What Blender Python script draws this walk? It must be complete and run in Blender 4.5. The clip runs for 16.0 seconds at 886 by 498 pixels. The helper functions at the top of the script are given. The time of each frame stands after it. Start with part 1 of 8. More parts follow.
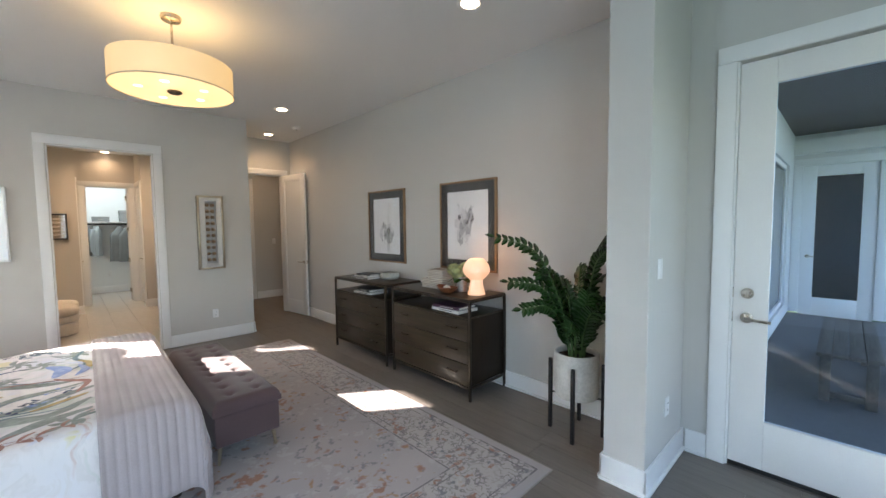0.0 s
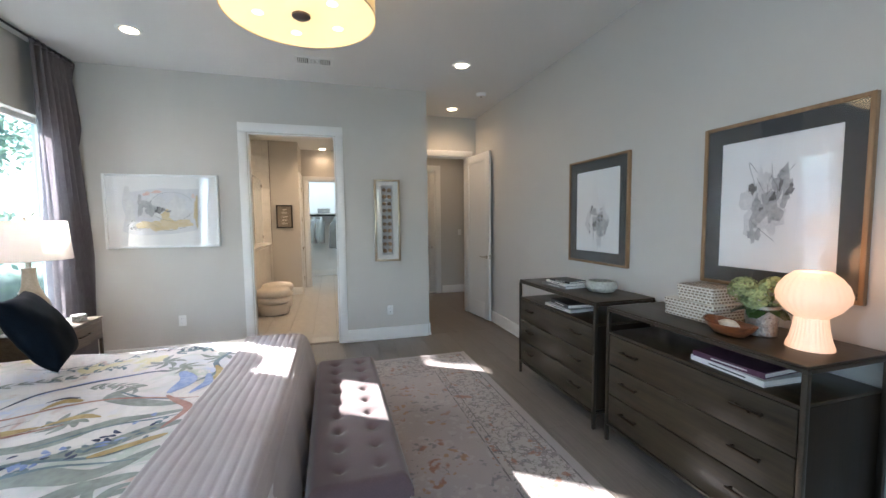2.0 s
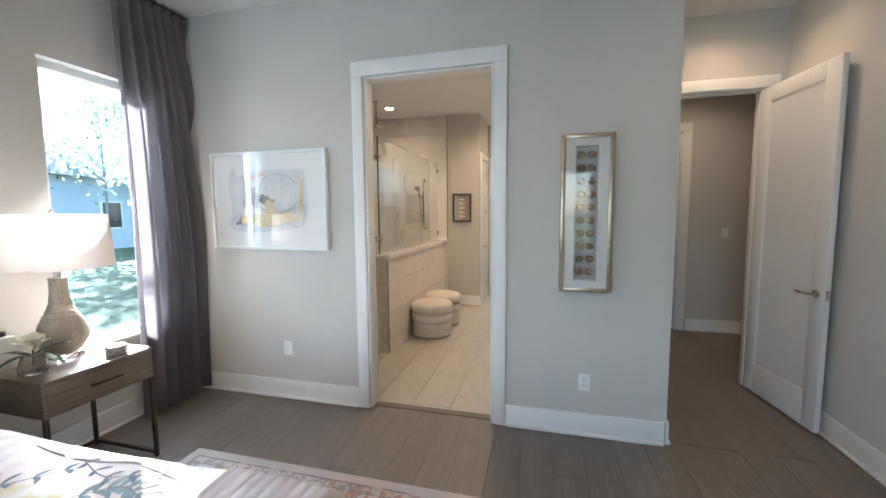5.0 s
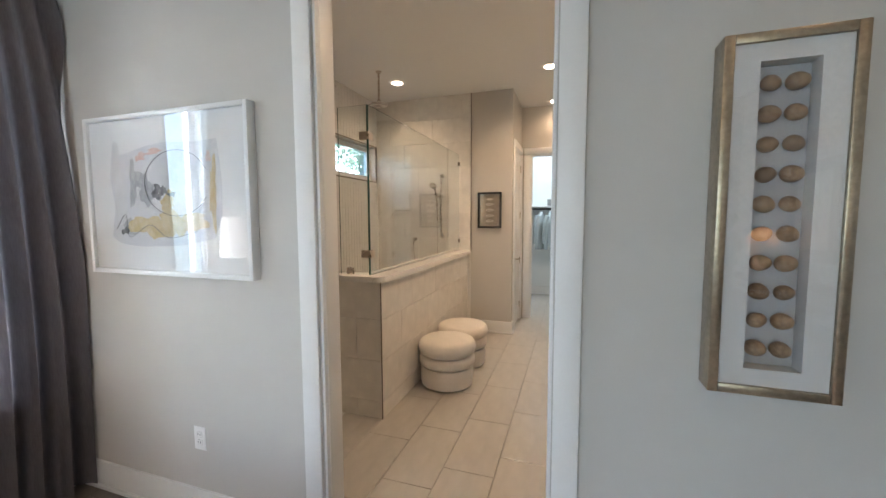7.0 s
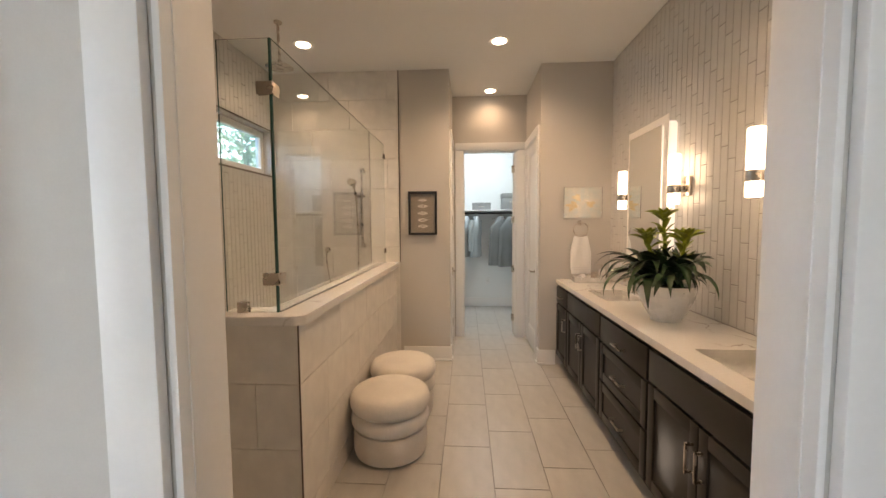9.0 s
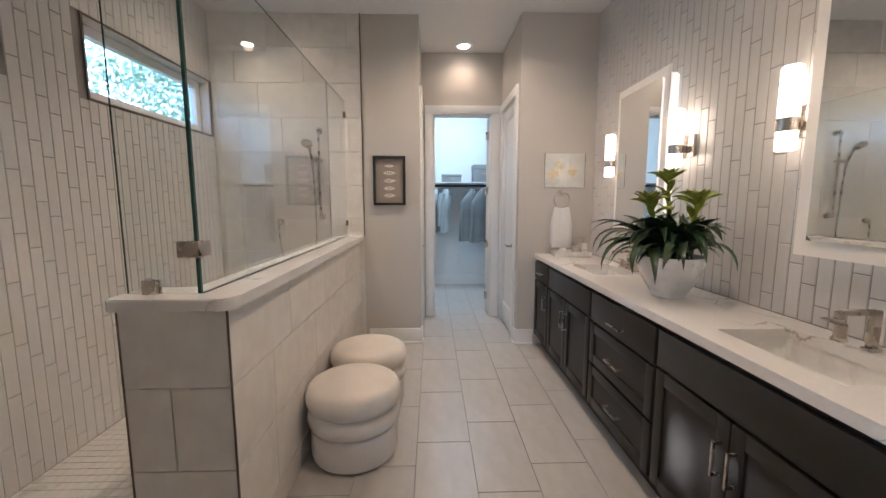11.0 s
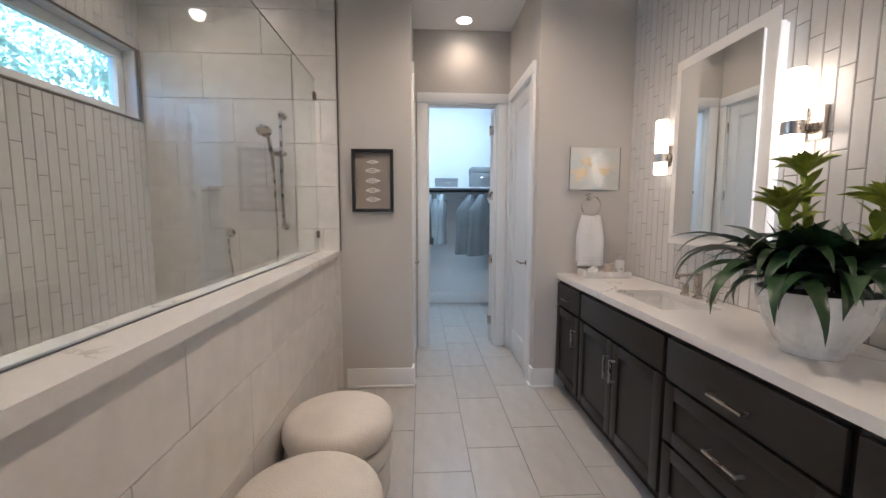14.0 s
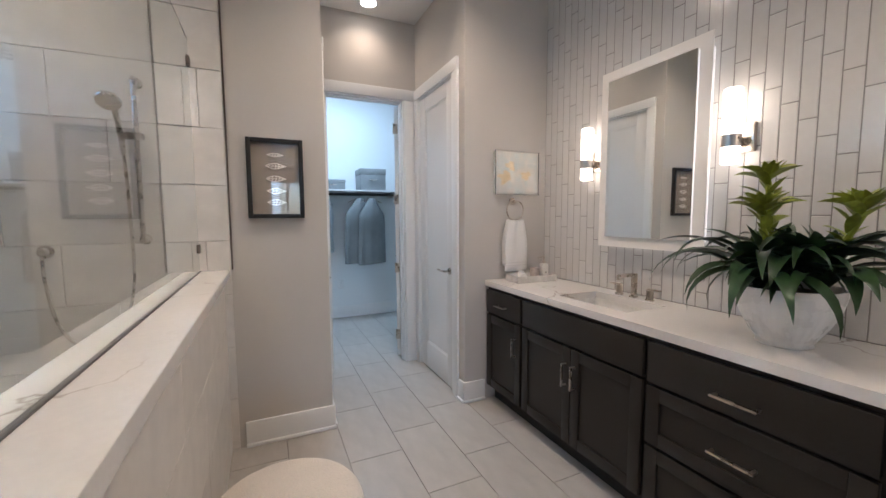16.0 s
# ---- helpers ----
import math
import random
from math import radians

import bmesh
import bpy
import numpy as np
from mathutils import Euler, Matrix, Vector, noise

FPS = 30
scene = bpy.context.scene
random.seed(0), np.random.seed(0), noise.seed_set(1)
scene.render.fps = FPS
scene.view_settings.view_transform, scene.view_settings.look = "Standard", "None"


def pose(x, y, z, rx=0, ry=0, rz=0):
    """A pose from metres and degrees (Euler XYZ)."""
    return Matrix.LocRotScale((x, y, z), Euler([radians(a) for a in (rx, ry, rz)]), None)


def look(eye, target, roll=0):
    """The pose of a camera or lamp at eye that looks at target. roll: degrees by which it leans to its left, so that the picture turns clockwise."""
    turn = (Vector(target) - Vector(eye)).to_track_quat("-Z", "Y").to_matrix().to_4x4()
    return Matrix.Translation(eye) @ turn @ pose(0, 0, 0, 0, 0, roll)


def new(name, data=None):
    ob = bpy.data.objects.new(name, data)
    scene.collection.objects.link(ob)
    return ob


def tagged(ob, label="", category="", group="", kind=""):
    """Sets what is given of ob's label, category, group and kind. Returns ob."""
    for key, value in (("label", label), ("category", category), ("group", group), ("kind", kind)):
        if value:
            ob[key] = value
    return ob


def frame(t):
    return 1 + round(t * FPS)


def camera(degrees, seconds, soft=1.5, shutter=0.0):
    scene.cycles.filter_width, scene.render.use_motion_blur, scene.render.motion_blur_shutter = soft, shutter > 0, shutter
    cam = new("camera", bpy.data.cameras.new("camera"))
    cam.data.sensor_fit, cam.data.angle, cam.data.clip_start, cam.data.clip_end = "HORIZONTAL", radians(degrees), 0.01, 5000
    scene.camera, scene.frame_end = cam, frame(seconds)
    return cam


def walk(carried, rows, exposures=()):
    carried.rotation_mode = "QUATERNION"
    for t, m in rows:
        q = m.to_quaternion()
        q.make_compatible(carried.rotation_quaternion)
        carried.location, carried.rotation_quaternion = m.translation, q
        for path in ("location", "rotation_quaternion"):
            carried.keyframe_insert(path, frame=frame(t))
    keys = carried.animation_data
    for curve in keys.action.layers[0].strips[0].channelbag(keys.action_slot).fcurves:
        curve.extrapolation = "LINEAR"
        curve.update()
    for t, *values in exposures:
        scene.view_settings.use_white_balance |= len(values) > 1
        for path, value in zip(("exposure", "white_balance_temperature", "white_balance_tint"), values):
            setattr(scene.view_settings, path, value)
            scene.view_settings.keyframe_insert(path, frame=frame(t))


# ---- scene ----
cam = camera(97.6, 16.0)
PATH = [
    (0, (0.014, 0.356, 1.533), (1.399, 1.794, 1.409), -0.6),
    (0.5, (0.213, 0.646, 1.481), (1.356, 2.282, 1.354), -0.7),
    (1, (0.445, 0.937, 1.492), (1.378, 2.701, 1.354), -0.7),
    (1.5, (0.594, 1.26, 1.466), (1.34, 3.11, 1.322), -0.6),
    (2, (0.729, 1.564, 1.454), (1.281, 3.481, 1.309), -0.6),
    (2.5, (0.901, 1.905, 1.46), (1.239, 3.871, 1.314), -0.6),
    (3, (1.017, 2.258, 1.452), (1.149, 4.248, 1.3), -0.6),
    (3.5, (1.079, 2.628, 1.485), (1.024, 4.621, 1.322), -0.4),
    (4, (1.143, 2.973, 1.47), (0.918, 4.953, 1.298), -0.4),
    (6.5, (1.001, 4.681, 1.466), (0.317, 6.553, 1.297), -0.3),
    (7, (0.857, 4.961, 1.469), (0.224, 6.852, 1.311), -0.2),
    (7.5, (0.710, 5.238, 1.455), (0.186, 7.163, 1.314), -0.2),
    (8, (0.576, 5.467, 1.450), (0.189, 7.426, 1.330), -0.4),
    (8.5, (0.420, 5.637, 1.452), (0.177, 7.619, 1.333), -0.3),
    (9, (0.315, 5.762, 1.456), (0.192, 7.755, 1.327), -0.4),
    (9.2, (0.293, 5.806, 1.458), (0.208, 7.799, 1.318), -0.4),
    (11.5, (0.249, 6.242, 1.353), (0.308, 8.225, 1.098), 0.0),
    (12, (0.248, 6.362, 1.364), (0.301, 8.344, 1.099), 0.0),
    (12.5, (0.241, 6.483, 1.351), (0.298, 8.466, 1.097), 0.0),
    (13, (0.257, 6.637, 1.347), (0.314, 8.621, 1.098), 0.0),
    (13.5, (0.265, 6.796, 1.351), (0.334, 8.782, 1.121), 0.0),
    (14, (0.205, 6.922, 1.342), (0.318, 8.91, 1.153), 0.1),
    (14.5, (0.082, 7.053, 1.35), (0.29, 9.037, 1.209), 0.1),
    (15, (-0.011, 7.162, 1.361), (0.332, 9.129, 1.239), 0.1),
    (15.5, (-0.115, 7.282, 1.343), (0.443, 9.199, 1.211), -0.2),
    (16, (-0.21, 7.35, 1.349), (0.618, 9.163, 1.181), -0.3),
]
walk(cam, [(t, look(eye, target, roll)) for t, eye, target, roll in PATH],
     [(0.0, 2.97, 6950, 17), (1.0, 2.95, 6600, 16), (2.5, 3.16, 6200, 13), (4.2, 3.26, 6100, 13), (6.4, 3.08, 6350, 15), (7.5, 3.08, 6500, 16), (8.5, 3.04, 6900, 19), (9.2, 3.04, 6850, 18), (11.3, 3.0, 5250, 15), (16.0, 2.94, 5080, 14)])

# ---- world, sun and large lights ----
SUN_DIR = Vector((1.0, -0.675, -0.588)).normalized()
world = bpy.data.worlds.new("world")
scene.world = world
world.use_nodes = True
wn = world.node_tree.nodes
sky = wn.new("ShaderNodeTexSky")
sky.sky_type = "NISHITA"
sky.sun_disc = False
sky.sun_elevation = math.asin(-SUN_DIR.z)
sky.sun_rotation = math.atan2(-SUN_DIR.x, -SUN_DIR.y)
wn["Background"].inputs["Strength"].default_value = 0.12
world.node_tree.links.new(sky.outputs[0], wn["Background"].inputs["Color"])

sun = new("sun", bpy.data.lights.new("sun", "SUN"))
sun.data.energy, sun.data.angle, sun.data.color = 5.0, radians(0.6), (1.0, 0.97, 0.92)
sun.matrix_world = look((0, 0, 20), Vector((0, 0, 20)) + SUN_DIR)


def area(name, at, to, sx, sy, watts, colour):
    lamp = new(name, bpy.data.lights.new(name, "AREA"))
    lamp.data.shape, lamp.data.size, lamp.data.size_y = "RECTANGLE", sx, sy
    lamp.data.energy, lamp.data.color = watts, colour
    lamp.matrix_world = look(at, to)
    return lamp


# Fill lamp in the added south window, to brighten the bedroom.
area("south_fill_lamp", (-0.7, -1.62, 1.5), (-0.7, 2.0, 1.3), 1.9, 2.0, 8.0, (0.48, 0.74, 1.0))
area("sky_through_west_window", (-1.74, 2.03, 1.5), (1.0, 2.03, 1.2), 0.32, 1.7, 2.3, (0.52, 0.77, 1.0))
area("sky_through_bedside_window", (-1.74, 5.54, 1.5), (1.0, 5.54, 1.2), 0.32, 1.7, 0.5, (0.52, 0.77, 1.0))

# ---- materials ----


def mat(name, col, rough=0.6, metal=0.0, var=0.06, scale=3.0, fine=60.0, bump=0.1, depth=0.002, col2=None, stretch=(1, 1, 1),
        rand=0.0, spec=0.5, sheen=0.0, coat=0.0, rvar=0.08, tex="Object"):
    """A surface with colour that varies at a large and a fine scale, uneven gloss and a fine relief."""
    m = bpy.data.materials.new(name)
    m.use_nodes = True
    t = m.node_tree
    n, l = t.nodes, t.links
    b = n["Principled BSDF"]
    co = n.new("ShaderNodeTexCoord")
    mp = n.new("ShaderNodeMapping")
    mp.inputs["Scale"].default_value = stretch
    l.new(co.outputs[tex], mp.inputs["Vector"])
    n1, n2 = n.new("ShaderNodeTexNoise"), n.new("ShaderNodeTexNoise")
    for q, s, d in ((n1, scale, 4), (n2, fine, 5)):
        q.inputs["Scale"].default_value = s
        q.inputs["Detail"].default_value = d
        l.new(mp.outputs[0], q.inputs["Vector"])
    ad = n.new("ShaderNodeMath")
    ad.operation = "ADD"
    l.new(n1.outputs["Fac"], ad.inputs[0])
    l.new(n2.outputs["Fac"], ad.inputs[1])
    hv = n.new("ShaderNodeMapRange")
    hv.inputs["From Min"].default_value, hv.inputs["From Max"].default_value = 0.7, 1.3
    l.new(ad.outputs[0], hv.inputs["Value"])
    mx = n.new("ShaderNodeMix")
    mx.data_type = "RGBA"
    c2 = col2 if col2 else tuple(c * (1 - 2 * var) for c in col)
    mx.inputs["A"].default_value = (*c2, 1)
    mx.inputs["B"].default_value = (*(col if col2 else tuple(min(1, c * (1 + var)) for c in col)), 1)
    l.new(hv.outputs[0], mx.inputs["Factor"])
    last = mx.outputs["Result"]
    if rand:
        oi = n.new("ShaderNodeObjectInfo")
        rr = n.new("ShaderNodeMapRange")
        rr.inputs["To Min"].default_value, rr.inputs["To Max"].default_value = 1 - rand, 1 + rand
        l.new(oi.outputs["Random"], rr.inputs["Value"])
        hs = n.new("ShaderNodeHueSaturation")
        l.new(rr.outputs[0], hs.inputs["Value"])
        l.new(last, hs.inputs["Color"])
        last = hs.outputs["Color"]
    l.new(last, b.inputs["Base Color"])
    rg = n.new("ShaderNodeMapRange")
    rg.inputs["To Min"].default_value, rg.inputs["To Max"].default_value = max(0.02, rough - rvar), min(1, rough + rvar)
    l.new(n1.outputs["Fac"], rg.inputs["Value"])
    l.new(rg.outputs[0], b.inputs["Roughness"])
    b.inputs["Metallic"].default_value = metal
    b.inputs["Specular IOR Level"].default_value = spec
    b.inputs["Sheen Weight"].default_value = sheen
    b.inputs["Coat Weight"].default_value = coat
    bp = n.new("ShaderNodeBump")
    bp.inputs["Strength"].default_value, bp.inputs["Distance"].default_value = bump, depth
    l.new(n2.outputs["Fac"], bp.inputs["Height"])
    l.new(bp.outputs[0], b.inputs["Normal"])
    return m


def wood(name, dark, light, rough=0.4, rand=0.05, along=1, scale=1.0, spec=0.5):
    st = [14 * scale, 14 * scale, 14 * scale]
    st[along] = 0.9 * scale
    return mat(name, light, rough, 0, 0, 1.6, 6.0, 0.12, 0.001, dark, tuple(st), rand, spec)


def glow(name, col, strength):
    m = bpy.data.materials.new(name)
    m.use_nodes = True
    b = m.node_tree.nodes["Principled BSDF"]
    b.inputs["Base Color"].default_value = (0.85, 0.82, 0.78, 1)
    b.inputs["Emission Color"].default_value = (*col, 1)
    b.inputs["Emission Strength"].default_value = strength * 0.21
    return m


def clear(name, col=(1, 1, 1), rough=0.0, ior=1.45):
    m = bpy.data.materials.new(name)
    m.use_nodes = True
    b = m.node_tree.nodes["Principled BSDF"]
    b.inputs["Base Color"].default_value = (*col, 1)
    b.inputs["Roughness"].default_value = rough
    b.inputs["IOR"].default_value = ior
    b.inputs["Transmission Weight"].default_value = 1
    return m


PAINT = mat("wall_paint_greige", (0.56, 0.545, 0.515), 0.75, 0, 0.015, 0.8, 220, 0.10, 0.001)
PAINT_BATH = mat("wall_paint_warm_grey", (0.56, 0.53, 0.49), 0.72, 0, 0.015, 0.8, 220, 0.10, 0.001)
PAINT_CLOSET = mat("wall_paint_white", (0.78, 0.80, 0.80), 0.75, 0, 0.012, 0.8, 220, 0.1, 0.001)
CEIL = mat("ceiling_paint", (0.76, 0.76, 0.75), 0.85, 0, 0.01, 0.7, 260, 0.1, 0.001)
TRIM = mat("trim_white_satin", (0.80, 0.80, 0.79), 0.35, 0, 0.01, 2, 90, 0.04, 0.0006)
DOOR = mat("door_white_satin", (0.76, 0.75, 0.73), 0.38, 0, 0.012, 2, 90, 0.05, 0.0006)
OAK_FLOOR = wood("floor_oak_grey_brown", (0.145, 0.122, 0.104), (0.195, 0.168, 0.146), 0.36, 0.06, 1)
SEAM = mat("floor_seam", (0.09, 0.075, 0.064), 0.7)
TILE_FLOOR = mat("porcelain_floor_tile", (0.48, 0.457, 0.42), 0.32, 0, 0.06, 1.8, 14, 0.03, 0.0006, None, (1, 0.45, 1), 0.035)
GROUT = mat("grout_grey", (0.30, 0.285, 0.265), 0.9, 0, 0.05, 8, 120, 0.2)
TILE_WALL = mat("glazed_white_wall_tile", (0.64, 0.63, 0.615), 0.16, 0, 0.02, 5, 30, 0.08, 0.0015, None, (1, 1, 1), 0.025, rvar=0.05)
GROUT_WALL = mat("grout_wall", (0.29, 0.28, 0.265), 0.9, 0, 0.05, 8, 120, 0.2)
TILE_STONE = mat("porcelain_stone_tile", (0.76, 0.73, 0.685), 0.30, 0, 0.07, 1.6, 9, 0.03, 0.0006, None, (1, 1, 2.2), 0.04)
MOSAIC = mat("mosaic_white", (0.66, 0.65, 0.62), 0.3, 0, 0.03, 5, 30, 0.05)
METAL_TRIM = mat("tile_edge_dark_metal", (0.16, 0.13, 0.11), 0.35, 0.8)
NICKEL = mat("brushed_nickel", (0.52, 0.47, 0.41), 0.28, 1.0, 0.05, 20, 200, 0.08, 0.0004)
CHROME = mat("polished_chrome", (0.75, 0.74, 0.72), 0.10, 1.0, 0.02)
BLACK_METAL = mat("black_metal", (0.02, 0.02, 0.02), 0.45, 0.3, 0.1)
MIRROR = mat("mirror_silver", (0.90, 0.92, 0.91), 0.015, 1.0, 0.0, 1, 1, 0.0, rvar=0.0)
# Blue tint puts the cool colour of the daylight into the panes.
GLASS = clear("window_glass_daylight_tint", (0.66, 0.84, 1.0))
SHOWER_GLASS = clear("shower_glass", (0.91, 0.96, 0.955))
PIC_GLASS = clear("picture_glass", (1, 1, 1), 0.0, 1.42)
PLASTIC = mat("white_plastic", (0.80, 0.80, 0.79), 0.4, 0, 0.01)

# ---- building helpers ----


def box(bm, a, b, r=0.0, seg=2):
    """An axis-aligned box from corner a to corner b, edges rounded by r."""
    vs = [bm.verts.new((x, y, z)) for x in (a[0], b[0]) for y in (a[1], b[1]) for z in (a[2], b[2])]
    fs = [bm.faces.new([vs[i] for i in q]) for q in ((0, 1, 3, 2), (4, 6, 7, 5), (0, 4, 5, 1), (2, 3, 7, 6), (0, 2, 6, 4), (1, 5, 7, 3))]
    if r > 0:
        ed = list({e for f in fs for e in f.edges})
        bmesh.ops.bevel(bm, geom=ed, offset=r, segments=seg, profile=0.5, affect="EDGES")
    return bm


def lathe(bm, prof, at=(0, 0, 0), seg=28, axis="Z", cap=True):
    """A turned body; prof: (radius, height) from bottom to top."""
    rings = []
    for r, h in prof:
        ring = []
        for i in range(seg):
            u = 2 * math.pi * i / seg
            p = (r * math.cos(u), r * math.sin(u), h)
            if axis == "X":
                p = (p[2], p[0], p[1])
            elif axis == "Y":
                p = (p[1], p[2], p[0])
            ring.append(bm.verts.new((p[0] + at[0], p[1] + at[1], p[2] + at[2])))
        rings.append(ring)
    for a, b in zip(rings, rings[1:]):
        for i in range(seg):
            bm.faces.new((a[i], a[(i + 1) % seg], b[(i + 1) % seg], b[i]))
    if cap:
        bm.faces.new(rings[0][::-1])
        bm.faces.new(rings[-1])
    return bm


def cyl(bm, at, r, h, axis="Z", seg=20):
    return lathe(bm, ((r * 0.94, 0), (r, r * 0.06), (r, h - r * 0.06), (r * 0.94, h)), at, seg, axis)


def tube(bm, pts, r, seg=8, r2=None):
    """A round bar along a line of points, of radius r that may taper to r2."""
    pts = [Vector(p) for p in pts]
    rings = []
    for i, p in enumerate(pts):
        d = (pts[min(i + 1, len(pts) - 1)] - pts[max(i - 1, 0)]).normalized()
        u = d.orthogonal().normalized() if i == 0 else (u - d * u.dot(d)).normalized()
        v = d.cross(u)
        k = r if r2 is None else r + (r2 - r) * i / (len(pts) - 1)
        rings.append([bm.verts.new(p + (u * math.cos(2 * math.pi * j / seg) + v * math.sin(2 * math.pi * j / seg)) * k) for j in range(seg)])
    for a, b in zip(rings, rings[1:]):
        for i in range(seg):
            bm.faces.new((a[i], a[(i + 1) % seg], b[(i + 1) % seg], b[i]))
    bm.faces.new(rings[0][::-1])
    bm.faces.new(rings[-1])
    return bm


def curve_pts(pts, n=10):
    """Points along a smooth line through pts."""
    pts = [Vector(p) for p in pts]
    ext = [2 * pts[0] - pts[1], *pts, 2 * pts[-1] - pts[-2]]
    out = []
    for i in range(1, len(ext) - 2):
        a, b, c, d = ext[i - 1:i + 3]
        for k in range(n):
            t = k / n
            out.append(0.5 * (2 * b + (c - a) * t + (2 * a - 5 * b + 4 * c - d) * t * t + (3 * b - a - 3 * c + d) * t ** 3))
    return out + [pts[-1]]


def mesh_of(name, bm, material, smooth=None):
    bmesh.ops.recalc_face_normals(bm, faces=bm.faces)
    me = bpy.data.meshes.new(name)
    bm.to_mesh(me)
    bm.free()
    me.materials.append(material)
    if smooth is not None:
        me.shade_smooth()
        me.set_sharp_from_angle(angle=radians(smooth))
    return me


def part(name, bm, material, parent, label="", smooth=35):
    ob = new(name, mesh_of(name, bm, material, smooth))
    ob.parent = parent
    if label:
        ob["label"] = label
    return ob


def piece(name, me, parent, at=(0, 0, 0)):
    ob = new(name, me)
    ob.parent = parent
    ob.location = at
    return ob


def thing(name, label, category, m=None, group="", kind=""):
    ob = new(name)
    ob.empty_display_size = 0.1
    ob.matrix_basis = m if m is not None else Matrix.Identity(4)
    return tagged(ob, label, category, group, kind)


def setting(name, bm, material, label, category, smooth=None):
    return tagged(new(name, mesh_of(name, bm, material, smooth)), label, category, "", "structure")


def B():
    return bmesh.new()


def one(a, b, r=0.0, seg=2):
    return box(B(), a, b, r, seg)


def wall(name, axis, c0, c1, u0, u1, openings, material, label, z1=None):
    """A wall c0..c1 thick that runs along axis from u0 to u1, with openings (u0, u1, z0, z1) cut through."""
    bm = B()
    z1 = CEILING if z1 is None else z1

    def put(ua, ub, za, zb):
        if ub - ua > 1e-4 and zb - za > 1e-4:
            box(bm, (ua, c0, za) if axis == "x" else (c0, ua, za), (ub, c1, zb) if axis == "x" else (c1, ub, zb))
    at = u0
    for a, b, lo, hi in sorted(openings):
        put(at, a, 0, z1)
        put(a, b, 0, lo)
        put(a, b, hi, z1)
        at = b
    put(at, u1, 0, z1)
    return setting(name, bm, material, label, "wall")


CEILING = 3.035
DOOR_H = 2.44

# ---- large structure: bedroom ----
XW, XE, YN, YB = -1.75, 2.945, 6.30, 6.415
wall("wall_north", "x", YN, YB, XW - 0.15, 1.90, [(-0.125, 0.800, 0, DOOR_H)], PAINT, "pale greige painted wall with a cased opening to the bathroom")
wall("wall_west", "y", XW - 0.15, XW, -1.75, YN, [(1.46, 2.22, 0.60, 2.42), (5.36, 6.12, 0.60, 2.42)], PAINT, "pale greige painted wall with two tall narrow windows")
wall("wall_south", "x", -1.75, -1.60, XW, XE, [(-1.3, 2.3, 0.45, 2.55)], PAINT, "pale greige painted wall with an added wide window")
wall("wall_east", "y", XE, XE + 0.15, -1.75, 7.48, [(-0.09, 0.838, 0, 2.485)], PAINT, "long pale greige wall behind the dressers with a patio door")
setting("wall_nib", one((2.262, 1.085, 0), (XE - 0.002, 1.32, CEILING), 0.006), PAINT, "short wall stub beside the patio door alcove", "wall")
wall("wall_hall", "x", 7.36, 7.48, 1.90, XE, [(1.99, 2.80, 0, DOOR_H)], PAINT, "greige wall with a door opening into the hallway")
wall("wall_bath_east", "y", 1.765, 1.90, YB, 9.76, [], PAINT, "wall between the bathroom and the hallway")
wall("wall_hall_side", "y", 1.78, 1.90, 9.88, 10.71, [], PAINT, "plain hallway side wall")
wall("wall_hall_far", "x", 9.05, 9.20, 1.90, 4.4, [(1.97, 2.74, 0, DOOR_H)], PAINT, "hallway end wall with a closed white door")
wall("wall_hall_right", "y", 4.3, 4.4, 7.48, 9.05, [], PAINT, "plain hallway wall")
wall("wall_hall_back", "x", 7.36, 7.48, XE + 0.15, 4.4, [], PAINT, "plain hallway wall")

# bathroom
XSH, YSH = -1.73, 9.826
wall("wall_shower_west", "y", XSH - 0.15, XSH - 0.008, YB, YSH + 0.12, [(7.50, 8.02, 1.97, 2.43), (8.53, 9.78, 1.97, 2.43)], GROUT_WALL, "shower wall behind white tiles with high windows")
wall("wall_shower_end", "x", YSH, YSH + 0.12, XSH, 0.136, [], PAINT_BATH, "warm grey wall beside the shower")
wall("wall_closet_left", "y", 0.016, 0.136, YSH + 0.12, 10.71, [(10.0, 10.64, 0, 2.37)], PAINT_BATH, "short wall with a closed white door")
wall("wall_vanity_return", "x", 9.76, 9.88, 1.058, 1.90, [], PAINT_BATH, "warm grey wall at the end of the vanity")
wall("wall_closet_right", "y", 1.058, 1.178, 9.88, 10.71, [(9.93, 10.62, 0, 2.37)], PAINT_BATH, "short wall with a white panel door")
wall("wall_closet_front", "x", 10.71, 10.83, -1.3, 2.3, [(0.265, 0.945, 0, 2.37)], PAINT_BATH, "wall with the cased closet doorway")
wall("wall_closet_back", "x", 12.6, 12.72, -1.3, 2.3, [], PAINT_CLOSET, "white closet wall")
wall("wall_closet_west", "y", -1.3, -1.2, 10.83, 12.6, [], PAINT_CLOSET, "white closet side wall")
wall("wall_closet_east", "y", 2.2, 2.3, 10.83, 12.6, [], PAINT_CLOSET, "white closet side wall")

bm = B()
box(bm, (XW - 0.15, -1.75, CEILING), (XE + 0.15, 7.48, CEILING + 0.12))
box(bm, (XW - 0.15, 7.48, CEILING), (4.4, 13.3, CEILING + 0.12))
setting("ceiling", bm, CEIL, "flat white painted ceiling with recessed lights", "ceiling")

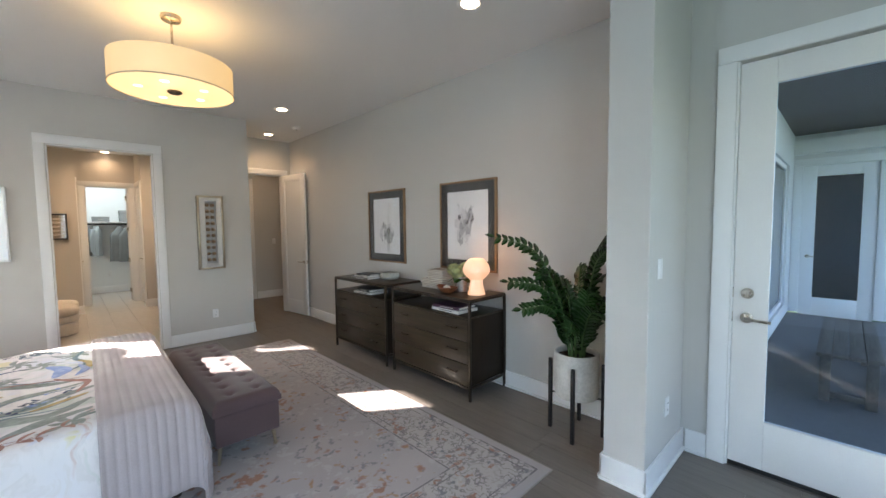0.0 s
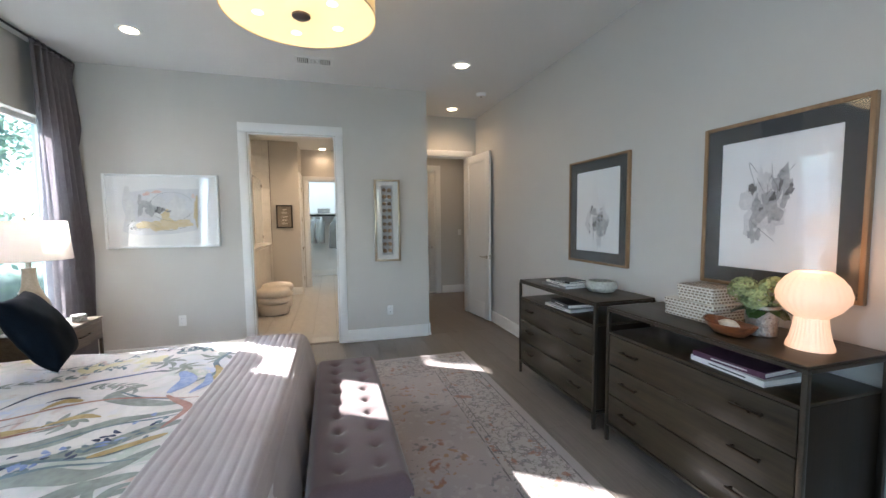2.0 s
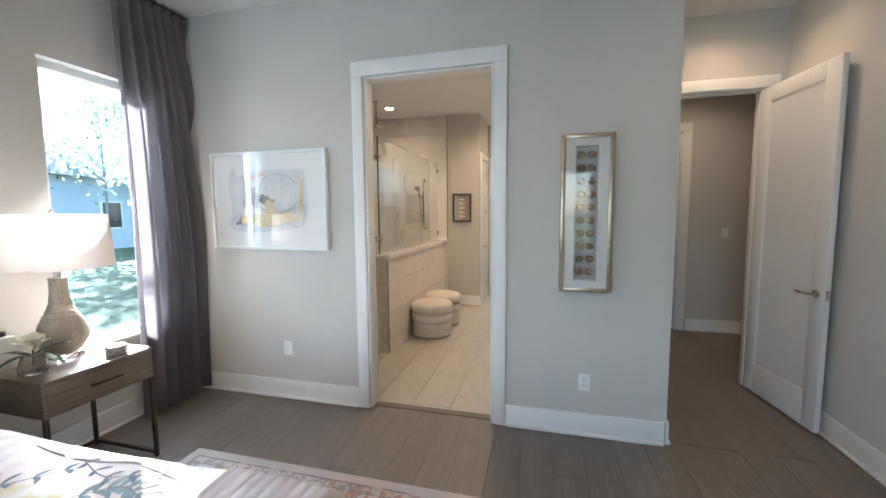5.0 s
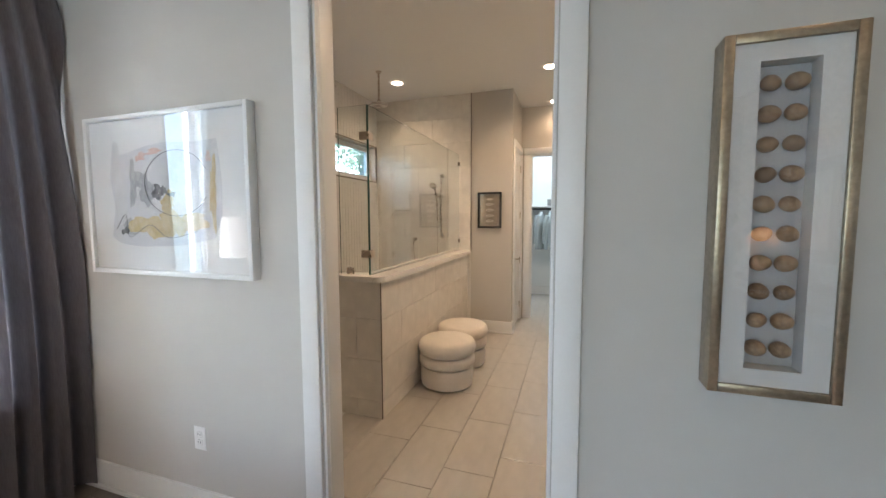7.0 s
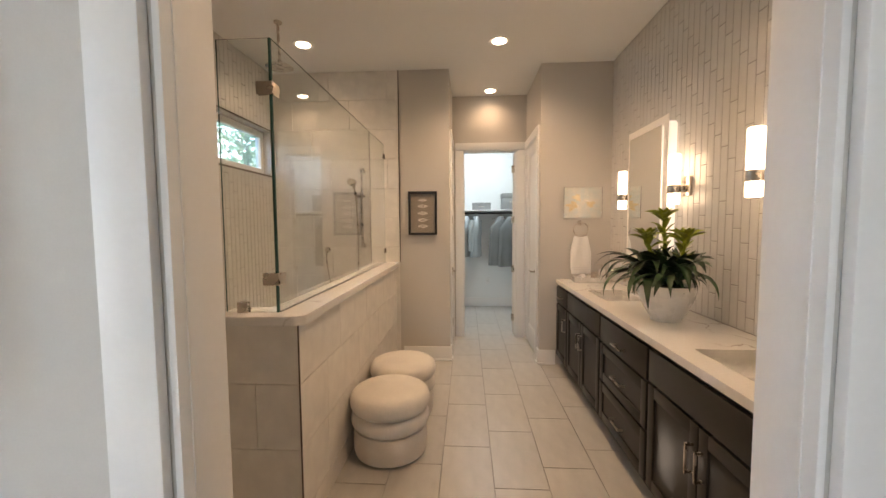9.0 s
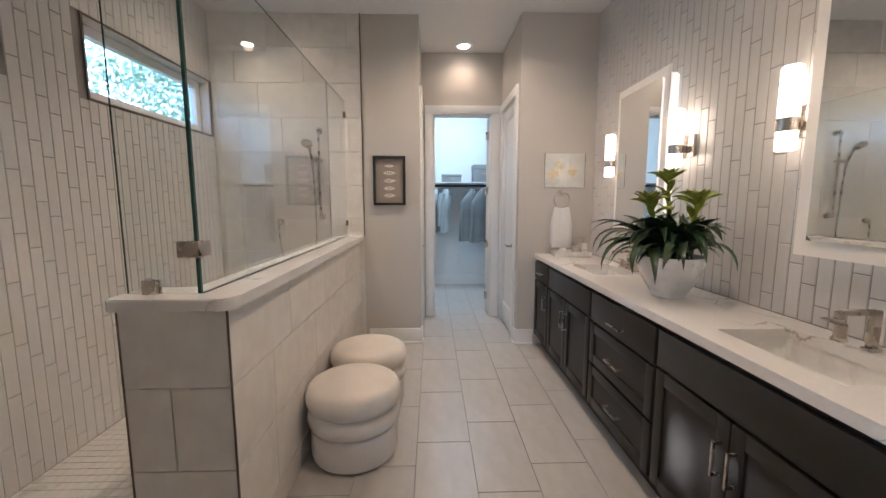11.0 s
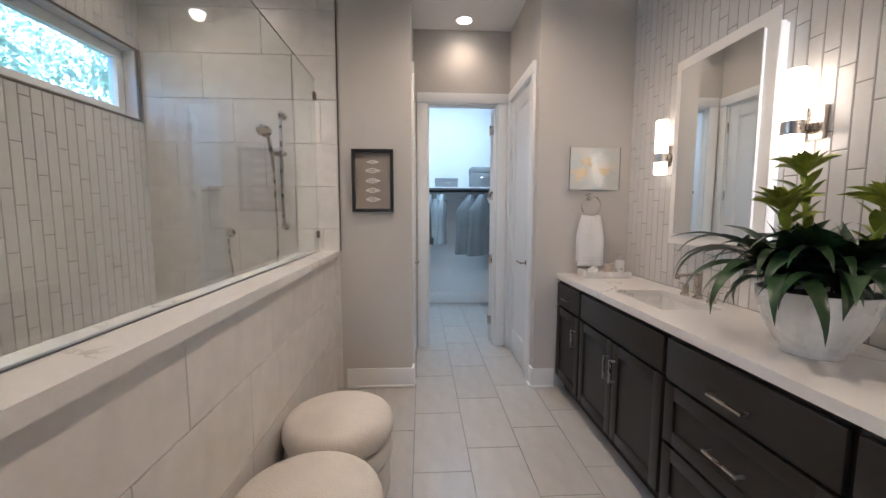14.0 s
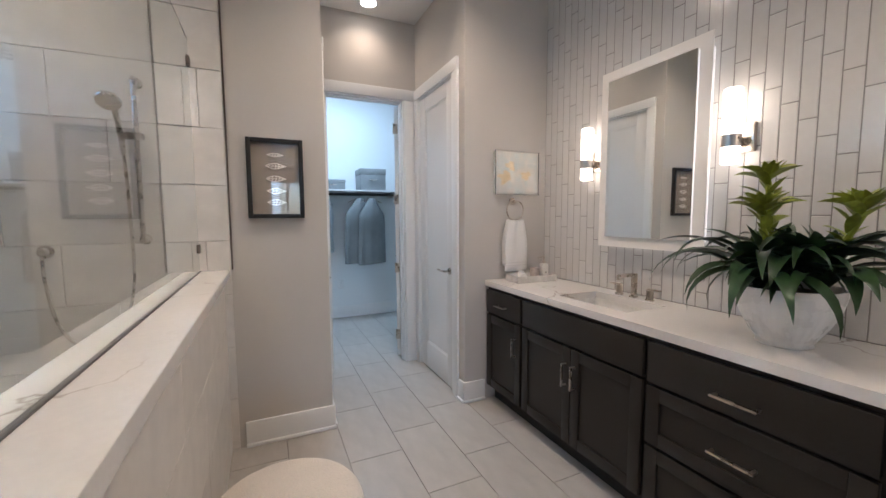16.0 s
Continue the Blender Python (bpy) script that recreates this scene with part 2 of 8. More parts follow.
bed_floor = setting("floor", one((XW - 0.15, -1.75, -0.12), (XE + 0.15, 6.37, -0.012)), SEAM, "grey-brown hardwood plank floor", "floor")
hall_floor = setting("floor_hall", one((1.84, 6.37, -0.12), (4.4, 9.2, -0.012)), SEAM, "grey-brown hardwood plank hallway floor", "floor")
bath_floor = setting("floor_bath", one((XSH - 0.15, 6.37, -0.12), (1.83, 12.72, -0.008)), GROUT, "large beige porcelain floor tiles in a running bond", "floor")

# ---- trim, doors and windows ----


def baseboard(name, axis, c, side, u0, u1, h=0.15):
    """A skirting board on the wall face at c, standing out to side."""
    bm = B()
    t = 0.016 * side

    def put(d, za, zb, r):
        lo, hi = sorted((c, c + d))
        box(bm, (u0, lo, za) if axis == "x" else (lo, u0, za), (u1, hi, zb) if axis == "x" else (hi, u1, zb), r)
    put(t, 0.0, h, 0.004)
    put(t * 1.9, 0.0, 0.02, 0.006)
    return setting(name, bm, TRIM, "white painted baseboard with a shoe moulding", "baseboard", 35)


for a in (("x", YN, -1, XW, -0.218), ("x", YN, -1, 0.889, 1.885), ("y", 1.90, 1, YN + 0.0, 7.36), ("y", XE, -1, 1.32, 6.9),
          ("y", XW, 1, -1.6, YN - 0.03), ("x", 1.32, 1, 2.246, XE - 0.03), ("y", 2.262, -1, 1.07, 1.336), ("x", 1.085, -1, 2.246, XE),
          ("y", XE, -1, 0.936, 1.055), ("y", XE, -1, -1.6, -0.19), ("x", 9.05, -1, 2.86, 4.3),
          ("x", YSH, -1, -0.36, 0.152), ("y", 0.136, 1, YSH + 0.001, 9.913), ("x", 9.76, -1, 1.042, 1.22),
          ("y", 1.058, -1, 9.745, 9.835), ("x", 12.6, -1, -1.2, 2.2), ("y", -1.2, 1, 10.83, 12.57), ("y", 2.2, -1, 10.83, 12.57),
          ("x", YB, 1, -1.7, -0.22)):
    baseboard("baseboard", *a)


def casing(name, axis, c, side, u0, u1, top, w=0.098, t=0.02, head=None):
    """Flat white trim round an opening u0..u1 on the wall face at c."""
    bm = B()
    lo, hi = sorted((c, c + t * side))
    lo2, hi2 = sorted((c, c + (t + 0.003) * side))

    def put(a, b, za, zb, l, h):
        box(bm, (a, l, za) if axis == "x" else (l, a, za), (b, h, zb) if axis == "x" else (h, b, zb), 0.004)
    put(u0 - w, u0, 0, top, lo, hi)
    put(u1, u1 + w, 0, top, lo, hi)
    put(u0 - w, u1 + w, top, top + (head or w), lo2, hi2)
    return setting(name, bm, TRIM, "flat white painted door casing", "trim", 35)


def jamb(name, axis, c0, c1, u0, u1, top, stop=True):
    """The lining of an opening through a wall c0..c1 thick."""
    bm = B()

    def put(a, b, za, zb, l, h):
        box(bm, (a, l, za) if axis == "x" else (l, a, za), (b, h, zb) if axis == "x" else (h, b, zb), 0.002)
    put(u0, u0 + 0.012, 0, top, c0 - 0.002, c1 + 0.002)
    put(u1 - 0.012, u1, 0, top, c0 - 0.002, c1 + 0.002)
    put(u0 + 0.012, u1 - 0.012, top - 0.012, top, c0 - 0.002, c1 + 0.002)
    if stop:
        m = (c0 + c1) / 2
        put(u0 + 0.012, u0 + 0.022, 0, top - 0.012, m - 0.02, m + 0.02)
        put(u1 - 0.022, u1 - 0.012, 0, top - 0.012, m - 0.02, m + 0.02)
        put(u0 + 0.022, u1 - 0.022, top - 0.022, top - 0.012, m - 0.02, m + 0.02)
    return setting(name, bm, TRIM, "white painted door lining", "trim", 35)


def lever(parent, x, z, y, side):
    """A lever handle on the leaf's face at y, standing out to side; the lever points to -x."""
    r = part("rose", lathe(B(), ((0.026, 0), (0.026, 0.008), (0.022, 0.011)), (x, y, z), 20, "Y") if side > 0 else
             lathe(B(), ((0.022, -0.011), (0.026, -0.008), (0.026, 0)), (x, y, z), 20, "Y"), NICKEL, parent)
    bm = tube(B(), curve_pts([(x, y, z), (x, y + 0.035 * side, z), (x - 0.015, y + 0.05 * side, z), (x - 0.06, y + 0.052 * side, z), (x - 0.115, y + 0.05 * side, z + 0.002)], 5), 0.0085)
    part("lever", bm, NICKEL, parent, "brushed nickel lever handle")
    return r


def panel_door(name, label, w, h, m, handle_z=0.93, hinges=4):
    """A one-panel shaker leaf. Local: hinge edge at x=0, leaf to +x, 35 mm thick about y=0, bottom at z=0.012."""
    d = thing(name, label, "door", m, "", "structure")
    s, t = 0.115, 0.0175
    z0 = 0.012
    for nm, a, b in (("stile", (0, -t, z0), (s, t, h)), ("stile", (w - s, -t, z0), (w, t, h)), ("rail", (s, -t + 0.0005, h - s), (w - s, t - 0.0005, h)),
                     ("rail", (s, -t + 0.0005, z0), (w - s, t - 0.0005, 0.24))):
        part(nm, one(a, b, 0.003), DOOR, d)
    part("panel", one((s - 0.01, -0.007, 0.23), (w - s + 0.01, 0.007, h - s + 0.01)), DOOR, d)
    bm = B()
    for side in (-1, 1):
        lo, hi = sorted((0.007 * side, 0.0125 * side))
        for a, b in (((s, 0.24), (s + 0.012, h - s)), ((w - s - 0.012, 0.24), (w - s, h - s)), ((s + 0.012, 0.24), (w - s - 0.012, 0.252)), ((s + 0.012, h - s - 0.012), (w - s - 0.012, h - s))):
            box(bm, (a[0], lo, a[1]), (b[0], hi, b[1]), 0.002)
    part("bead", bm, DOOR, d)
    for side in (-1, 1):
        lever(d, w - 0.065, handle_z, t * side, side)
    part("latch_plate", one((w - 0.001, -0.012, handle_z - 0.03), (w + 0.0015, 0.012, handle_z + 0.03), 0.0005), NICKEL, d)
    for i in range(hinges):
        z = 0.22 + (h - 0.42) * i / (hinges - 1)
        part("hinge", cyl(box(B(), (-0.003, -0.014, z - 0.045), (0.0, 0.02, z + 0.045)), (-0.004, 0.024, z - 0.048), 0.006, 0.096, "Z", 10), NICKEL, d)
    return d


casing("trim_bath_door", "x", YN, -1, -0.130, 0.805, DOOR_H + 0.005, 0.085, 0.02, 0.1)
casing("trim_bath_door_inner", "x", YB, 1, -0.130, 0.805, DOOR_H + 0.005, 0.085)
jamb("trim_bath_lining", "x", YN, YB, -0.125, 0.800, DOOR_H, False)
bm = B()
for x0_, x1_ in ((-0.113, -0.111), (0.786, 0.788)):
    box(bm, (x0_, YN + 0.022, 0.0), (x1_, YN + 0.027, DOOR_H - 0.013))
setting("trim_bath_bead", bm, TRIM, "thin white bead along the door lining", "trim")
setting("trim_threshold", one((-0.112, 6.335, -0.012), (0.784, 6.40, 0.006), 0.004), wood("threshold_wood", (0.10, 0.08, 0.065), (0.17, 0.14, 0.115), 0.4, 0.0, 0), "grey-brown wood threshold strip", "trim")
casing("trim_hall_door", "x", 7.36, -1, 1.99, 2.80, DOOR_H, 0.088)
jamb("trim_hall_lining", "x", 7.36, 7.48, 1.99, 2.80, DOOR_H)
panel_door("door_1", "open white one-panel interior door with a nickel lever", 0.735, 2.425, pose(2.795, 7.385, 0, 0, 0, -82.5))
casing("trim_hall_far_door", "x", 9.05, -1, 1.97, 2.74, DOOR_H, 0.1)
jamb("trim_hall_far_lining", "x", 9.05, 9.20, 1.97, 2.74, DOOR_H, False)
panel_door("door_2", "closed white one-panel door at the end of the hallway", 0.742, 2.42, pose(1.984, 9.10, 0))

# bathroom doors
casing("trim_closet_door", "x", 10.71, -1, 0.265, 0.945, 2.37, 0.092)
jamb("trim_closet_lining", "x", 10.71, 10.83, 0.265, 0.945, 2.37)
panel_door("door_3", "white closet door standing open against the closet side", 0.655, 2.355, pose(0.922, 10.86, 0, 0, 0, 66))
casing("trim_closet_left_door", "y", 0.136, 1, 10.0, 10.615, 2.37, 0.085)
jamb("trim_closet_left_lining", "y", 0.016, 0.136, 10.0, 10.615, 2.37, False)
panel_door("door_4", "closed white one-panel door with a nickel lever", 0.585, 2.355, pose(0.112, 10.60, 0, 0, 0, -90))
casing("trim_linen_door", "y", 1.058, -1, 9.93, 10.62, 2.37, 0.088)
jamb("trim_linen_lining", "y", 1.058, 1.178, 9.93, 10.62, 2.37, False)
panel_door("door_5", "closed white one-panel linen closet door", 0.66, 2.355, pose(1.079, 10.605, 0, 0, 0, -90))


def window(name, label, xg, y0, y1, z0, z1, xin, fr=0.055, sill=False, bars=0):
    """A white window in a wall that runs along y; glass at xg, the reveal up to xin."""
    d = thing(name, label, "window", None, "", "structure")
    a, b = xg - 0.03, xg + 0.03
    for nm, lo, hi in (("window_frame", (a, y0, z0), (b, y0 + fr, z1)), ("window_frame", (a, y1 - fr, z0), (b, y1, z1)),
                       ("window_frame", (a, y0 + fr, z0), (b, y1 - fr, z0 + fr)), ("window_frame", (a, y0 + fr, z1 - fr), (b, y1 - fr, z1))):
        part(nm, one(lo, hi, 0.004), TRIM, d)
    for i in range(bars):
        z = z0 + (z1 - z0) * (i + 1) / (bars + 1)
        part("meeting_rail", one((a + 0.005, y0 + fr, z - 0.022), (b - 0.005, y1 - fr, z + 0.022), 0.003), TRIM, d)
    p = part("pane", one((xg - 0.003, y0 + fr - 0.005, z0 + fr - 0.005), (xg + 0.003, y1 - fr + 0.005, z1 - fr + 0.005)), GLASS, d)
    p.visible_shadow = False
    if sill:
        part("window_sill", one((b, y0 - 0.06, z0 - 0.002), (xin + 0.04, y1 + 0.06, z0 + 0.025), 0.005), TRIM, d)
        part("apron", one((xin + 0.0005, y0 - 0.03, z0 - 0.085), (xin + 0.018, y1 + 0.03, z0 - 0.003), 0.003), TRIM, d)
    return d


window("window_1", "tall narrow white-framed window beside the bed", XW - 0.10, 5.36, 6.12, 0.60, 2.42, XW, 0.05, True)
window("window_5", "second tall narrow white-framed window beside the bed", XW - 0.10, 1.46, 2.22, 0.60, 2.42, XW, 0.05, True)
w2 = window("window_2", "high horizontal white-framed shower window", XSH - 0.11, 8.54, 9.77, 1.98, 2.42, XSH, 0.06)
w3 = window("window_3", "small high white-framed bathroom window", XSH - 0.11, 7.51, 8.01, 1.98, 2.42, XSH, 0.05)
for w, a, b in ((w2, 8.53, 9.78), (w3, 7.50, 8.02)):
    part("tile_edge", box(box(box(box(B(), (XSH - 0.004, a - 0.012, 1.958), (XSH + 0.004, b + 0.012, 1.97)), (XSH - 0.004, a - 0.012, 2.43), (XSH + 0.004, b + 0.012, 2.442)),
                              (XSH - 0.004, a - 0.012, 1.97), (XSH + 0.004, a, 2.43)), (XSH - 0.004, b, 1.97), (XSH + 0.004, b + 0.012, 2.43)), METAL_TRIM, w, "thin dark metal tile edging")
    part("reveal", box(box(box(box(B(), (XSH - 0.08, a, 1.97), (XSH - 0.005, b, 1.978)), (XSH - 0.08, a, 2.422), (XSH - 0.005, b, 2.43)),
                           (XSH - 0.08, a, 1.978), (XSH - 0.005, a + 0.008, 2.422)), (XSH - 0.08, b - 0.008, 1.978), (XSH - 0.005, b, 2.422)), TILE_WALL, w)

# patio door
casing("trim_patio_door", "y", XE, -1, -0.09, 0.838, 2.485, 0.097)
pd = thing("door_6", "white patio door with one large glass pane and nickel lever", "door", pose(XE + 0.012, -0.03, 0), "", "structure")
for nm, lo, hi in (("stile", (0, 0.685, 0.03), (0.045, 0.855, 2.47)), ("stile", (0, -0.045, 0.03), (0.045, 0.115, 2.47)),
                   ("rail", (0.0005, 0.115, 0.03), (0.0445, 0.685, 0.325)), ("rail", (0.0005, 0.115, 2.325), (0.0445, 0.685, 2.47))):
    part(nm, one(lo, hi, 0.004), DOOR, pd)
p = part("pane", one((0.018, 0.105, 0.26), (0.026, 0.695, 2.335)), GLASS, pd)
p.visible_shadow = False
part("weather_strip", one((-0.004, -0.045, 0.006), (0.04, 0.855, 0.03), 0.002), BLACK_METAL, pd, "dark rubber door sweep")
part("deadbolt", lathe(B(), ((0.022, -0.028), (0.03, -0.02), (0.033, -0.004), (0.033, 0)), (0, 0.785, 1.10), 22, "X"), NICKEL, pd)
part("thumb_turn", one((-0.042, 0.779, 1.085), (-0.026, 0.791, 1.115), 0.003), NICKEL, pd)
part("rose", lathe(B(), ((0.026, -0.012), (0.032, -0.008), (0.032, 0)), (0, 0.785, 0.95), 22, "X"), NICKEL, pd)
part("lever", tube(B(), curve_pts([(0, 0.785, 0.95), (-0.045, 0.785, 0.95), (-0.056, 0.77, 0.95), (-0.058, 0.70, 0.948), (-0.056, 0.665, 0.946)], 5), 0.009), NICKEL, pd)
for z in (1.10, 0.95):
    part("strike_plate", one((-0.006, 0.853, z - 0.03), (0.012, 0.868, z + 0.03), 0.001), NICKEL, pd)
jb = B()
box(jb, (XE + 0.0, 0.827, 0.0), (XE + 0.15, 0.838, 2.485), 0.001)
box(jb, (XE + 0.0, -0.09, 0.0), (XE + 0.15, -0.079, 2.485), 0.001)
setting("trim_patio_lining", jb, TRIM, "white painted patio door lining", "trim")

# unseen south window, added as a source of daylight
sw = thing("window_4", "unseen wide white-framed bedroom window, added for daylight", "window", None, "", "structure")
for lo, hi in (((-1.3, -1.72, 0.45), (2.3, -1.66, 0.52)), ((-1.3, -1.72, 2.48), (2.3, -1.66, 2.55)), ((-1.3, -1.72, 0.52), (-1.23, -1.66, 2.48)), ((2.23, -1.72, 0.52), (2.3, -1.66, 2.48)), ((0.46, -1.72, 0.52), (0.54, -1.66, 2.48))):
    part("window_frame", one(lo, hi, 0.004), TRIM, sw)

# ---- ceiling fixtures ----
LED = glow("led_lens_warm", (1.0, 0.80, 0.55), 10)
LED_BATH = glow("led_lens_bath", (1.0, 0.80, 0.56), 10)


def downlight(x, y, watts, colour, lens=LED, spread=150):
    d = thing("recessed_light", "white round recessed ceiling light, switched on", "ceiling light", pose(x, y, CEILING), "recessed ceiling lights")
    part("trim_ring", lathe(B(), ((0.060, -0.006), (0.088, -0.008), (0.094, -0.004), (0.095, 0.0)), (0, 0, 0), 32), TRIM, d)
    part("lens", lathe(B(), ((0.0605, -0.0095), (0.0605, -0.0055)), (0, 0, 0), 28), lens, d)
    lamp = new("recessed_lamp", bpy.data.lights.new("recessed_lamp", "SPOT"))
    lamp.data.energy, lamp.data.color, lamp.data.shadow_soft_size = watts, colour, 0.055
    lamp.data.spot_size, lamp.data.spot_blend = radians(spread), 0.9
    lamp.matrix_world = look((x, y, CEILING - 0.02), (x, y, 0))


WARM = (1.0, 0.70, 0.42)
BED_W, BATH_W = 1.4, 12.0
for x, y in ((2.05, 2.18), (2.06, 5.43), (-0.80, 5.42), (-0.80, 2.18)):
    downlight(x, y, BED_W, WARM)
downlight(2.43, 6.93, 3.8, WARM)
# Unseen; added to brighten the hallway beyond the door.
downlight(2.75, 8.35, 4.0, WARM)
# The last, at y 7.35, is unseen and added to light the near end.
for x, y, w in ((-1.11, 9.185, BATH_W * 0.4), (0.60, 9.245, BATH_W), (0.597, 10.51, 2.0), (0.60, 7.35, BATH_W * 0.85)):
    downlight(x, y, w, WARM, LED_BATH)
# This lamp and its unseen ceiling panel are added to brighten the closet.
area("closet_fill_lamp", (0.5, 11.7, CEILING - 0.01), (0.5, 11.7, 0), 1.2, 0.3, 4.2, (0.80, 0.96, 1.0))
cl = thing("closet_light", "unseen flat white closet ceiling light, added to brighten the closet", "ceiling light", pose(0.5, 11.7, CEILING))
part("housing", one((-0.62, -0.17, -0.009), (0.62, 0.17, -0.001), 0.003), TRIM, cl)

sd = thing("smoke_detector", "round white smoke detector on the ceiling", "smoke detector", pose(2.59, 6.22, CEILING))
part("body", lathe(B(), ((0.045, -0.038), (0.055, -0.034), (0.06, -0.012), (0.066, -0.010), (0.066, 0)), (0, 0, 0), 28), PLASTIC, sd)
part("sounder_grille", lathe(B(), ((0.012, -0.0395), (0.016, -0.0375)), (0, 0, 0), 16), BLACK_METAL, sd)
sp = thing("ceiling_speaker", "round white ceiling speaker grille", "speaker", pose(0.605, 5.34, CEILING))
part("grille", lathe(B(), ((0.10, -0.006), (0.105, -0.005), (0.112, 0)), (0, 0, 0), 36), mat("speaker_grille", (0.66, 0.66, 0.65), 0.7, 0, 0.05, 300, 600, 0.4), sp)


def vent(x, y, rz=0):
    v = thing("ceiling_vent", "white metal ceiling air vent with dark slats", "vent", pose(x, y, CEILING, 0, 0, rz))
    part("backing", one((-0.155, -0.07, -0.004), (0.155, 0.07, -0.001)), BLACK_METAL, v)
    for lo, hi in (((-0.18, -0.09, -0.009), (0.18, -0.066, 0)), ((-0.18, 0.066, -0.009), (0.18, 0.09, 0)), ((-0.18, -0.066, -0.009), (-0.155, 0.066, 0)), ((0.155, -0.066, -0.009), (0.18, 0.066, 0))):
        part("frame", one(lo, hi, 0.002), PLASTIC, v)
    for i in range(18):
        x0 = -0.148 + i * 0.0175
        if abs(x0 + 0.002) < 0.06:
            continue
        part("slat", one((x0, -0.066, -0.0085), (x0 + 0.009, 0.066, -0.005)), PLASTIC, v)
    for i in range(6):
        y0 = -0.062 + i * 0.022
        part("slat", one((-0.058, y0, -0.0085), (0.058, y0 + 0.009, -0.005)), PLASTIC, v)


vent(0.62, 5.69)
vent(-0.04, 7.6, 0)

# drum chandelier
SHADE = bpy.data.materials.new("drum_shade_linen")
SHADE.use_nodes = True
sb = SHADE.node_tree.nodes["Principled BSDF"]
sb.inputs["Base Color"].default_value = (0.74, 0.64, 0.46, 1)
sb.inputs["Roughness"].default_value = 0.9
sb.inputs["Emission Color"].default_value = (1.0, 0.62, 0.22, 1)
sb.inputs["Emission Strength"].default_value = 0.084
ch = thing("drum_pendant_lamp", "large cream fabric drum ceiling lamp, switched on", "ceiling lamp", pose(0.615, 3.75, CEILING))
part("canopy", lathe(B(), ((0.03, -0.04), (0.06, -0.03), (0.065, -0.008), (0.065, 0)), (0, 0, 0), 30), NICKEL, ch)
part("rod", cyl(B(), (0, 0, -0.52), 0.008, 0.49), NICKEL, ch)
part("shade", lathe(B(), ((0.372, -0.525), (0.375, -0.525), (0.375, -0.335), (0.372, -0.335), (0.372, -0.525)), (0, 0, 0), 72, "Z", False), SHADE, ch, "cream linen drum shade")
part("shade_trim", lathe(B(), ((0.376, -0.527), (0.3775, -0.527), (0.3775, -0.519), (0.376, -0.519), (0.376, -0.527)), (0, 0, 0), 72, "Z", False), mat("shade_edge", (0.45, 0.38, 0.3), 0.8), ch)
DIFF = glow("frosted_diffuser", (1.0, 0.66, 0.25), 0.70)
part("diffuser", lathe(B(), ((0.371, -0.522), (0.371, -0.516)), (0, 0, 0), 72), DIFF, ch, "frosted glass diffuser lit from above")
part("finial", lathe(B(), ((0.0, -0.545), (0.03, -0.542), (0.046, -0.532), (0.046, -0.523)), (0, 0, 0), 26), METAL_TRIM, ch)
# Shallow glowing caps on the diffuser's underside paint the spots shining through it.
BULB_SPOT = glow("bulb_spot_glow", (1.0, 0.78, 0.48), 3)
for i in range(5):
    u = 2 * math.pi * i / 5 + 0.5
    part("bulb_spot", lathe(B(), ((0.0, -0.0262), (0.018, -0.0245), (0.027, -0.0215)), (0.21 * math.cos(u), 0.21 * math.sin(u), -0.501), 18), BULB_SPOT, ch, "warm spot on the diffuser where a lamp glows through")
pl = new("pendant_lamp_light", bpy.data.lights.new("pendant_lamp_light", "POINT"))
pl.data.energy, pl.data.color, pl.data.shadow_soft_size = 0.93, (1.0, 0.76, 0.42), 0.25
pl.location = (0.615, 3.75, CEILING - 0.43)


def outlet(name, label, m, kind="outlet"):
    """A wall plate; local: face towards -y, centre at the origin."""
    o = thing(name, label, kind, m)
    part("plate", one((-0.036, -0.006, -0.058), (0.036, 0.0, 0.058), 0.003), PLASTIC, o)
    if kind == "outlet":
        for z in (-0.02, 0.02):
            part("socket", one((-0.017, -0.0085, z - 0.014), (0.017, -0.004, z + 0.014), 0.004), PLASTIC, o)
            for x in (-0.007, 0.007):
                part("slot", one((x - 0.0012, -0.0092, z - 0.004), (x + 0.0012, -0.0075, z + 0.006)), BLACK_METAL, o)
    else:
        part("rocker", one((-0.016, -0.009, -0.033), (0.016, -0.004, 0.033), 0.003), PLASTIC, o)


outlet("wall_outlet", "white double wall outlet low on the wall", pose(-0.836, YN, 0.41))
outlet("wall_outlet", "white double wall outlet low on the wall", pose(1.405, YN, 0.36))
outlet("wall_outlet", "white double wall outlet behind the dresser end", pose(XE, 5.75, 0.40, 0, 0, -90))
outlet("wall_outlet", "white double wall outlet on the wall stub", pose(2.62, 1.085, 0.40))
outlet("wall_outlet", "white closet wall outlet", pose(0.68, 12.6, 0.45))
outlet("light_switch", "white rocker light switch on the wall stub", pose(2.43, 1.085, 1.27), "light switch")
outlet("light_switch", "white rocker light switch in the hallway", pose(3.24, 9.05, 1.22), "light switch")

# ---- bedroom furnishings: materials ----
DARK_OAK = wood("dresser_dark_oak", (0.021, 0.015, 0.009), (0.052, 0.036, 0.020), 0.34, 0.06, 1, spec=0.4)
# Darker, duller copy for the bodies; the shade on their sides is put into the oak.
DARK_OAK_SHADED = wood("dresser_dark_oak_upright_shaded", (0.014, 0.010, 0.007), (0.028, 0.018, 0.011), 0.45, 0.04, 2, spec=0.2)
BRONZE = mat("dark_bronze_metal", (0.085, 0.072, 0.058), 0.35, 0.85, 0.1, 15, 120, 0.05)
PULL = mat("antique_bronze_pull", (0.06, 0.044, 0.032), 0.3, 0.9, 0.1, 20, 150, 0.05)
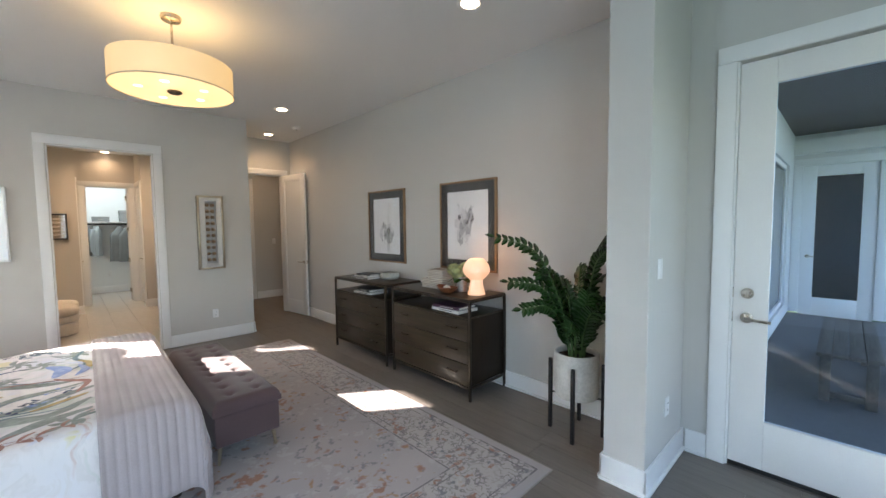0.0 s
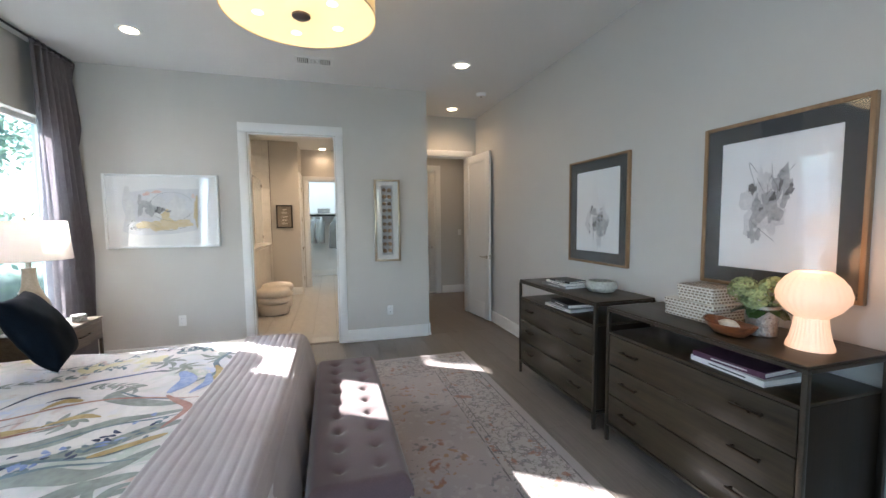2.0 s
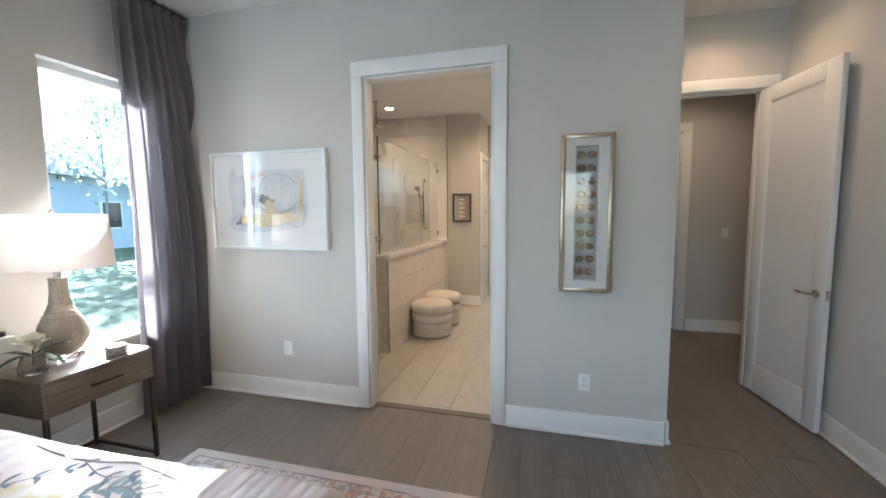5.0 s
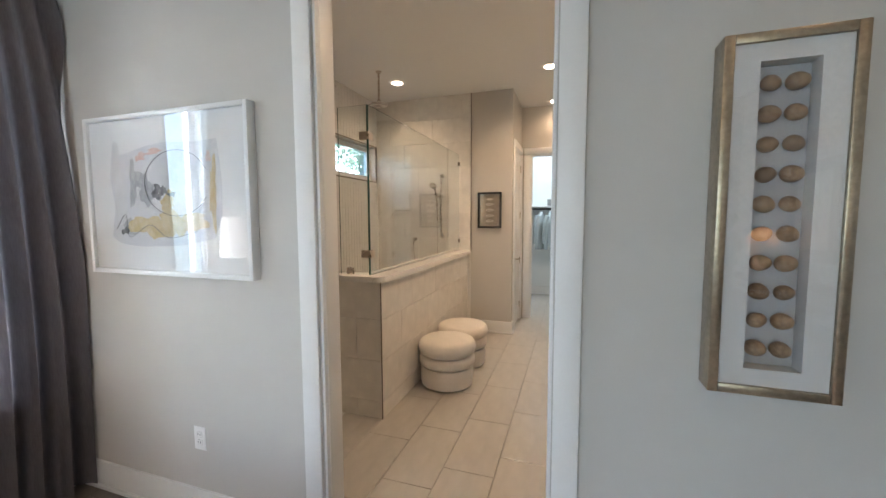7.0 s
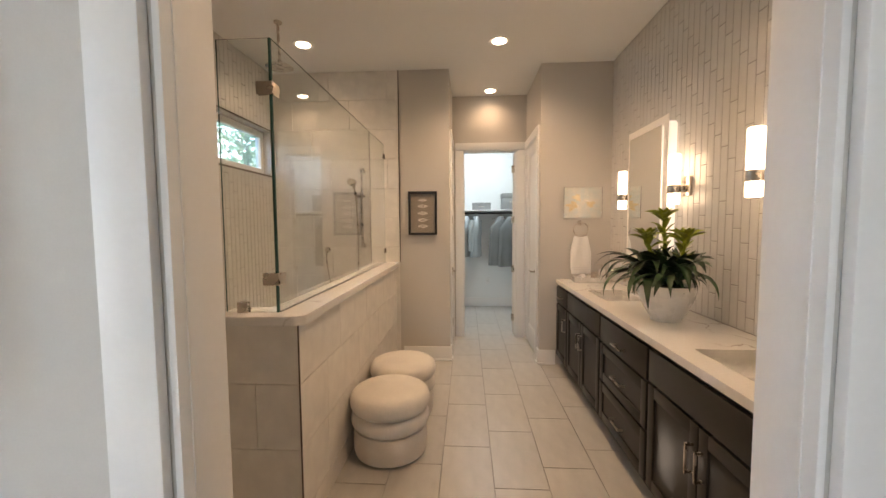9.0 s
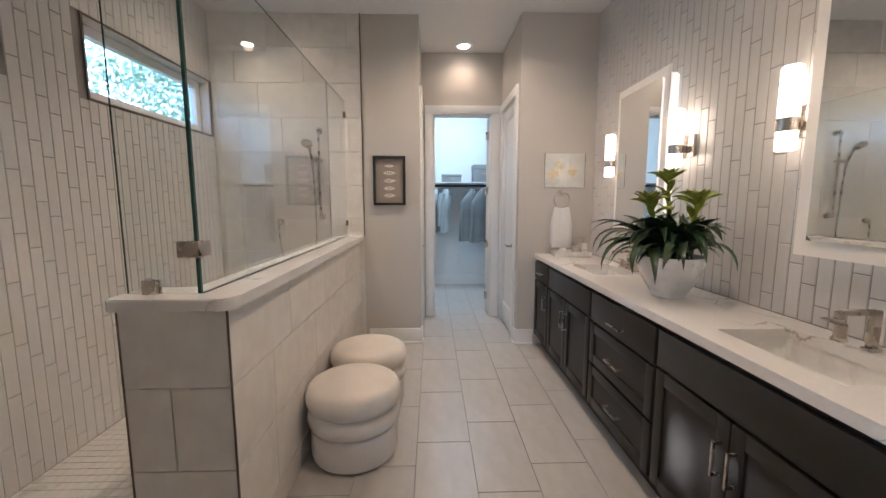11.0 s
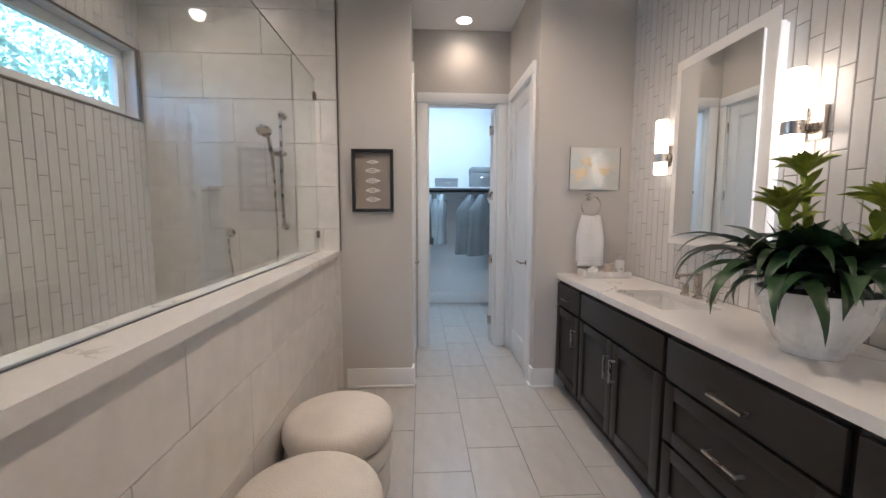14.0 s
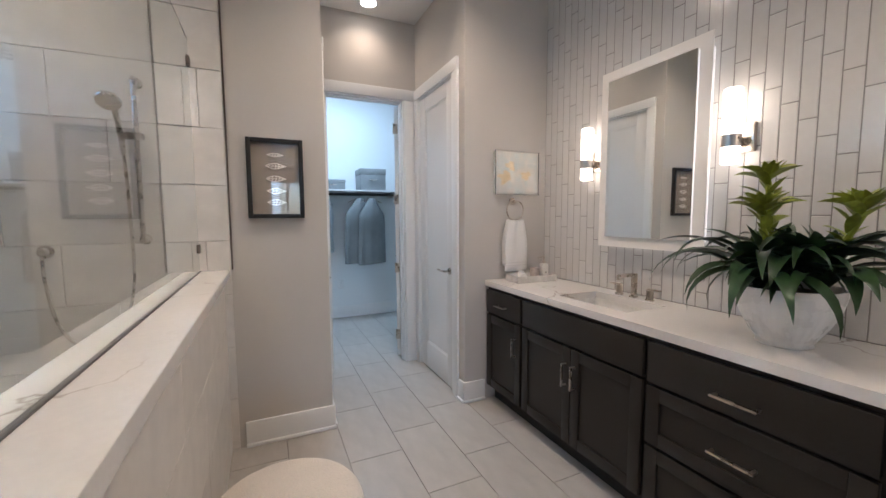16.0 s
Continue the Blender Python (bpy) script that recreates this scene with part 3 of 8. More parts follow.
VELVET = mat("mauve_velvet", (0.098, 0.056, 0.058), 0.85, 0, 0.14, 3, 240, 0.15, 0.0015, sheen=0.28)
QUILT = mat("taupe_pink_quilted_throw", (0.41, 0.345, 0.34), 0.85, 0, 0.06, 4, 180, 0.25, 0.001, sheen=0.25)
LINEN_WHITE = mat("off_white_linen", (0.72, 0.68, 0.62), 0.85, 0, 0.04, 5, 260, 0.2)
SATIN_TAN = mat("champagne_satin", (0.52, 0.44, 0.36), 0.5, 0, 0.06, 5, 160, 0.15, sheen=0.3)
NAVY = mat("navy_velvet", (0.002, 0.006, 0.012), 0.9, 0, 0.3, 6, 220, 0.2, spec=0.15)
HEADBOARD = mat("blush_linen_headboard", (0.55, 0.47, 0.43), 0.9, 0, 0.04, 6, 300, 0.3)
WHITE_LACQ = mat("white_frame_lacquer", (0.80, 0.81, 0.81), 0.3, 0, 0.01)
PAPER = mat("art_paper", (0.80, 0.79, 0.77), 0.8, 0, 0.015, 3, 90, 0.05)
MAT_GREY = mat("charcoal_picture_mat", (0.055, 0.058, 0.058), 0.8, 0, 0.06, 4, 160, 0.08)
FRAME_OAK = wood("picture_frame_wood", (0.21, 0.12, 0.06), (0.34, 0.21, 0.115), 0.45, 0.04, 2)
CHAMPAGNE = mat("champagne_metal_leaf_frame", (0.46, 0.38, 0.28), 0.32, 0.9, 0.12, 8, 60, 0.12, 0.001)
LEAF = mat("zz_leaf_green", (0.022, 0.060, 0.016), 0.28, 0, 0.25, 6, 40, 0.06, rand=0.25)
LEAF_DARK = mat("dark_green_leaf", (0.022, 0.055, 0.018), 0.33, 0, 0.3, 5, 30, 0.08, rand=0.3)
LEAF_LIME = mat("lime_bract", (0.34, 0.40, 0.04), 0.4, 0, 0.25, 8, 30, 0.08, rand=0.2)
STEM = mat("plant_stem", (0.06, 0.12, 0.035), 0.5, 0, 0.15)
SOIL = mat("dark_soil", (0.02, 0.016, 0.012), 0.95, 0, 0.3, 40, 120, 0.8, 0.01)
CONCRETE = mat("mottled_pale_concrete", (0.62, 0.60, 0.56), 0.6, 0, 0.10, 9, 60, 0.2, 0.002)
CERAMIC_WHITE = mat("white_glazed_ceramic", (0.78, 0.77, 0.74), 0.28, 0, 0.02, 12, 60, 0.1)
BOOK_WHITE = mat("book_white_pages", (0.72, 0.70, 0.66), 0.7, 0, 0.05, 3, 300, 0.1, 0.0005, None, (1, 1, 60))


def floral():
    """A cream duvet print: washes of green, blue, blush and yellow with dark leafy sprays and twigs."""
    m = bpy.data.materials.new("floral_duvet_print")
    m.use_nodes = True
    t = m.node_tree
    n, l = t.nodes, t.links
    b = n["Principled BSDF"]
    b.inputs["Roughness"].default_value = 0.8
    b.inputs["Sheen Weight"].default_value = 0.2
    co = n.new("ShaderNodeTexCoord")
    warp = n.new("ShaderNodeTexNoise")
    warp.inputs["Scale"].default_value = 2.3
    warp.inputs["Detail"].default_value = 3
    l.new(co.outputs["Object"], warp.inputs["Vector"])
    sc = n.new("ShaderNodeVectorMath")
    sc.operation = "MULTIPLY_ADD"
    sc.inputs[1].default_value = (0.7, 0.7, 0.7)
    l.new(warp.outputs["Color"], sc.inputs[0])
    l.new(co.outputs["Object"], sc.inputs[2])
    last = None

    def layer(scale, off, lo, hi, col, stretch=(1, 1, 0.3), detail=2.0, kind="noise"):
        nonlocal last
        mp = n.new("ShaderNodeMapping")
        mp.inputs["Location"].default_value = off
        mp.inputs["Scale"].default_value = stretch
        l.new(sc.outputs[0], mp.inputs["Vector"])
        if kind == "noise":
            q = n.new("ShaderNodeTexNoise")
            q.inputs["Detail"].default_value = detail
            src = q.outputs["Fac"]
        elif kind == "vor":
            q = n.new("ShaderNodeTexVoronoi")
            src = q.outputs["Distance"]
        else:
            q = n.new("ShaderNodeTexVoronoi")
            q.feature = "DISTANCE_TO_EDGE"
            src = q.outputs["Distance"]
        q.inputs["Scale"].default_value = scale * 0.85
        l.new(mp.outputs[0], q.inputs["Vector"])
        r = n.new("ShaderNodeMapRange")
        r.inputs["From Min"].default_value, r.inputs["From Max"].default_value = lo, hi
        l.new(src, r.inputs["Value"])
        fac = r.outputs[0]
        return fac

    def paint(fac, col, also=None):
        nonlocal last
        if also is not None:
            mu = n.new("ShaderNodeMath")
            mu.operation = "MULTIPLY"
            l.new(fac, mu.inputs[0])
            l.new(also, mu.inputs[1])
            fac = mu.outputs[0]
        mx = n.new("ShaderNodeMix")
        mx.data_type = "RGBA"
        if last is None:
            mx.inputs["A"].default_value = (0.76, 0.70, 0.67, 1)
        else:
            l.new(last, mx.inputs["A"])
        mx.inputs["B"].default_value = (*col, 1)
        l.new(fac, mx.inputs["Factor"])
        last = mx.outputs["Result"]

    paint(layer(1.7, (3, 1, 0), 0.50, 0.72, 0), (0.60, 0.62, 0.70))
    paint(layer(2.1, (7, 2, 0), 0.56, 0.74, 0, (1, 1.8, 0.3), 4), (0.36, 0.45, 0.72))
    paint(layer(2.6, (1, 9, 0), 0.56, 0.66, 0, (1, 2.2, 0.3), 4), (0.50, 0.53, 0.46))
    paint(layer(3.0, (11, 4, 0), 0.60, 0.66, 0, (2.2, 1, 0.3), 4), (0.58, 0.40, 0.35))
    paint(layer(3.4, (2, 14, 0), 0.63, 0.68, 0, (1, 1.6, 0.3), 3), (0.66, 0.58, 0.34))
    paint(layer(26, (0, 0, 0), 0.50, 0.62, 0, (1, 1, 0.3), 3), (0.68, 0.63, 0.61))
    l.new(last, b.inputs["Base Color"])
    fine = n.new("ShaderNodeTexNoise")
    fine.inputs["Scale"].default_value = 260
    l.new(co.outputs["Object"], fine.inputs["Vector"])
    bp = n.new("ShaderNodeBump")
    bp.inputs["Strength"].default_value, bp.inputs["Distance"].default_value = 0.15, 0.001
    l.new(fine.outputs["Fac"], bp.inputs["Height"])
    l.new(bp.outputs[0], b.inputs["Normal"])
    return m


FLORAL = floral()

# ---- bed ----
BX0, BX1, BY0, BY1, BZ = -1.66, 0.50, 2.82, 4.76, 0.575


def fold(s, edge, r):
    """Position and drop at arc length s past the place where a rounded edge begins."""
    if s < 0:
        return edge - r + s, 0.0
    if s < math.pi * r / 2:
        return edge - r + r * math.sin(s / r), r * (1 - math.cos(s / r))
    return edge, r + s - math.pi * r / 2


def drape(name, material, parent, x0, x1, y0, y1, z, drop_s, drop_n, drop_f, r, nx, ny, puff, ripple, lift=0.0, ribs=0.0, slant=0.0, label=""):
    """Cloth that lies on a bed and hangs over the south, north and foot sides."""
    bm = B()
    cx, cy = (x0 + x1) / 2, (y0 + y1) / 2
    hx, hy = x1 - cx + lift, (y1 - y0) / 2 + lift
    ex = math.pi * r / 2 + max(0, drop_f - r) if drop_f > 0 else 0
    es = math.pi * r / 2 + max(0, drop_s - r)
    en = math.pi * r / 2 + max(0, drop_n - r)
    rows = []
    for i in range(nx + 1):
        su = -2 * hx + r + (2 * hx - r + (ex if drop_f > 0 else 0)) * i / nx if drop_f > 0 else -2 * hx + (2 * hx) * i / nx
        px, dx = fold(su, cx + hx, r) if drop_f > 0 else (cx + hx + su, 0.0)
        row = []
        for j in range(ny + 1):
            sv = -(hy - r) - es + (2 * (hy - r) + es + en) * j / ny
            if sv < 0:
                py, dy = fold(-sv - (hy - r), hy, r)
                py = cy - py
            else:
                py, dy = fold(sv - (hy - r), hy, r)
                py = cy + py
            d = dx + dy
            w = noise.noise(Vector((px * 2.2, py * 2.2, 3.1))) * puff + noise.noise(Vector((px * 6, py * 6, 1.3))) * puff * 0.35
            xx = px + slant * (py - cy)
            zz = z + lift - d + (w if d < 0.02 else w * 0.3)
            if d > r:
                k = min(1, (d - r) / 0.25)
                wob = math.sin(px * 21 + 2 * math.sin(py * 5)) * ripple * k if dy > dx else math.sin(py * 17 + 1.3) * ripple * k
                if dy > dx:
                    py += (wob + 0.04 * k) * (1 if py > cy else -1)
                else:
                    xx += wob + 0.05 * k
            if ribs:
                q = (su / ribs) % 1.0
                zz += (0.006 * math.sqrt(max(0, math.sin(math.pi * q))) - 0.004) * (1 if d < 0.05 else 0.4)
                if d >= 0.05 and dy > dx:
                    py += 0.008 * math.sqrt(max(0, math.sin(math.pi * q))) * (1 if py > cy else -1)
            row.append(bm.verts.new((xx, py, max(0.03, zz))))
        rows.append(row)
    for a, b in zip(rows, rows[1:]):
        for j in range(ny):
            bm.faces.new((a[j], b[j], b[j + 1], a[j + 1]))
    ob = part(name, bm, material, parent, label, 80)
    so = ob.modifiers.new("thickness", "SOLIDIFY")
    so.thickness, so.offset = 0.012, -1
    return ob


bed = thing("bed", "king bed with a blush upholstered headboard, made up", "bed", pose(0, 0, 0))
part("base", one((BX0, BY0 + 0.04, 0.06), (BX1 - 0.03, BY1 - 0.04, 0.30), 0.02), HEADBOARD, bed)
part("mattress", one((BX0, BY0 + 0.02, 0.302), (BX1 - 0.02, BY1 - 0.02, BZ - 0.02), 0.05, 4), LINEN_WHITE, bed)
part("headboard", one((XW + 0.03, BY0 - 0.05, 0.06), (BX0 - 0.002, BY1 + 0.05, 1.32), 0.03, 3), HEADBOARD, bed, "blush linen headboard")
for x in (BX0 + 0.15, BX1 - 0.12):
    for y in (BY0 + 0.12, BY1 - 0.12):
        part("leg", cyl(B(), (x, y, 0.012), 0.025, 0.05), BRONZE, bed)
dv = thing("duvet", "cream duvet with a large painterly floral and bird print", "bedding", pose(0, 0, 0))
drape("cover", FLORAL, dv, BX0 + 0.28, BX1, BY0, BY1, BZ, 0.44, 0.42, 0.40, 0.06, 90, 110, 0.022, 0.014)
PRINT = [mat("print_" + nm, c1, 0.85, 0, 0, 9, 34, 0.05, 0.0005, c2) for nm, c1, c2 in (
    ("sage", (0.20, 0.22, 0.195), (0.36, 0.38, 0.345)), ("slate", (0.09, 0.14, 0.165), (0.22, 0.28, 0.31)), ("navy", (0.02, 0.028, 0.06), (0.07, 0.09, 0.16)),
    ("rust", (0.30, 0.13, 0.10), (0.50, 0.29, 0.24)), ("ochre", (0.36, 0.23, 0.08), (0.56, 0.43, 0.22)), ("blue", (0.14, 0.22, 0.50), (0.40, 0.46, 0.66)), ("twig", (0.05, 0.04, 0.045), (0.16, 0.11, 0.11)))]
prints = [B() for _ in PRINT]


def on_duvet(x, y, layer):
    w = noise.noise(Vector((x * 2.2, y * 2.2, 3.1))) * 0.022 + noise.noise(Vector((x * 6, y * 6, 1.3))) * 0.0077
    return x, y, BZ + w + 0.0022 + 0.0005 * layer


def stroke(c, pts, width, n=7, taper=0.6):
    """A brush stroke of ink c on the duvet's top, along a smooth line."""
    line = curve_pts([(x, y, 0) for x, y in pts], n)
    rows = []
    for i, p in enumerate(line):
        d = (line[min(i + 1, len(line) - 1)] - line[max(i - 1, 0)]).normalized()
        s_ = i / (len(line) - 1)
        h = width / 2 * max(0.06, math.sin(math.pi * (0.04 + 0.92 * s_))) ** taper * (1 + 0.25 * noise.noise(Vector((p.x * 9, p.y * 9, c))))
        rows.append([prints[c].verts.new(on_duvet(p.x - d.y * h * q, p.y + d.x * h * q, c)) for q in (-1, 0, 1)])
    for a, b_ in zip(rows, rows[1:]):
        for j in (0, 1):
            prints[c].faces.new((a[j], b_[j], b_[j + 1], a[j + 1]))


def print_leaf(c, x, y, head, ln, width):
    u = radians(head)
    k = 0.16 * ln
    stroke(c, [(x, y), (x + 0.5 * ln * math.cos(u) - k * math.sin(u), y + 0.5 * ln * math.sin(u) + k * math.cos(u)), (x + ln * math.cos(u), y + ln * math.sin(u))], width, 4, 0.8)


def print_spray(c, stem, pts, rnd, size=0.06, width=0.020, gap=3):
    stroke(stem, pts, 0.006)
    line = curve_pts([(x, y, 0) for x, y in pts], 7)
    for i in range(1, len(line), gap):
        d = line[i] - line[i - 1]
        h = math.degrees(math.atan2(d.y, d.x))
        for s_ in (-1, 1):
            print_leaf(c, line[i].x, line[i].y, h + s_ * rnd.uniform(35, 65), size * rnd.uniform(0.7, 1.25), width)


rnd = random.Random(21)
print_spray(1, 1, [(-0.95, 4.40), (-0.70, 4.46), (-0.45, 4.62)], rnd, 0.055, 0.018, 2)
print_spray(1, 1, [(-0.85, 4.20), (-0.66, 4.33), (-0.52, 4.36)], rnd, 0.06, 0.020, 2)
stroke(6, [(-0.78, 4.68), (-0.5, 4.66), (-0.25, 4.68), (0.02, 4.64)], 0.014)
print_spray(2, 6, [(-0.50, 4.66), (-0.30, 4.60), (-0.12, 4.66)], rnd, 0.045, 0.018, 3)
for x, y in ((-0.30, 4.36), (-0.16, 4.22), (0.0, 4.42), (-0.42, 3.62), (-0.02, 2.98)):
    for k in range(7):
        print_leaf(0, x, y, k * 51 + rnd.uniform(-14, 14), rnd.uniform(0.08, 0.14), 0.032)
stroke(2, [(-0.82, 3.86), (-0.72, 4.02), (-0.50, 4.14), (-0.24, 4.20)], 0.030)
stroke(5, [(-0.76, 3.96), (-0.58, 4.12), (-0.34, 4.18)], 0.014)
stroke(5, [(-0.14, 4.14), (-0.06, 3.98), (-0.10, 3.82)], 0.085)
stroke(5, [(0.02, 4.06), (0.05, 3.92), (0.0, 3.80)], 0.05)
stroke(4, [(0.02, 4.22), (0.08, 4.06), (0.05, 3.92)], 0.045)
stroke(1, [(0.06, 4.50), (0.0, 4.30), (0.06, 4.10), (-0.02, 3.95)], 0.035)
for pts, w_ in (([(-0.98, 3.50), (-0.75, 3.58), (-0.52, 3.62)], 0.075), ([(-0.52, 3.62), (-0.40, 3.66), (-0.30, 3.63)], 0.04)):
    stroke(4, pts, w_)
stroke(3, [(-0.90, 3.50), (-0.70, 3.55), (-0.42, 3.60)], 0.028)
for k in range(16):
    print_leaf(2, -0.94 + 0.033 * k, 3.50 + 0.008 * k + rnd.uniform(-0.02, 0.02), 10, 0.016, 0.008)
stroke(4, [(-0.62, 3.80), (-0.56, 3.86), (-0.47, 3.84)], 0.05)
stroke(2, [(-0.64, 3.88), (-0.58, 3.90), (-0.50, 3.88)], 0.022)
stroke(3, [(-1.10, 3.72), (-0.80, 3.74), (-0.40, 3.82), (0.06, 3.74)], 0.020)
stroke(3, [(-0.10, 3.80), (0.05, 3.62), (0.0, 3.45)], 0.040)
for pts, w_ in (([(-0.70, 3.30), (-0.62, 3.42), (-0.42, 3.44), (-0.20, 3.58), (0.06, 3.60)], 0.075), ([(-0.45, 3.30), (-0.22, 3.34), (-0.05, 3.46), (0.08, 3.48)], 0.085), ([(-0.60, 3.10), (-0.35, 3.20), (-0.12, 3.16), (0.06, 3.28)], 0.095), ([(-0.30, 2.98), (-0.10, 3.08), (0.06, 3.10)], 0.080), ([(-0.28, 3.96), (-0.36, 3.86), (-0.22, 3.76), (-0.02, 3.70)], 0.080)):
    stroke(0, pts, w_)
stroke(4, [(-0.18, 3.28), (-0.05, 3.34), (0.05, 3.38)], 0.05)
for k in range(90):
    t0 = rnd.random()
    x, y = -0.85 + 0.85 * t0 + rnd.gauss(0, 0.03), 2.98 + 0.55 * t0 + rnd.gauss(0, 0.035)
    if x < 0.06:
        print_leaf(rnd.choice((1, 1, 2, 5, 5)), x, y, rnd.uniform(0, 360), rnd.uniform(0.025, 0.05), 0.020)
for pts in ([(-0.95, 3.06), (-0.6, 2.96), (-0.3, 2.90), (0.05, 2.94)], [(-0.7, 2.94), (-0.4, 2.98), (-0.1, 2.88)], [(-1.05, 3.25), (-0.85, 3.12), (-0.6, 3.02)]):
    print_spray(3, 3, pts, rnd, 0.075, 0.022, 3)
for k in range(8):
    print_leaf(3, -0.62 + rnd.uniform(-0.1, 0.1), 2.93 + rnd.uniform(-0.05, 0.05), rnd.uniform(-40, 220), rnd.uniform(0.06, 0.11), 0.03)
for x0_, y0_, x1_, y1_ in ((-1.15, 4.05, -0.75, 4.30), (-1.10, 3.92, -0.85, 3.70), (-0.55, 4.02, -0.28, 3.92), (-0.30, 4.50, -0.10, 4.56), (-1.05, 2.98, -0.75, 3.20)):
    print_spray(rnd.choice((0, 1)), 6, [(x0_, y0_), ((x0_ + x1_) / 2, (y0_ + y1_) / 2 + 0.04), (x1_, y1_)], rnd, 0.07, 0.024, 2)
for pts, w_ in (([(-0.66, 3.24), (-0.40, 3.30), (-0.16, 3.28), (0.04, 3.36)], 0.020), ([(-0.44, 3.42), (-0.20, 3.54), (0.04, 3.56)], 0.016), ([(-0.34, 3.90), (-0.20, 3.80), (0.0, 3.74)], 0.016), ([(-0.56, 3.16), (-0.30, 3.24), (0.0, 3.22)], 0.016)):
    stroke(1, pts, w_)
for pts in ([(-1.15, 3.60), (-0.9, 3.62), (-0.6, 3.70)], [(-1.1, 4.5), (-0.9, 4.44), (-0.7, 4.5)], [(-0.9, 3.30), (-0.7, 3.22), (-0.5, 3.12)]):
    stroke(6, pts, 0.008)
for c, bm in enumerate(prints):
    part("printed_motif", bm, PRINT[c], dv, "", 80)["kind"] = "stuff"
th = thing("throw_blanket", "taupe pink channel-quilted throw across the bed foot", "blanket", pose(0, 0, 0))
drape("quilt", QUILT, th, 0.10, BX1, BY0, BY1, BZ, 0.47, 0.40, 0.43, 0.075, 150, 80, 0.018, 0.012, 0.016, 0.042, 0.02)


def pillow(name, label, w, h, t, material, m, category="pillow", piping=None, flange=0.0):
    """A stuffed cushion. Local: stands in the xz plane with its bottom at z=0, thickness along y."""
    p = thing(name, label, category, m)
    bm = B()
    n = 22
    for side in (-1, 1):
        g = []
        for i in range(n + 1):
            row = []
            for j in range(n + 1):
                u, v = 2 * i / n - 1, 2 * j / n - 1
                e = max(0, (1 - abs(u) ** 2.6)) * max(0, (1 - abs(v) ** 2.6))
                pin = 1 - 0.06 * (1 - abs(u)) * abs(v) ** 2 * 1.0
                pin2 = 1 - 0.06 * (1 - abs(v)) * abs(u) ** 2
                th_ = side * (t / 2) * e ** 0.45 + 0.012 * noise.noise(Vector((u * 2.5, v * 2.5, side + t * 9))) * e
                row.append(bm.verts.new((u * w / 2 * pin2, th_, h / 2 + v * h / 2 * pin)))
            g.append(row)
        for a, b in zip(g, g[1:]):
            for j in range(n):
                bm.faces.new((a[j], b[j], b[j + 1], a[j + 1]))
    bmesh.ops.remove_doubles(bm, verts=bm.verts, dist=0.0008)
    part("cushion", bm, material, p, "", 180)
    return p


c_x = Vector((-0.137, 0.425, 0.0)).normalized()
c_z = Vector((-0.15, -0.19, 0.39))
c_z = (c_z - c_x * c_z.dot(c_x)).normalized()
c_m = Matrix((c_x, c_z.cross(c_x), c_z)).transposed().to_4x4()
c_m.translation = (-0.835, 4.42, BZ + 0.055)
pillow("cushion", "square navy velvet cushion leaning on the pillows", 0.47, 0.47, 0.19, NAVY, c_m, "cushion")
pillow("pillow", "champagne satin sleeping pillow", 0.70, 0.50, 0.20, SATIN_TAN, pose(-1.28, 4.26, BZ + 0.0, -20, 0, 90))
pillow("pillow", "champagne satin sleeping pillow", 0.70, 0.50, 0.20, SATIN_TAN, pose(-1.28, 3.30, BZ + 0.0, -20, 0, 90))
pillow("pillow", "cream euro pillow against the headboard", 0.68, 0.62, 0.18, LINEN_WHITE, pose(-1.48, 4.22, BZ + 0.0, -12, 0, 90))
pillow("pillow", "cream euro pillow against the headboard", 0.68, 0.62, 0.18, LINEN_WHITE, pose(-1.48, 3.36, BZ + 0.0, -12, 0, 90))
pillow("pillow", "floral print pillow lying on the bed", 0.62, 0.44, 0.20, FLORAL, pose(-0.98, 3.75, BZ + 0.03, -48, 0, 88))

# ---- bench ----
bn = thing("storage_bench", "mauve velvet tufted storage bench at the bed foot", "bench", pose(0.81, 3.795, 0.012))
part("box", one((-0.20, -0.745, 0.12), (0.20, 0.745, 0.325), 0.012), VELVET, bn)
bm = B()
nx, ny = 34, 110
tufts = [(x, -0.62 + 0.155 * k + (0.0 if x > 0 else 0.0)) for k in range(9) for x in (-0.075, 0.09)]
gr = []
for i in range(nx + 1):
    row = []
    for j in range(ny + 1):
        x, y = -0.212 + 0.424 * i / nx, -0.757 + 1.514 * j / ny
        ex_ = min(0.212 - abs(x), 0.757 - abs(y))
        z = 0.415 - 0.055 * max(0, 1 - ex_ / 0.045) ** 2.2
        for a, b_ in tufts:
            q = (x - a) ** 2 + (y - b_) ** 2
            if q < 0.02:
                z -= 0.020 * math.exp(-q / 0.0006) + 0.006 * math.exp(-q / 0.004)
        row.append(bm.verts.new((x, y, z)))
    gr.append(row)
for a, b_ in zip(gr, gr[1:]):
    for j in range(ny):
        bm.faces.new((a[j], b_[j], b_[j + 1], a[j + 1]))
ring_ = [gr[i][0] for i in range(nx + 1)] + [gr[nx][j] for j in range(1, ny + 1)] + [gr[i][ny] for i in range(nx - 1, -1, -1)] + [gr[0][j] for j in range(ny - 1, 0, -1)]
low = [bm.verts.new((v.co.x, v.co.y, 0.330)) for v in ring_]
for i in range(len(ring_)):
    k = (i + 1) % len(ring_)
    bm.faces.new((ring_[i], ring_[k], low[k], low[i]))
bm.faces.new(low)
lid = part("lid", bm, VELVET, bn, "tufted velvet lid", 60)
for a, b_ in tufts:
    part("button", lathe(B(), ((0.009, 0.0), (0.010, 0.003), (0.006, 0.007)), (a, b_, 0.386), 10), VELVET, lid)
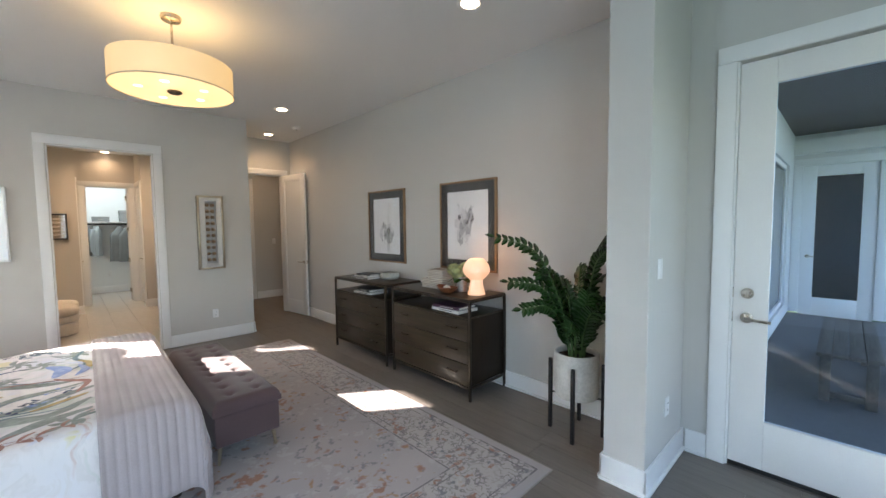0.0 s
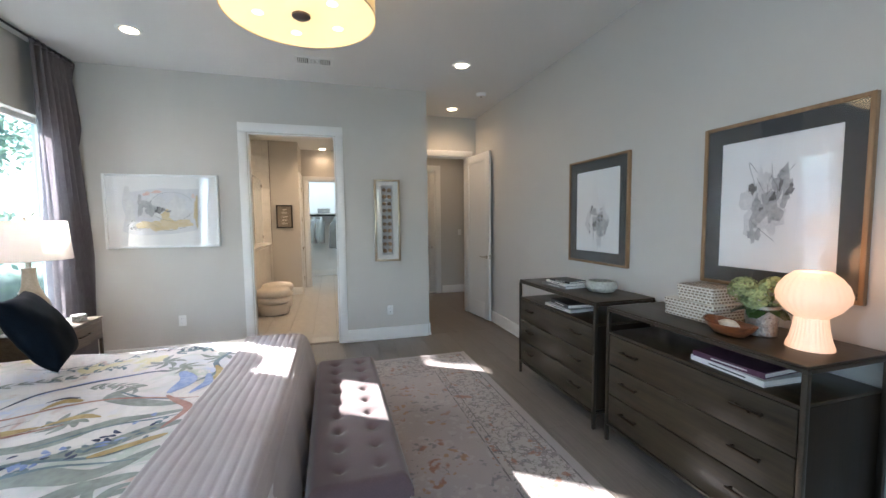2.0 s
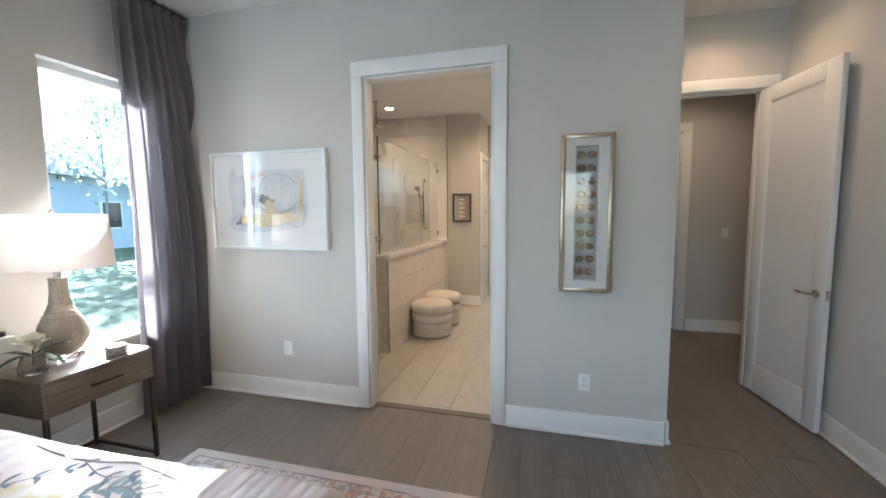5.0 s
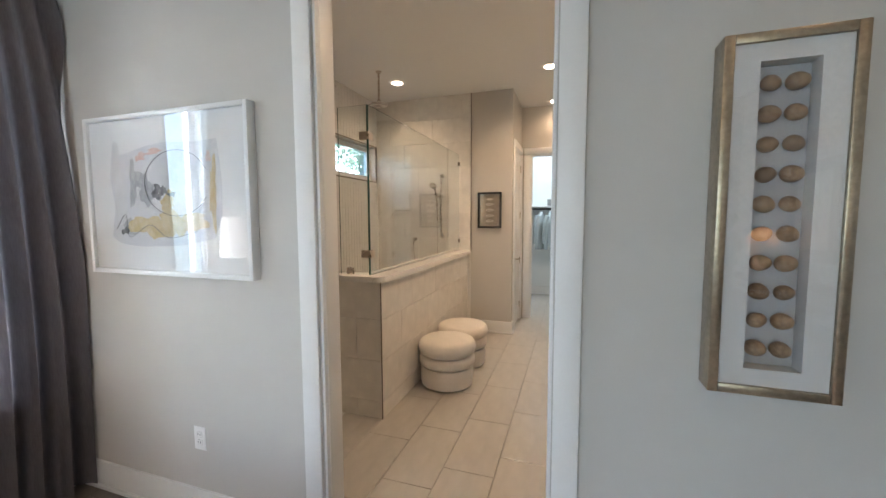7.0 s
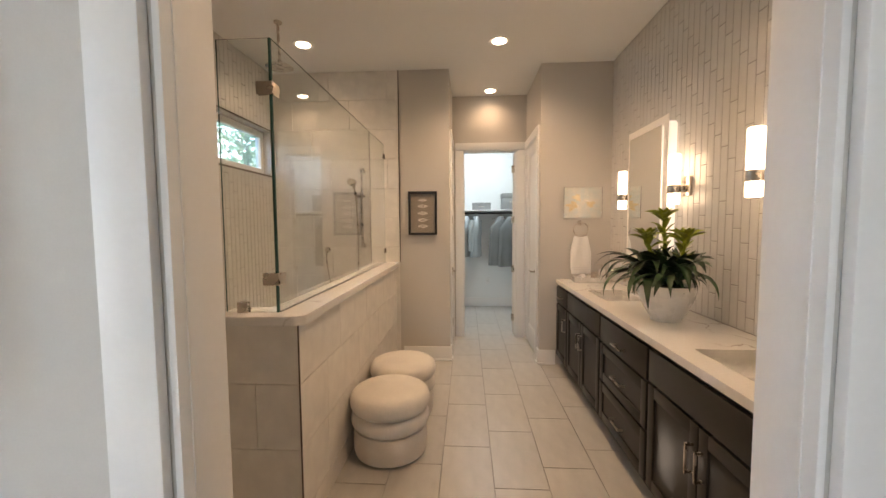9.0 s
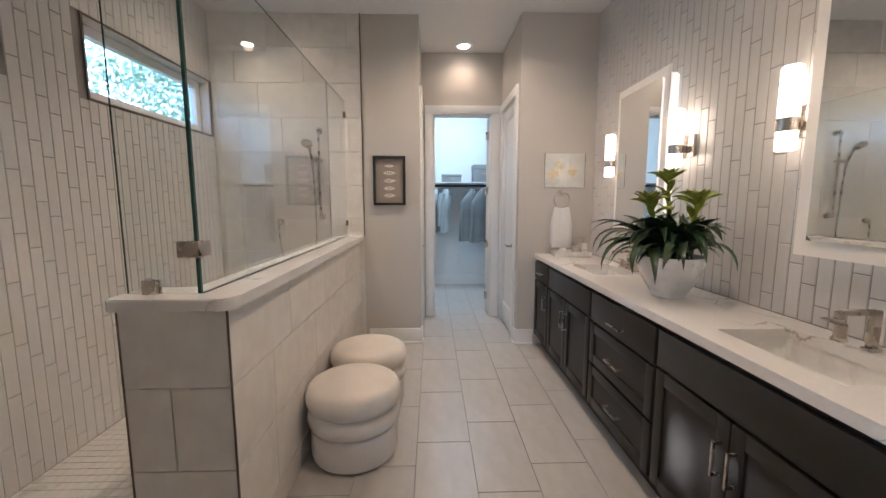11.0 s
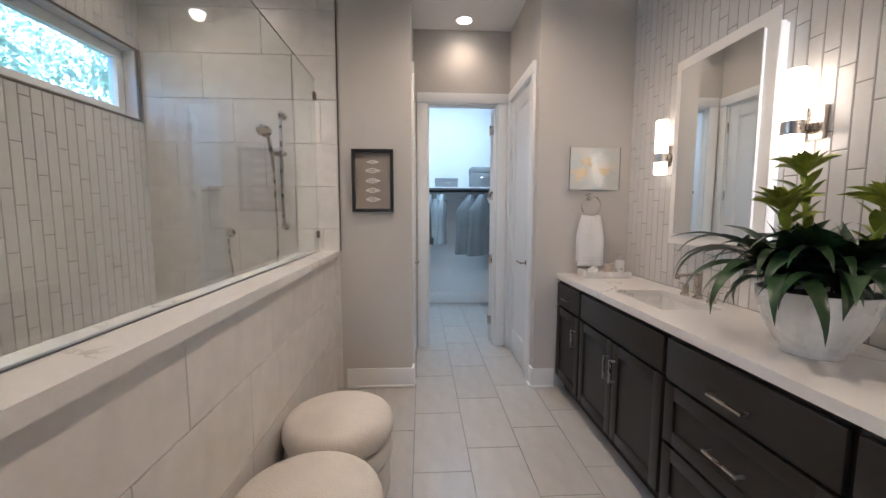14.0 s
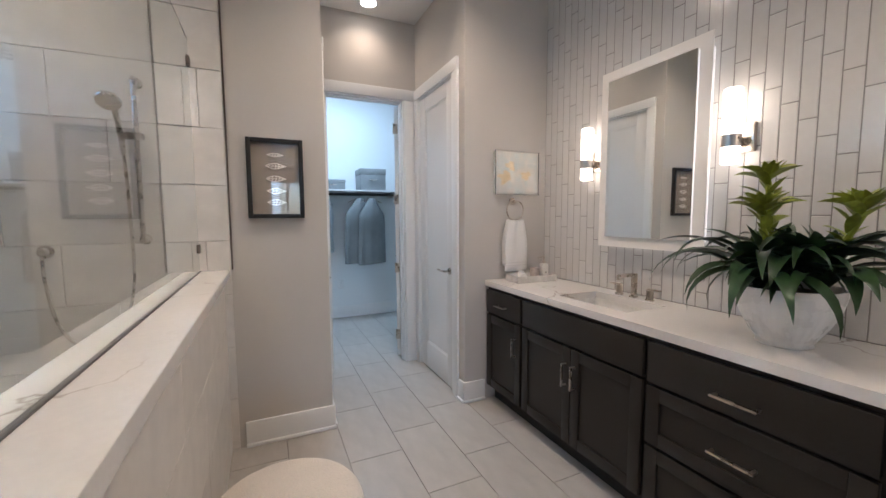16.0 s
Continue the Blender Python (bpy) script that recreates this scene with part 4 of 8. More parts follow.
for x in (-0.165, 0.165):
    for y in (-0.70, 0.70):
        part("leg", tube(B(), [(x, y, 0.125), (x * 1.08, y * 1.02, 0.0)], 0.015, 10, 0.009), CHAMPAGNE, bn, "brass leg")

# ---- dressers ----


def dresser(y0, y1, label):
    w = y1 - y0
    d = thing("dresser", label, "dresser", pose(2.43, y0, 0), "matching dressers")
    dp = 0.505
    p_ = 0.022
    for x in (0, dp - p_):
        for y in (0, w - p_):
            part("post", one((x, y, 0), (x + p_, y + p_, 0.862), 0.002), BRONZE, d)
    for z in (0.105, 0.862):
        for lo, hi in (((p_, 0, z), (dp - p_, p_, z + 0.018)), ((p_, w - p_, z), (dp - p_, w, z + 0.018)), ((0, 0.001, z), (p_ - 0.001, w - 0.001, z + 0.018)), ((dp - p_ + 0.001, 0.001, z), (dp, w - 0.001, z + 0.018))):
            part("rail", one(lo, hi, 0.002), BRONZE, d)
    part("top", one((0.004, 0.004, 0.8805), (dp - 0.004, w - 0.004, 0.892), 0.002), DARK_OAK, d)
    part("body", one((0.018, p_ + 0.001, 0.124), (dp - 0.004, w - p_ - 0.001, 0.716), 0.002), DARK_OAK_SHADED, d)
    part("shelf", one((0.004, p_ + 0.001, 0.7165), (dp - 0.004, w - p_ - 0.001, 0.732), 0.002), DARK_OAK, d)
    for i in range(3):
        z0 = 0.128 + i * 0.1965
        dr = part("drawer", one((0.004, p_ + 0.006, z0), (0.0175, w - p_ - 0.006, z0 + 0.190), 0.002), DARK_OAK, d)
        for y in (w * 0.19, w * 0.81):
            part("pull", box(box(box(B(), (-0.028, y - 0.068, z0 + 0.107), (-0.016, y + 0.068, z0 + 0.117), 0.002), (-0.02, y - 0.06, z0 + 0.108), (0.006, y - 0.05, z0 + 0.116)),
                             (-0.02, y + 0.05, z0 + 0.108), (0.006, y + 0.06, z0 + 0.116)), PULL, dr, "bronze bar pull")


dresser(3.765, 4.872, "dark oak three-drawer dresser with bronze frame holding books")
dresser(2.545, 3.652, "dark oak three-drawer dresser with bronze frame holding a lamp")

# ---- framed pictures ----


def blob(bm, cx, cy, rx, ry, seed, n=26, rough=0.45, z=0.0):
    """An uneven flat patch in the xz plane."""
    rnd = random.Random(seed)
    k = [rnd.uniform(0, 6.28) for _ in range(4)]
    vs = []
    for i in range(n):
        u = 2 * math.pi * i / n
        r = 1 + rough * (0.5 * math.sin(2 * u + k[0]) + 0.35 * math.sin(3 * u + k[1]) + 0.3 * math.sin(5 * u + k[2]) + 0.25 * math.sin(9 * u + k[3])) + rnd.uniform(-0.06, 0.06)
        vs.append(bm.verts.new((cx + rx * r * math.cos(u), z, cy + ry * r * math.sin(u))))
    c = bm.verts.new((cx, z, cy))
    for i in range(n):
        bm.faces.new((c, vs[i], vs[(i + 1) % n]))
    return bm


def wash(name, col, col2):
    return mat(name, col, 0.85, 0, 0, 9, 50, 0.03, 0.0005, col2)


WASH_GREY = wash("ink_wash_grey", (0.55, 0.54, 0.53), (0.30, 0.30, 0.30))
WASH_DARK = wash("ink_wash_dark", (0.30, 0.29, 0.28), (0.06, 0.06, 0.06))
WASH_PALE = wash("ink_wash_pale", (0.74, 0.73, 0.71), (0.58, 0.57, 0.56))
WASH_OCHRE = wash("ochre_wash", (0.55, 0.42, 0.20), (0.68, 0.58, 0.40))
WASH_CORAL = wash("coral_wash", (0.66, 0.38, 0.30), (0.72, 0.60, 0.55))


def framed(name, label, w, h, depth, fw, frame_mat, m, mat_w=0.0, mat_mat=None, inset=0.012, category="picture", glass=True):
    """A framed picture. Local: back on y=0, front towards -y, centre at the origin."""
    f = thing(name, label, category, m)
    for lo, hi in (((-w / 2, -depth, -h / 2), (-w / 2 + fw, 0, h / 2)), ((w / 2 - fw, -depth, -h / 2), (w / 2, 0, h / 2)),
                   ((-w / 2 + fw, -depth + 0.0004, h / 2 - fw), (w / 2 - fw, 0, h / 2)), ((-w / 2 + fw, -depth + 0.0004, -h / 2), (w / 2 - fw, 0, -h / 2 + fw))):
        part("frame", one(lo, hi, 0.003), frame_mat, f)
    y = -depth + inset
    part("backing_sheet", one((-w / 2 + fw, y + 0.006, -h / 2 + fw), (w / 2 - fw, y + 0.009, h / 2 - fw)), PAPER, f)
    if mat_w:
        a, b_ = w / 2 - fw, h / 2 - fw
        for lo, hi in (((-a, y, -b_), (-a + mat_w, y + 0.005, b_)), ((a - mat_w, y, -b_), (a, y + 0.005, b_)),
                       ((-a + mat_w, y, b_ - mat_w), (a - mat_w, y + 0.005, b_)), ((-a + mat_w, y, -b_), (a - mat_w, y + 0.005, -b_ + mat_w))):
            part("picture_mat", one(lo, hi), mat_mat, f)
    if glass:
        g = part("glazing", one((-w / 2 + fw, y - 0.006, -h / 2 + fw), (w / 2 - fw, y - 0.004, h / 2 - fw)), PIC_GLASS, f)
        g.visible_shadow = False
    return f, y + 0.0055


for k, (y, lab) in enumerate(((4.421, "oak-framed grey ink abstract with a charcoal mat"), (3.031, "large oak-framed grey ink abstract with a charcoal mat"))):
    f, yy = framed("framed_picture", lab, 0.77, 0.91, 0.028, 0.02, FRAME_OAK, pose(XE, y, 1.523, 0, 0, -90), 0.085, MAT_GREY)
    rnd = random.Random(40 + k)
    cx, cz = (0.0, -0.12) if k == 0 else (-0.03, 0.03)
    for i, (mt, cnt, sz) in enumerate(((WASH_PALE, 4, 0.085), (WASH_GREY, 7, 0.05), (WASH_DARK, 6, 0.018))):
        bm = B()
        for c in range(cnt):
            blob(bm, cx + rnd.gauss(0, 0.055), cz + rnd.gauss(0, 0.075), sz * rnd.uniform(0.5, 1.1), sz * rnd.uniform(0.6, 1.6), 100 * k + 10 * i + c, 22, 0.6, yy - 0.0008 * (i + 1) - 0.00004 * c)
        part("brush_marks", bm, mt, f, ("pale", "grey", "dark")[i] + " ink wash marks")
    bm = B()
    for c in range(7):
        a = (cx + rnd.gauss(0, 0.05), yy - 0.004, cz + rnd.gauss(0, 0.07))
        tube(bm, curve_pts([a, (a[0] + rnd.gauss(0, 0.03), yy - 0.004, a[2] + rnd.gauss(0, 0.04)), (a[0] + rnd.gauss(0, 0.06), yy - 0.004, a[2] + rnd.gauss(0, 0.06))], 4), 0.0011, 4)
    part("ink_lines", bm, WASH_DARK, f)

f, yy = framed("framed_picture", "white box-framed abstract watercolour in ochre and grey", 1.03, 0.758, 0.046, 0.022, WHITE_LACQ, pose(-0.942, YN, 1.583))
rnd = random.Random(7)
bm = B()
vs = [bm.verts.new((x, yy - 0.0012, z)) for x, z in ((-0.345, 0.19), (-0.25, 0.20), (-0.12, 0.225), (0.0, 0.24), (0.20, 0.228), (0.33, 0.235), (0.352, 0.05), (0.345, -0.10), (0.30, -0.20), (0.10, -0.235), (-0.15, -0.245), (-0.30, -0.235), (-0.37, -0.20), (-0.335, -0.05), (-0.362, 0.08))]
bm.faces.new(vs)
part("paper_sheet", bm, wash("watercolour_ground", (0.72, 0.71, 0.70), (0.60, 0.60, 0.62)), f, "deckled grey-white paper")
for i, (mt, pts) in enumerate(((WASH_PALE, ((-0.30, 0.05, 0.05, 0.16), (0.05, 0.0, 0.20, 0.17))), (WASH_GREY, ((-0.12, 0.03, 0.06, 0.07), (-0.20, 0.06, 0.03, 0.09), (-0.24, -0.15, 0.05, 0.03))), (WASH_OCHRE, ((-0.10, -0.15, 0.14, 0.05), (0.10, -0.13, 0.12, 0.06), (0.30, 0.0, 0.022, 0.13), (0.02, -0.05, 0.05, 0.05))),
                             (WASH_CORAL, ((-0.14, 0.18, 0.035, 0.018), (-0.05, 0.20, 0.05, 0.012), (0.28, 0.16, 0.012, 0.03))), (WASH_DARK, ((-0.02, 0.02, 0.035, 0.028), (-0.05, 0.0, 0.03, 0.02), (-0.27, -0.17, 0.025, 0.018), (0.05, 0.0, 0.02, 0.012))))):
    bm = B()
    for c, (x, z, a, b_) in enumerate(pts):
        blob(bm, x, z, a, b_, 300 + 10 * i + c, 26, 0.5, yy - 0.0018 - 0.0006 * i - 0.00005 * c)
    part("brush_marks", bm, mt, f)
bm = B()
tube(bm, [(0.08 + 0.20 * math.cos(u / 20 * 6.2832 * 0.86 + 0.4), yy - 0.0052, 0.05 + 0.15 * math.sin(u / 20 * 6.2832 * 0.86 + 0.4)) for u in range(21)], 0.0014, 4)
tube(bm, curve_pts([(-0.33, yy - 0.0052, -0.16), (-0.26, yy - 0.0052, -0.09), (-0.24, yy - 0.0052, -0.2), (-0.1, yy - 0.0052, -0.14), (0.02, yy - 0.0052, -0.2), (0.2, yy - 0.0052, -0.17)], 5), 0.0013, 4)
part("ink_lines", bm, WASH_DARK, f)

# egg shadow box
EGG_MAT = mat("beige_mat_board", (0.62, 0.585, 0.535), 0.85, 0, 0.03, 3, 90, 0.06)
f, yy = framed("egg_shadow_box", "champagne-framed shadow box with two columns of speckled eggs", 0.306, 0.976, 0.082, 0.026, CHAMPAGNE, pose(1.3835, YN, 1.463), 0.0, None, 0.060, "shadow box", False)
a, b_, y0 = 0.127, 0.462, -0.070
for lo, hi in (((-a, y0, -b_), (-0.066, y0 + 0.005, b_)), ((0.066, y0, -b_), (a, y0 + 0.005, b_)), ((-0.066, y0, 0.415), (0.066, y0 + 0.005, b_)), ((-0.066, y0, -b_), (0.066, y0 + 0.005, -0.415))):
    part("picture_mat", one(lo, hi), EGG_MAT, f)
for lo, hi in (((-0.070, y0 + 0.005, -0.415), (-0.066, yy, 0.415)), ((0.066, y0 + 0.005, -0.415), (0.070, yy, 0.415)), ((-0.066, y0 + 0.005, 0.415), (0.066, yy, 0.419)), ((-0.066, y0 + 0.005, -0.419), (0.066, yy, -0.415))):
    part("mat_edge", one(lo, hi), EGG_MAT, f)
part("backing", one((-0.0655, yy - 0.003, -0.4145), (0.0655, yy - 0.0005, 0.4145)), mat("pale_linen_backing", (0.47, 0.44, 0.41), 0.9, 0, 0.06, 6, 220, 0.3, 0.001), f, "pale grey linen backing")
EGG = mat("speckled_brown_egg", (0.35, 0.22, 0.12), 0.5, 0, 0, 30, 90, 0.05, 0.0005, (0.20, 0.115, 0.06), rand=0.22)
for i in range(10):
    for j in (-1, 1):
        r = 0.0242 + 0.0014 * math.sin(i * 2.3 + j)
        e = part("egg", lathe(B(), [(max(0.0006, r * 0.92 * math.sin(math.pi * k / 10) * (1 + 0.10 * math.cos(math.pi * k / 10))), -r * 1.06 * math.cos(math.pi * k / 10)) for k in range(11)], (0, 0, 0), 16, "X"), EGG, f, "", 180)
        e.location = (0.0295 * j, yy - 0.022, 0.365 - 0.081 * i)
        e.rotation_euler = (0, radians(random.uniform(-30, 30)), radians(random.uniform(-12, 12)))
g = part("glazing", one((-0.127, -0.0755, -0.462), (0.127, -0.0735, 0.462)), PIC_GLASS, f)
g.visible_shadow = False

# ---- curtain and rod ----
CURTAIN = bpy.data.materials.new("grey_linen_curtain")
CURTAIN.use_nodes = True
t_ = CURTAIN.node_tree
b_ = t_.nodes["Principled BSDF"]
tr = t_.nodes.new("ShaderNodeBsdfTranslucent")
mxs = t_.nodes.new("ShaderNodeMixShader")
nz = t_.nodes.new("ShaderNodeTexNoise")
nz.inputs["Scale"].default_value = 190
mpn = t_.nodes.new("ShaderNodeMapping")
mpn.inputs["Scale"].default_value = (1, 1, 0.12)
tcn = t_.nodes.new("ShaderNodeTexCoord")
t_.links.new(tcn.outputs["Object"], mpn.inputs["Vector"])
t_.links.new(mpn.outputs[0], nz.inputs["Vector"])
crn = t_.nodes.new("ShaderNodeMix")
crn.data_type = "RGBA"
crn.inputs["A"].default_value, crn.inputs["B"].default_value = (0.135, 0.122, 0.132, 1), (0.215, 0.198, 0.212, 1)
t_.links.new(nz.outputs["Fac"], crn.inputs["Factor"])
t_.links.new(crn.outputs["Result"], b_.inputs["Base Color"])
b_.inputs["Roughness"].default_value = 0.9
t_.links.new(crn.outputs["Result"], tr.inputs["Color"])
mxs.inputs[0].default_value = 0.30
t_.links.new(b_.outputs[0], mxs.inputs[1])
t_.links.new(tr.outputs[0], mxs.inputs[2])
t_.links.new(mxs.outputs[0], t_.nodes["Material Output"].inputs["Surface"])


def curtain(y0, side, label):
    """A gathered full-length curtain that runs 0.56 m from y0 to side."""
    cu = thing("curtain", label, "curtain", pose(0, 0, 0), "bedroom curtains")
    bm = B()
    nu, nv = 190, 24
    gr = []
    for i in range(nu + 1):
        u = i / nu
        row = []
        for j in range(nv + 1):
            v = j / nv
            z = 3.005 - 2.985 * v
            y = 0.02 * math.sin(v * 3) - 0.01 * v + 0.56 * u
            ph = 2 * math.pi * (5.2 + 2.0 * (1 - v) ** 3) * u + 0.5 * math.sin(9 * u + 2 * v)
            am = 0.018 + 0.036 * min(1, v * 1.6) + 0.008 * math.sin(7 * u)
            x = -1.632 + am * math.sin(ph) + 0.010 * math.sin(3 * ph + 4 * v) * v + 0.006 * noise.noise(Vector((u * 5, v * 3, 2)))
            row.append(bm.verts.new((x, y0 + side * min(0.57, max(0, y + 0.014 * math.cos(ph) * v)), z)))
        gr.append(row)
    for a, c in zip(gr, gr[1:]):
        for j in range(nv):
            bm.faces.new((a[j], c[j], c[j + 1], a[j + 1]))
    part("fabric", bm, CURTAIN, cu, "", 80)
    part("heading_tape", tube(B(), [(-1.632 + 0.02 * math.sin(2 * math.pi * 7.2 * u / 60), y0 + side * 0.56 * u / 60, 2.985) for u in range(61)], 0.012, 6), CURTAIN, cu)
    for k in range(8):
        part("curtain_ring", tube(B(), [(-1.632 + 0.018 * math.sin(u), y0 + side * (0.03 + 0.07 * k), 3.012 + 0.018 * math.cos(u)) for u in [q * 0.5236 for q in range(13)]], 0.003, 6), BLACK_METAL, cu)


curtain(5.715, 1, "full-length grey linen curtain gathered in the corner")
curtain(1.865, -1, "full-length grey linen curtain gathered beside the second window")
cr = thing("curtain_rod", "slim dark curtain rod under the ceiling", "curtain rod", pose(0, 0, 0))
part("rod", tube(B(), [(-1.632, 1.25, 3.012), (-1.632, 6.29, 3.012)], 0.010, 10), BLACK_METAL, cr)
for y in (1.35, 3.1, 4.7, 6.2):
    part("bracket", one((XW, y - 0.012, 3.000), (-1.63, y + 0.012, 3.009), 0.002), BLACK_METAL, cr)

# ---- rug ----


def rug_material(hx, hy):
    m = bpy.data.materials.new("faded_oriental_rug")
    m.use_nodes = True
    t = m.node_tree
    n, l = t.nodes, t.links
    b = n["Principled BSDF"]
    b.inputs["Roughness"].default_value = 0.95
    b.inputs["Sheen Weight"].default_value = 0.2
    co = n.new("ShaderNodeTexCoord")
    sx = n.new("ShaderNodeSeparateXYZ")
    l.new(co.outputs["Object"], sx.inputs[0])

    def math_(op, a, b2=None, clamp=False):
        q = n.new("ShaderNodeMath")
        q.operation, q.use_clamp = op, clamp
        for k, v in enumerate((a, b2)):
            if v is None:
                continue
            if isinstance(v, (int, float)):
                q.inputs[k].default_value = v
            else:
                l.new(v, q.inputs[k])
        return q.outputs[0]
    ex = math_("SUBTRACT", hx, math_("ABSOLUTE", sx.outputs["X"]))
    ey = math_("SUBTRACT", hy, math_("ABSOLUTE", sx.outputs["Y"]))
    edge = math_("MINIMUM", ex, ey)

    def band(a, c):
        return math_("MULTIPLY", math_("GREATER_THAN", edge, a), math_("LESS_THAN", edge, c))

    def tex(kind, scale, lo, hi, off=(0, 0, 0), st=(1, 1, 1), warp=0.0):
        mp = n.new("ShaderNodeMapping")
        mp.inputs["Location"].default_value, mp.inputs["Scale"].default_value = off, st
        src = co.outputs["Object"]
        if warp:
            w = n.new("ShaderNodeTexNoise")
            w.inputs["Scale"].default_value = scale * 0.8
            l.new(co.outputs["Object"], w.inputs["Vector"])
            va = n.new("ShaderNodeVectorMath")
            va.operation = "MULTIPLY_ADD"
            va.inputs[1].default_value = (warp, warp, warp)
            l.new(w.outputs["Color"], va.inputs[0])
            l.new(src, va.inputs[2])
            src = va.outputs[0]
        l.new(src, mp.inputs["Vector"])
        q = n.new("ShaderNodeTexNoise" if kind == "noise" else "ShaderNodeTexVoronoi")
        if kind == "edge":
            q.feature = "DISTANCE_TO_EDGE"
        q.inputs["Scale"].default_value = scale * 0.85
        l.new(mp.outputs[0], q.inputs["Vector"])
        r = n.new("ShaderNodeMapRange")
        r.inputs["From Min"].default_value, r.inputs["From Max"].default_value = lo, hi
        l.new(q.outputs["Fac" if kind == "noise" else "Distance"], r.inputs["Value"])
        return r.outputs[0]
    last = None

    def paint(fac, col):
        nonlocal last
        mx = n.new("ShaderNodeMix")
        mx.data_type = "RGBA"
        if last is None:
            mx.inputs["A"].default_value = (0.40, 0.345, 0.33, 1)
        else:
            l.new(last, mx.inputs["A"])
        mx.inputs["B"].default_value = (*col, 1)
        l.new(fac, mx.inputs["Factor"])
        last = mx.outputs["Result"]
    field = math_("GREATER_THAN", edge, 0.46)
    border = band(0.07, 0.44)

    def both(*facs):
        out = facs[0]
        for q in facs[1:]:
            out = math_("MULTIPLY", out, q)
        return out
    paint(tex("noise", 1.4, 0.42, 0.62), (0.35, 0.315, 0.31))
    paint(both(border, 0.7), (0.44, 0.39, 0.36))
    worn = tex("noise", 3.0, 0.30, 0.52, (4, 4, 0))
    pet = tex("noise", 30, 0.44, 0.54, (0, 3, 0))
    pet2 = tex("noise", 34, 0.46, 0.55, (5, 0, 0))
    # pale leaf shadows, then grey and rust sprigs
    paint(both(field, tex("vor", 7.5, 0.42, 0.34, (3, 9, 0), (1, 1.2, 1), 0.3), pet2, 0.45), (0.48, 0.45, 0.44))
    paint(both(field, tex("vor", 8.5, 0.33, 0.26, (7, 5, 0), (1, 1.2, 1), 0.4), pet2, 0.75), (0.17, 0.165, 0.175))
    paint(both(field, tex("vor", 6.2, 0.30, 0.22, (1, 2, 0), (1, 1.3, 1), 0.3), pet, worn, 0.9), (0.30, 0.14, 0.085))
    paint(both(field, tex("vor", 9.0, 0.24, 0.18, (11, 4, 0), (1, 1, 1), 0.3), pet, 0.8), (0.34, 0.19, 0.09))
    med = tex("vor", 1.15, 0.40, 0.32, (0.3, 0.45, 0), (1, 1, 1), 0.15)
    lines = tex("edge", 15, 0.09, 0.05, (2, 2, 0), (1, 1, 1), 0.25)
    paint(both(field, med, lines, worn, 0.7), (0.15, 0.16, 0.19))
    bl = both(tex("edge", 13.0, 0.12, 0.07, (3, 1, 0), (1, 1, 1), 0.40), tex("noise", 20, 0.40, 0.50, (2, 8, 0)))
    paint(both(border, bl, tex("noise", 5, 0.30, 0.45, (9, 1, 0)), 0.8), (0.17, 0.145, 0.14))
    paint(both(border, tex("vor", 8.5, 0.32, 0.24, (0, 6, 0), (1, 1, 1), 0.3), pet, 0.85), (0.30, 0.135, 0.08))
    paint(both(border, tex("vor", 10.5, 0.30, 0.22, (5, 1, 0), (1, 1, 1), 0.3), pet2, 0.85), (0.14, 0.14, 0.15))
    paint(both(border, tex("vor", 6.0, 0.16, 0.11, (8, 3, 0), (1, 1, 1), 0.2), 0.6), (0.50, 0.46, 0.43))
    for a, c in ((0.445, 0.455), (0.058, 0.070), (0.115, 0.122), (0.39, 0.397)):
        paint(math_("MULTIPLY", band(a, c), tex("noise", 12, 0.35, 0.5)), (0.15, 0.13, 0.13))
    l.new(last, b.inputs["Base Color"])
    fn = n.new("ShaderNodeTexNoise")
    fn.inputs["Scale"].default_value = 320
    l.new(co.outputs["Object"], fn.inputs["Vector"])
    bp = n.new("ShaderNodeBump")
    bp.inputs["Strength"].default_value, bp.inputs["Distance"].default_value = 0.4, 0.002
    l.new(fn.outputs["Fac"], bp.inputs["Height"])
    l.new(bp.outputs[0], b.inputs["Normal"])
    return m


RX0, RX1, RY0, RY1 = -0.95, 2.10, 1.57, 5.545
hx, hy = (RX1 - RX0) / 2, (RY1 - RY0) / 2
rug = thing("area_rug", "large faded oriental rug in beige, rust and charcoal", "rug", pose((RX0 + RX1) / 2, (RY0 + RY1) / 2, 0.0))
part("woven_field", one((-hx, -hy, 0.0005), (hx, hy, 0.011), 0.003), rug_material(hx, hy), rug)
part("binding", box(box(box(box(B(), (-hx - 0.006, -hy - 0.006, 0.0005), (hx + 0.006, -hy, 0.009), 0.002), (-hx - 0.006, hy, 0.0005), (hx + 0.006, hy + 0.006, 0.009), 0.002), (-hx - 0.006, -hy, 0.0005), (-hx, hy, 0.009), 0.002),
                        (hx, -hy, 0.0005), (hx + 0.006, hy, 0.009), 0.002), mat("rug_binding", (0.36, 0.32, 0.29), 0.95), rug)

# ---- bathroom: materials ----
VAN = mat("vanity_charcoal_brown_paint", (0.024, 0.021, 0.0175), 0.42, 0, 0.06, 4, 120, 0.05, 0.0005, spec=0.3)
# Near-black vanity paint puts the shade of gaps and toe space into the colour.
VAN_SHADOW = mat("vanity_frame_shadow_dark", (0.008, 0.007, 0.006), 0.5, 0, 0.05)


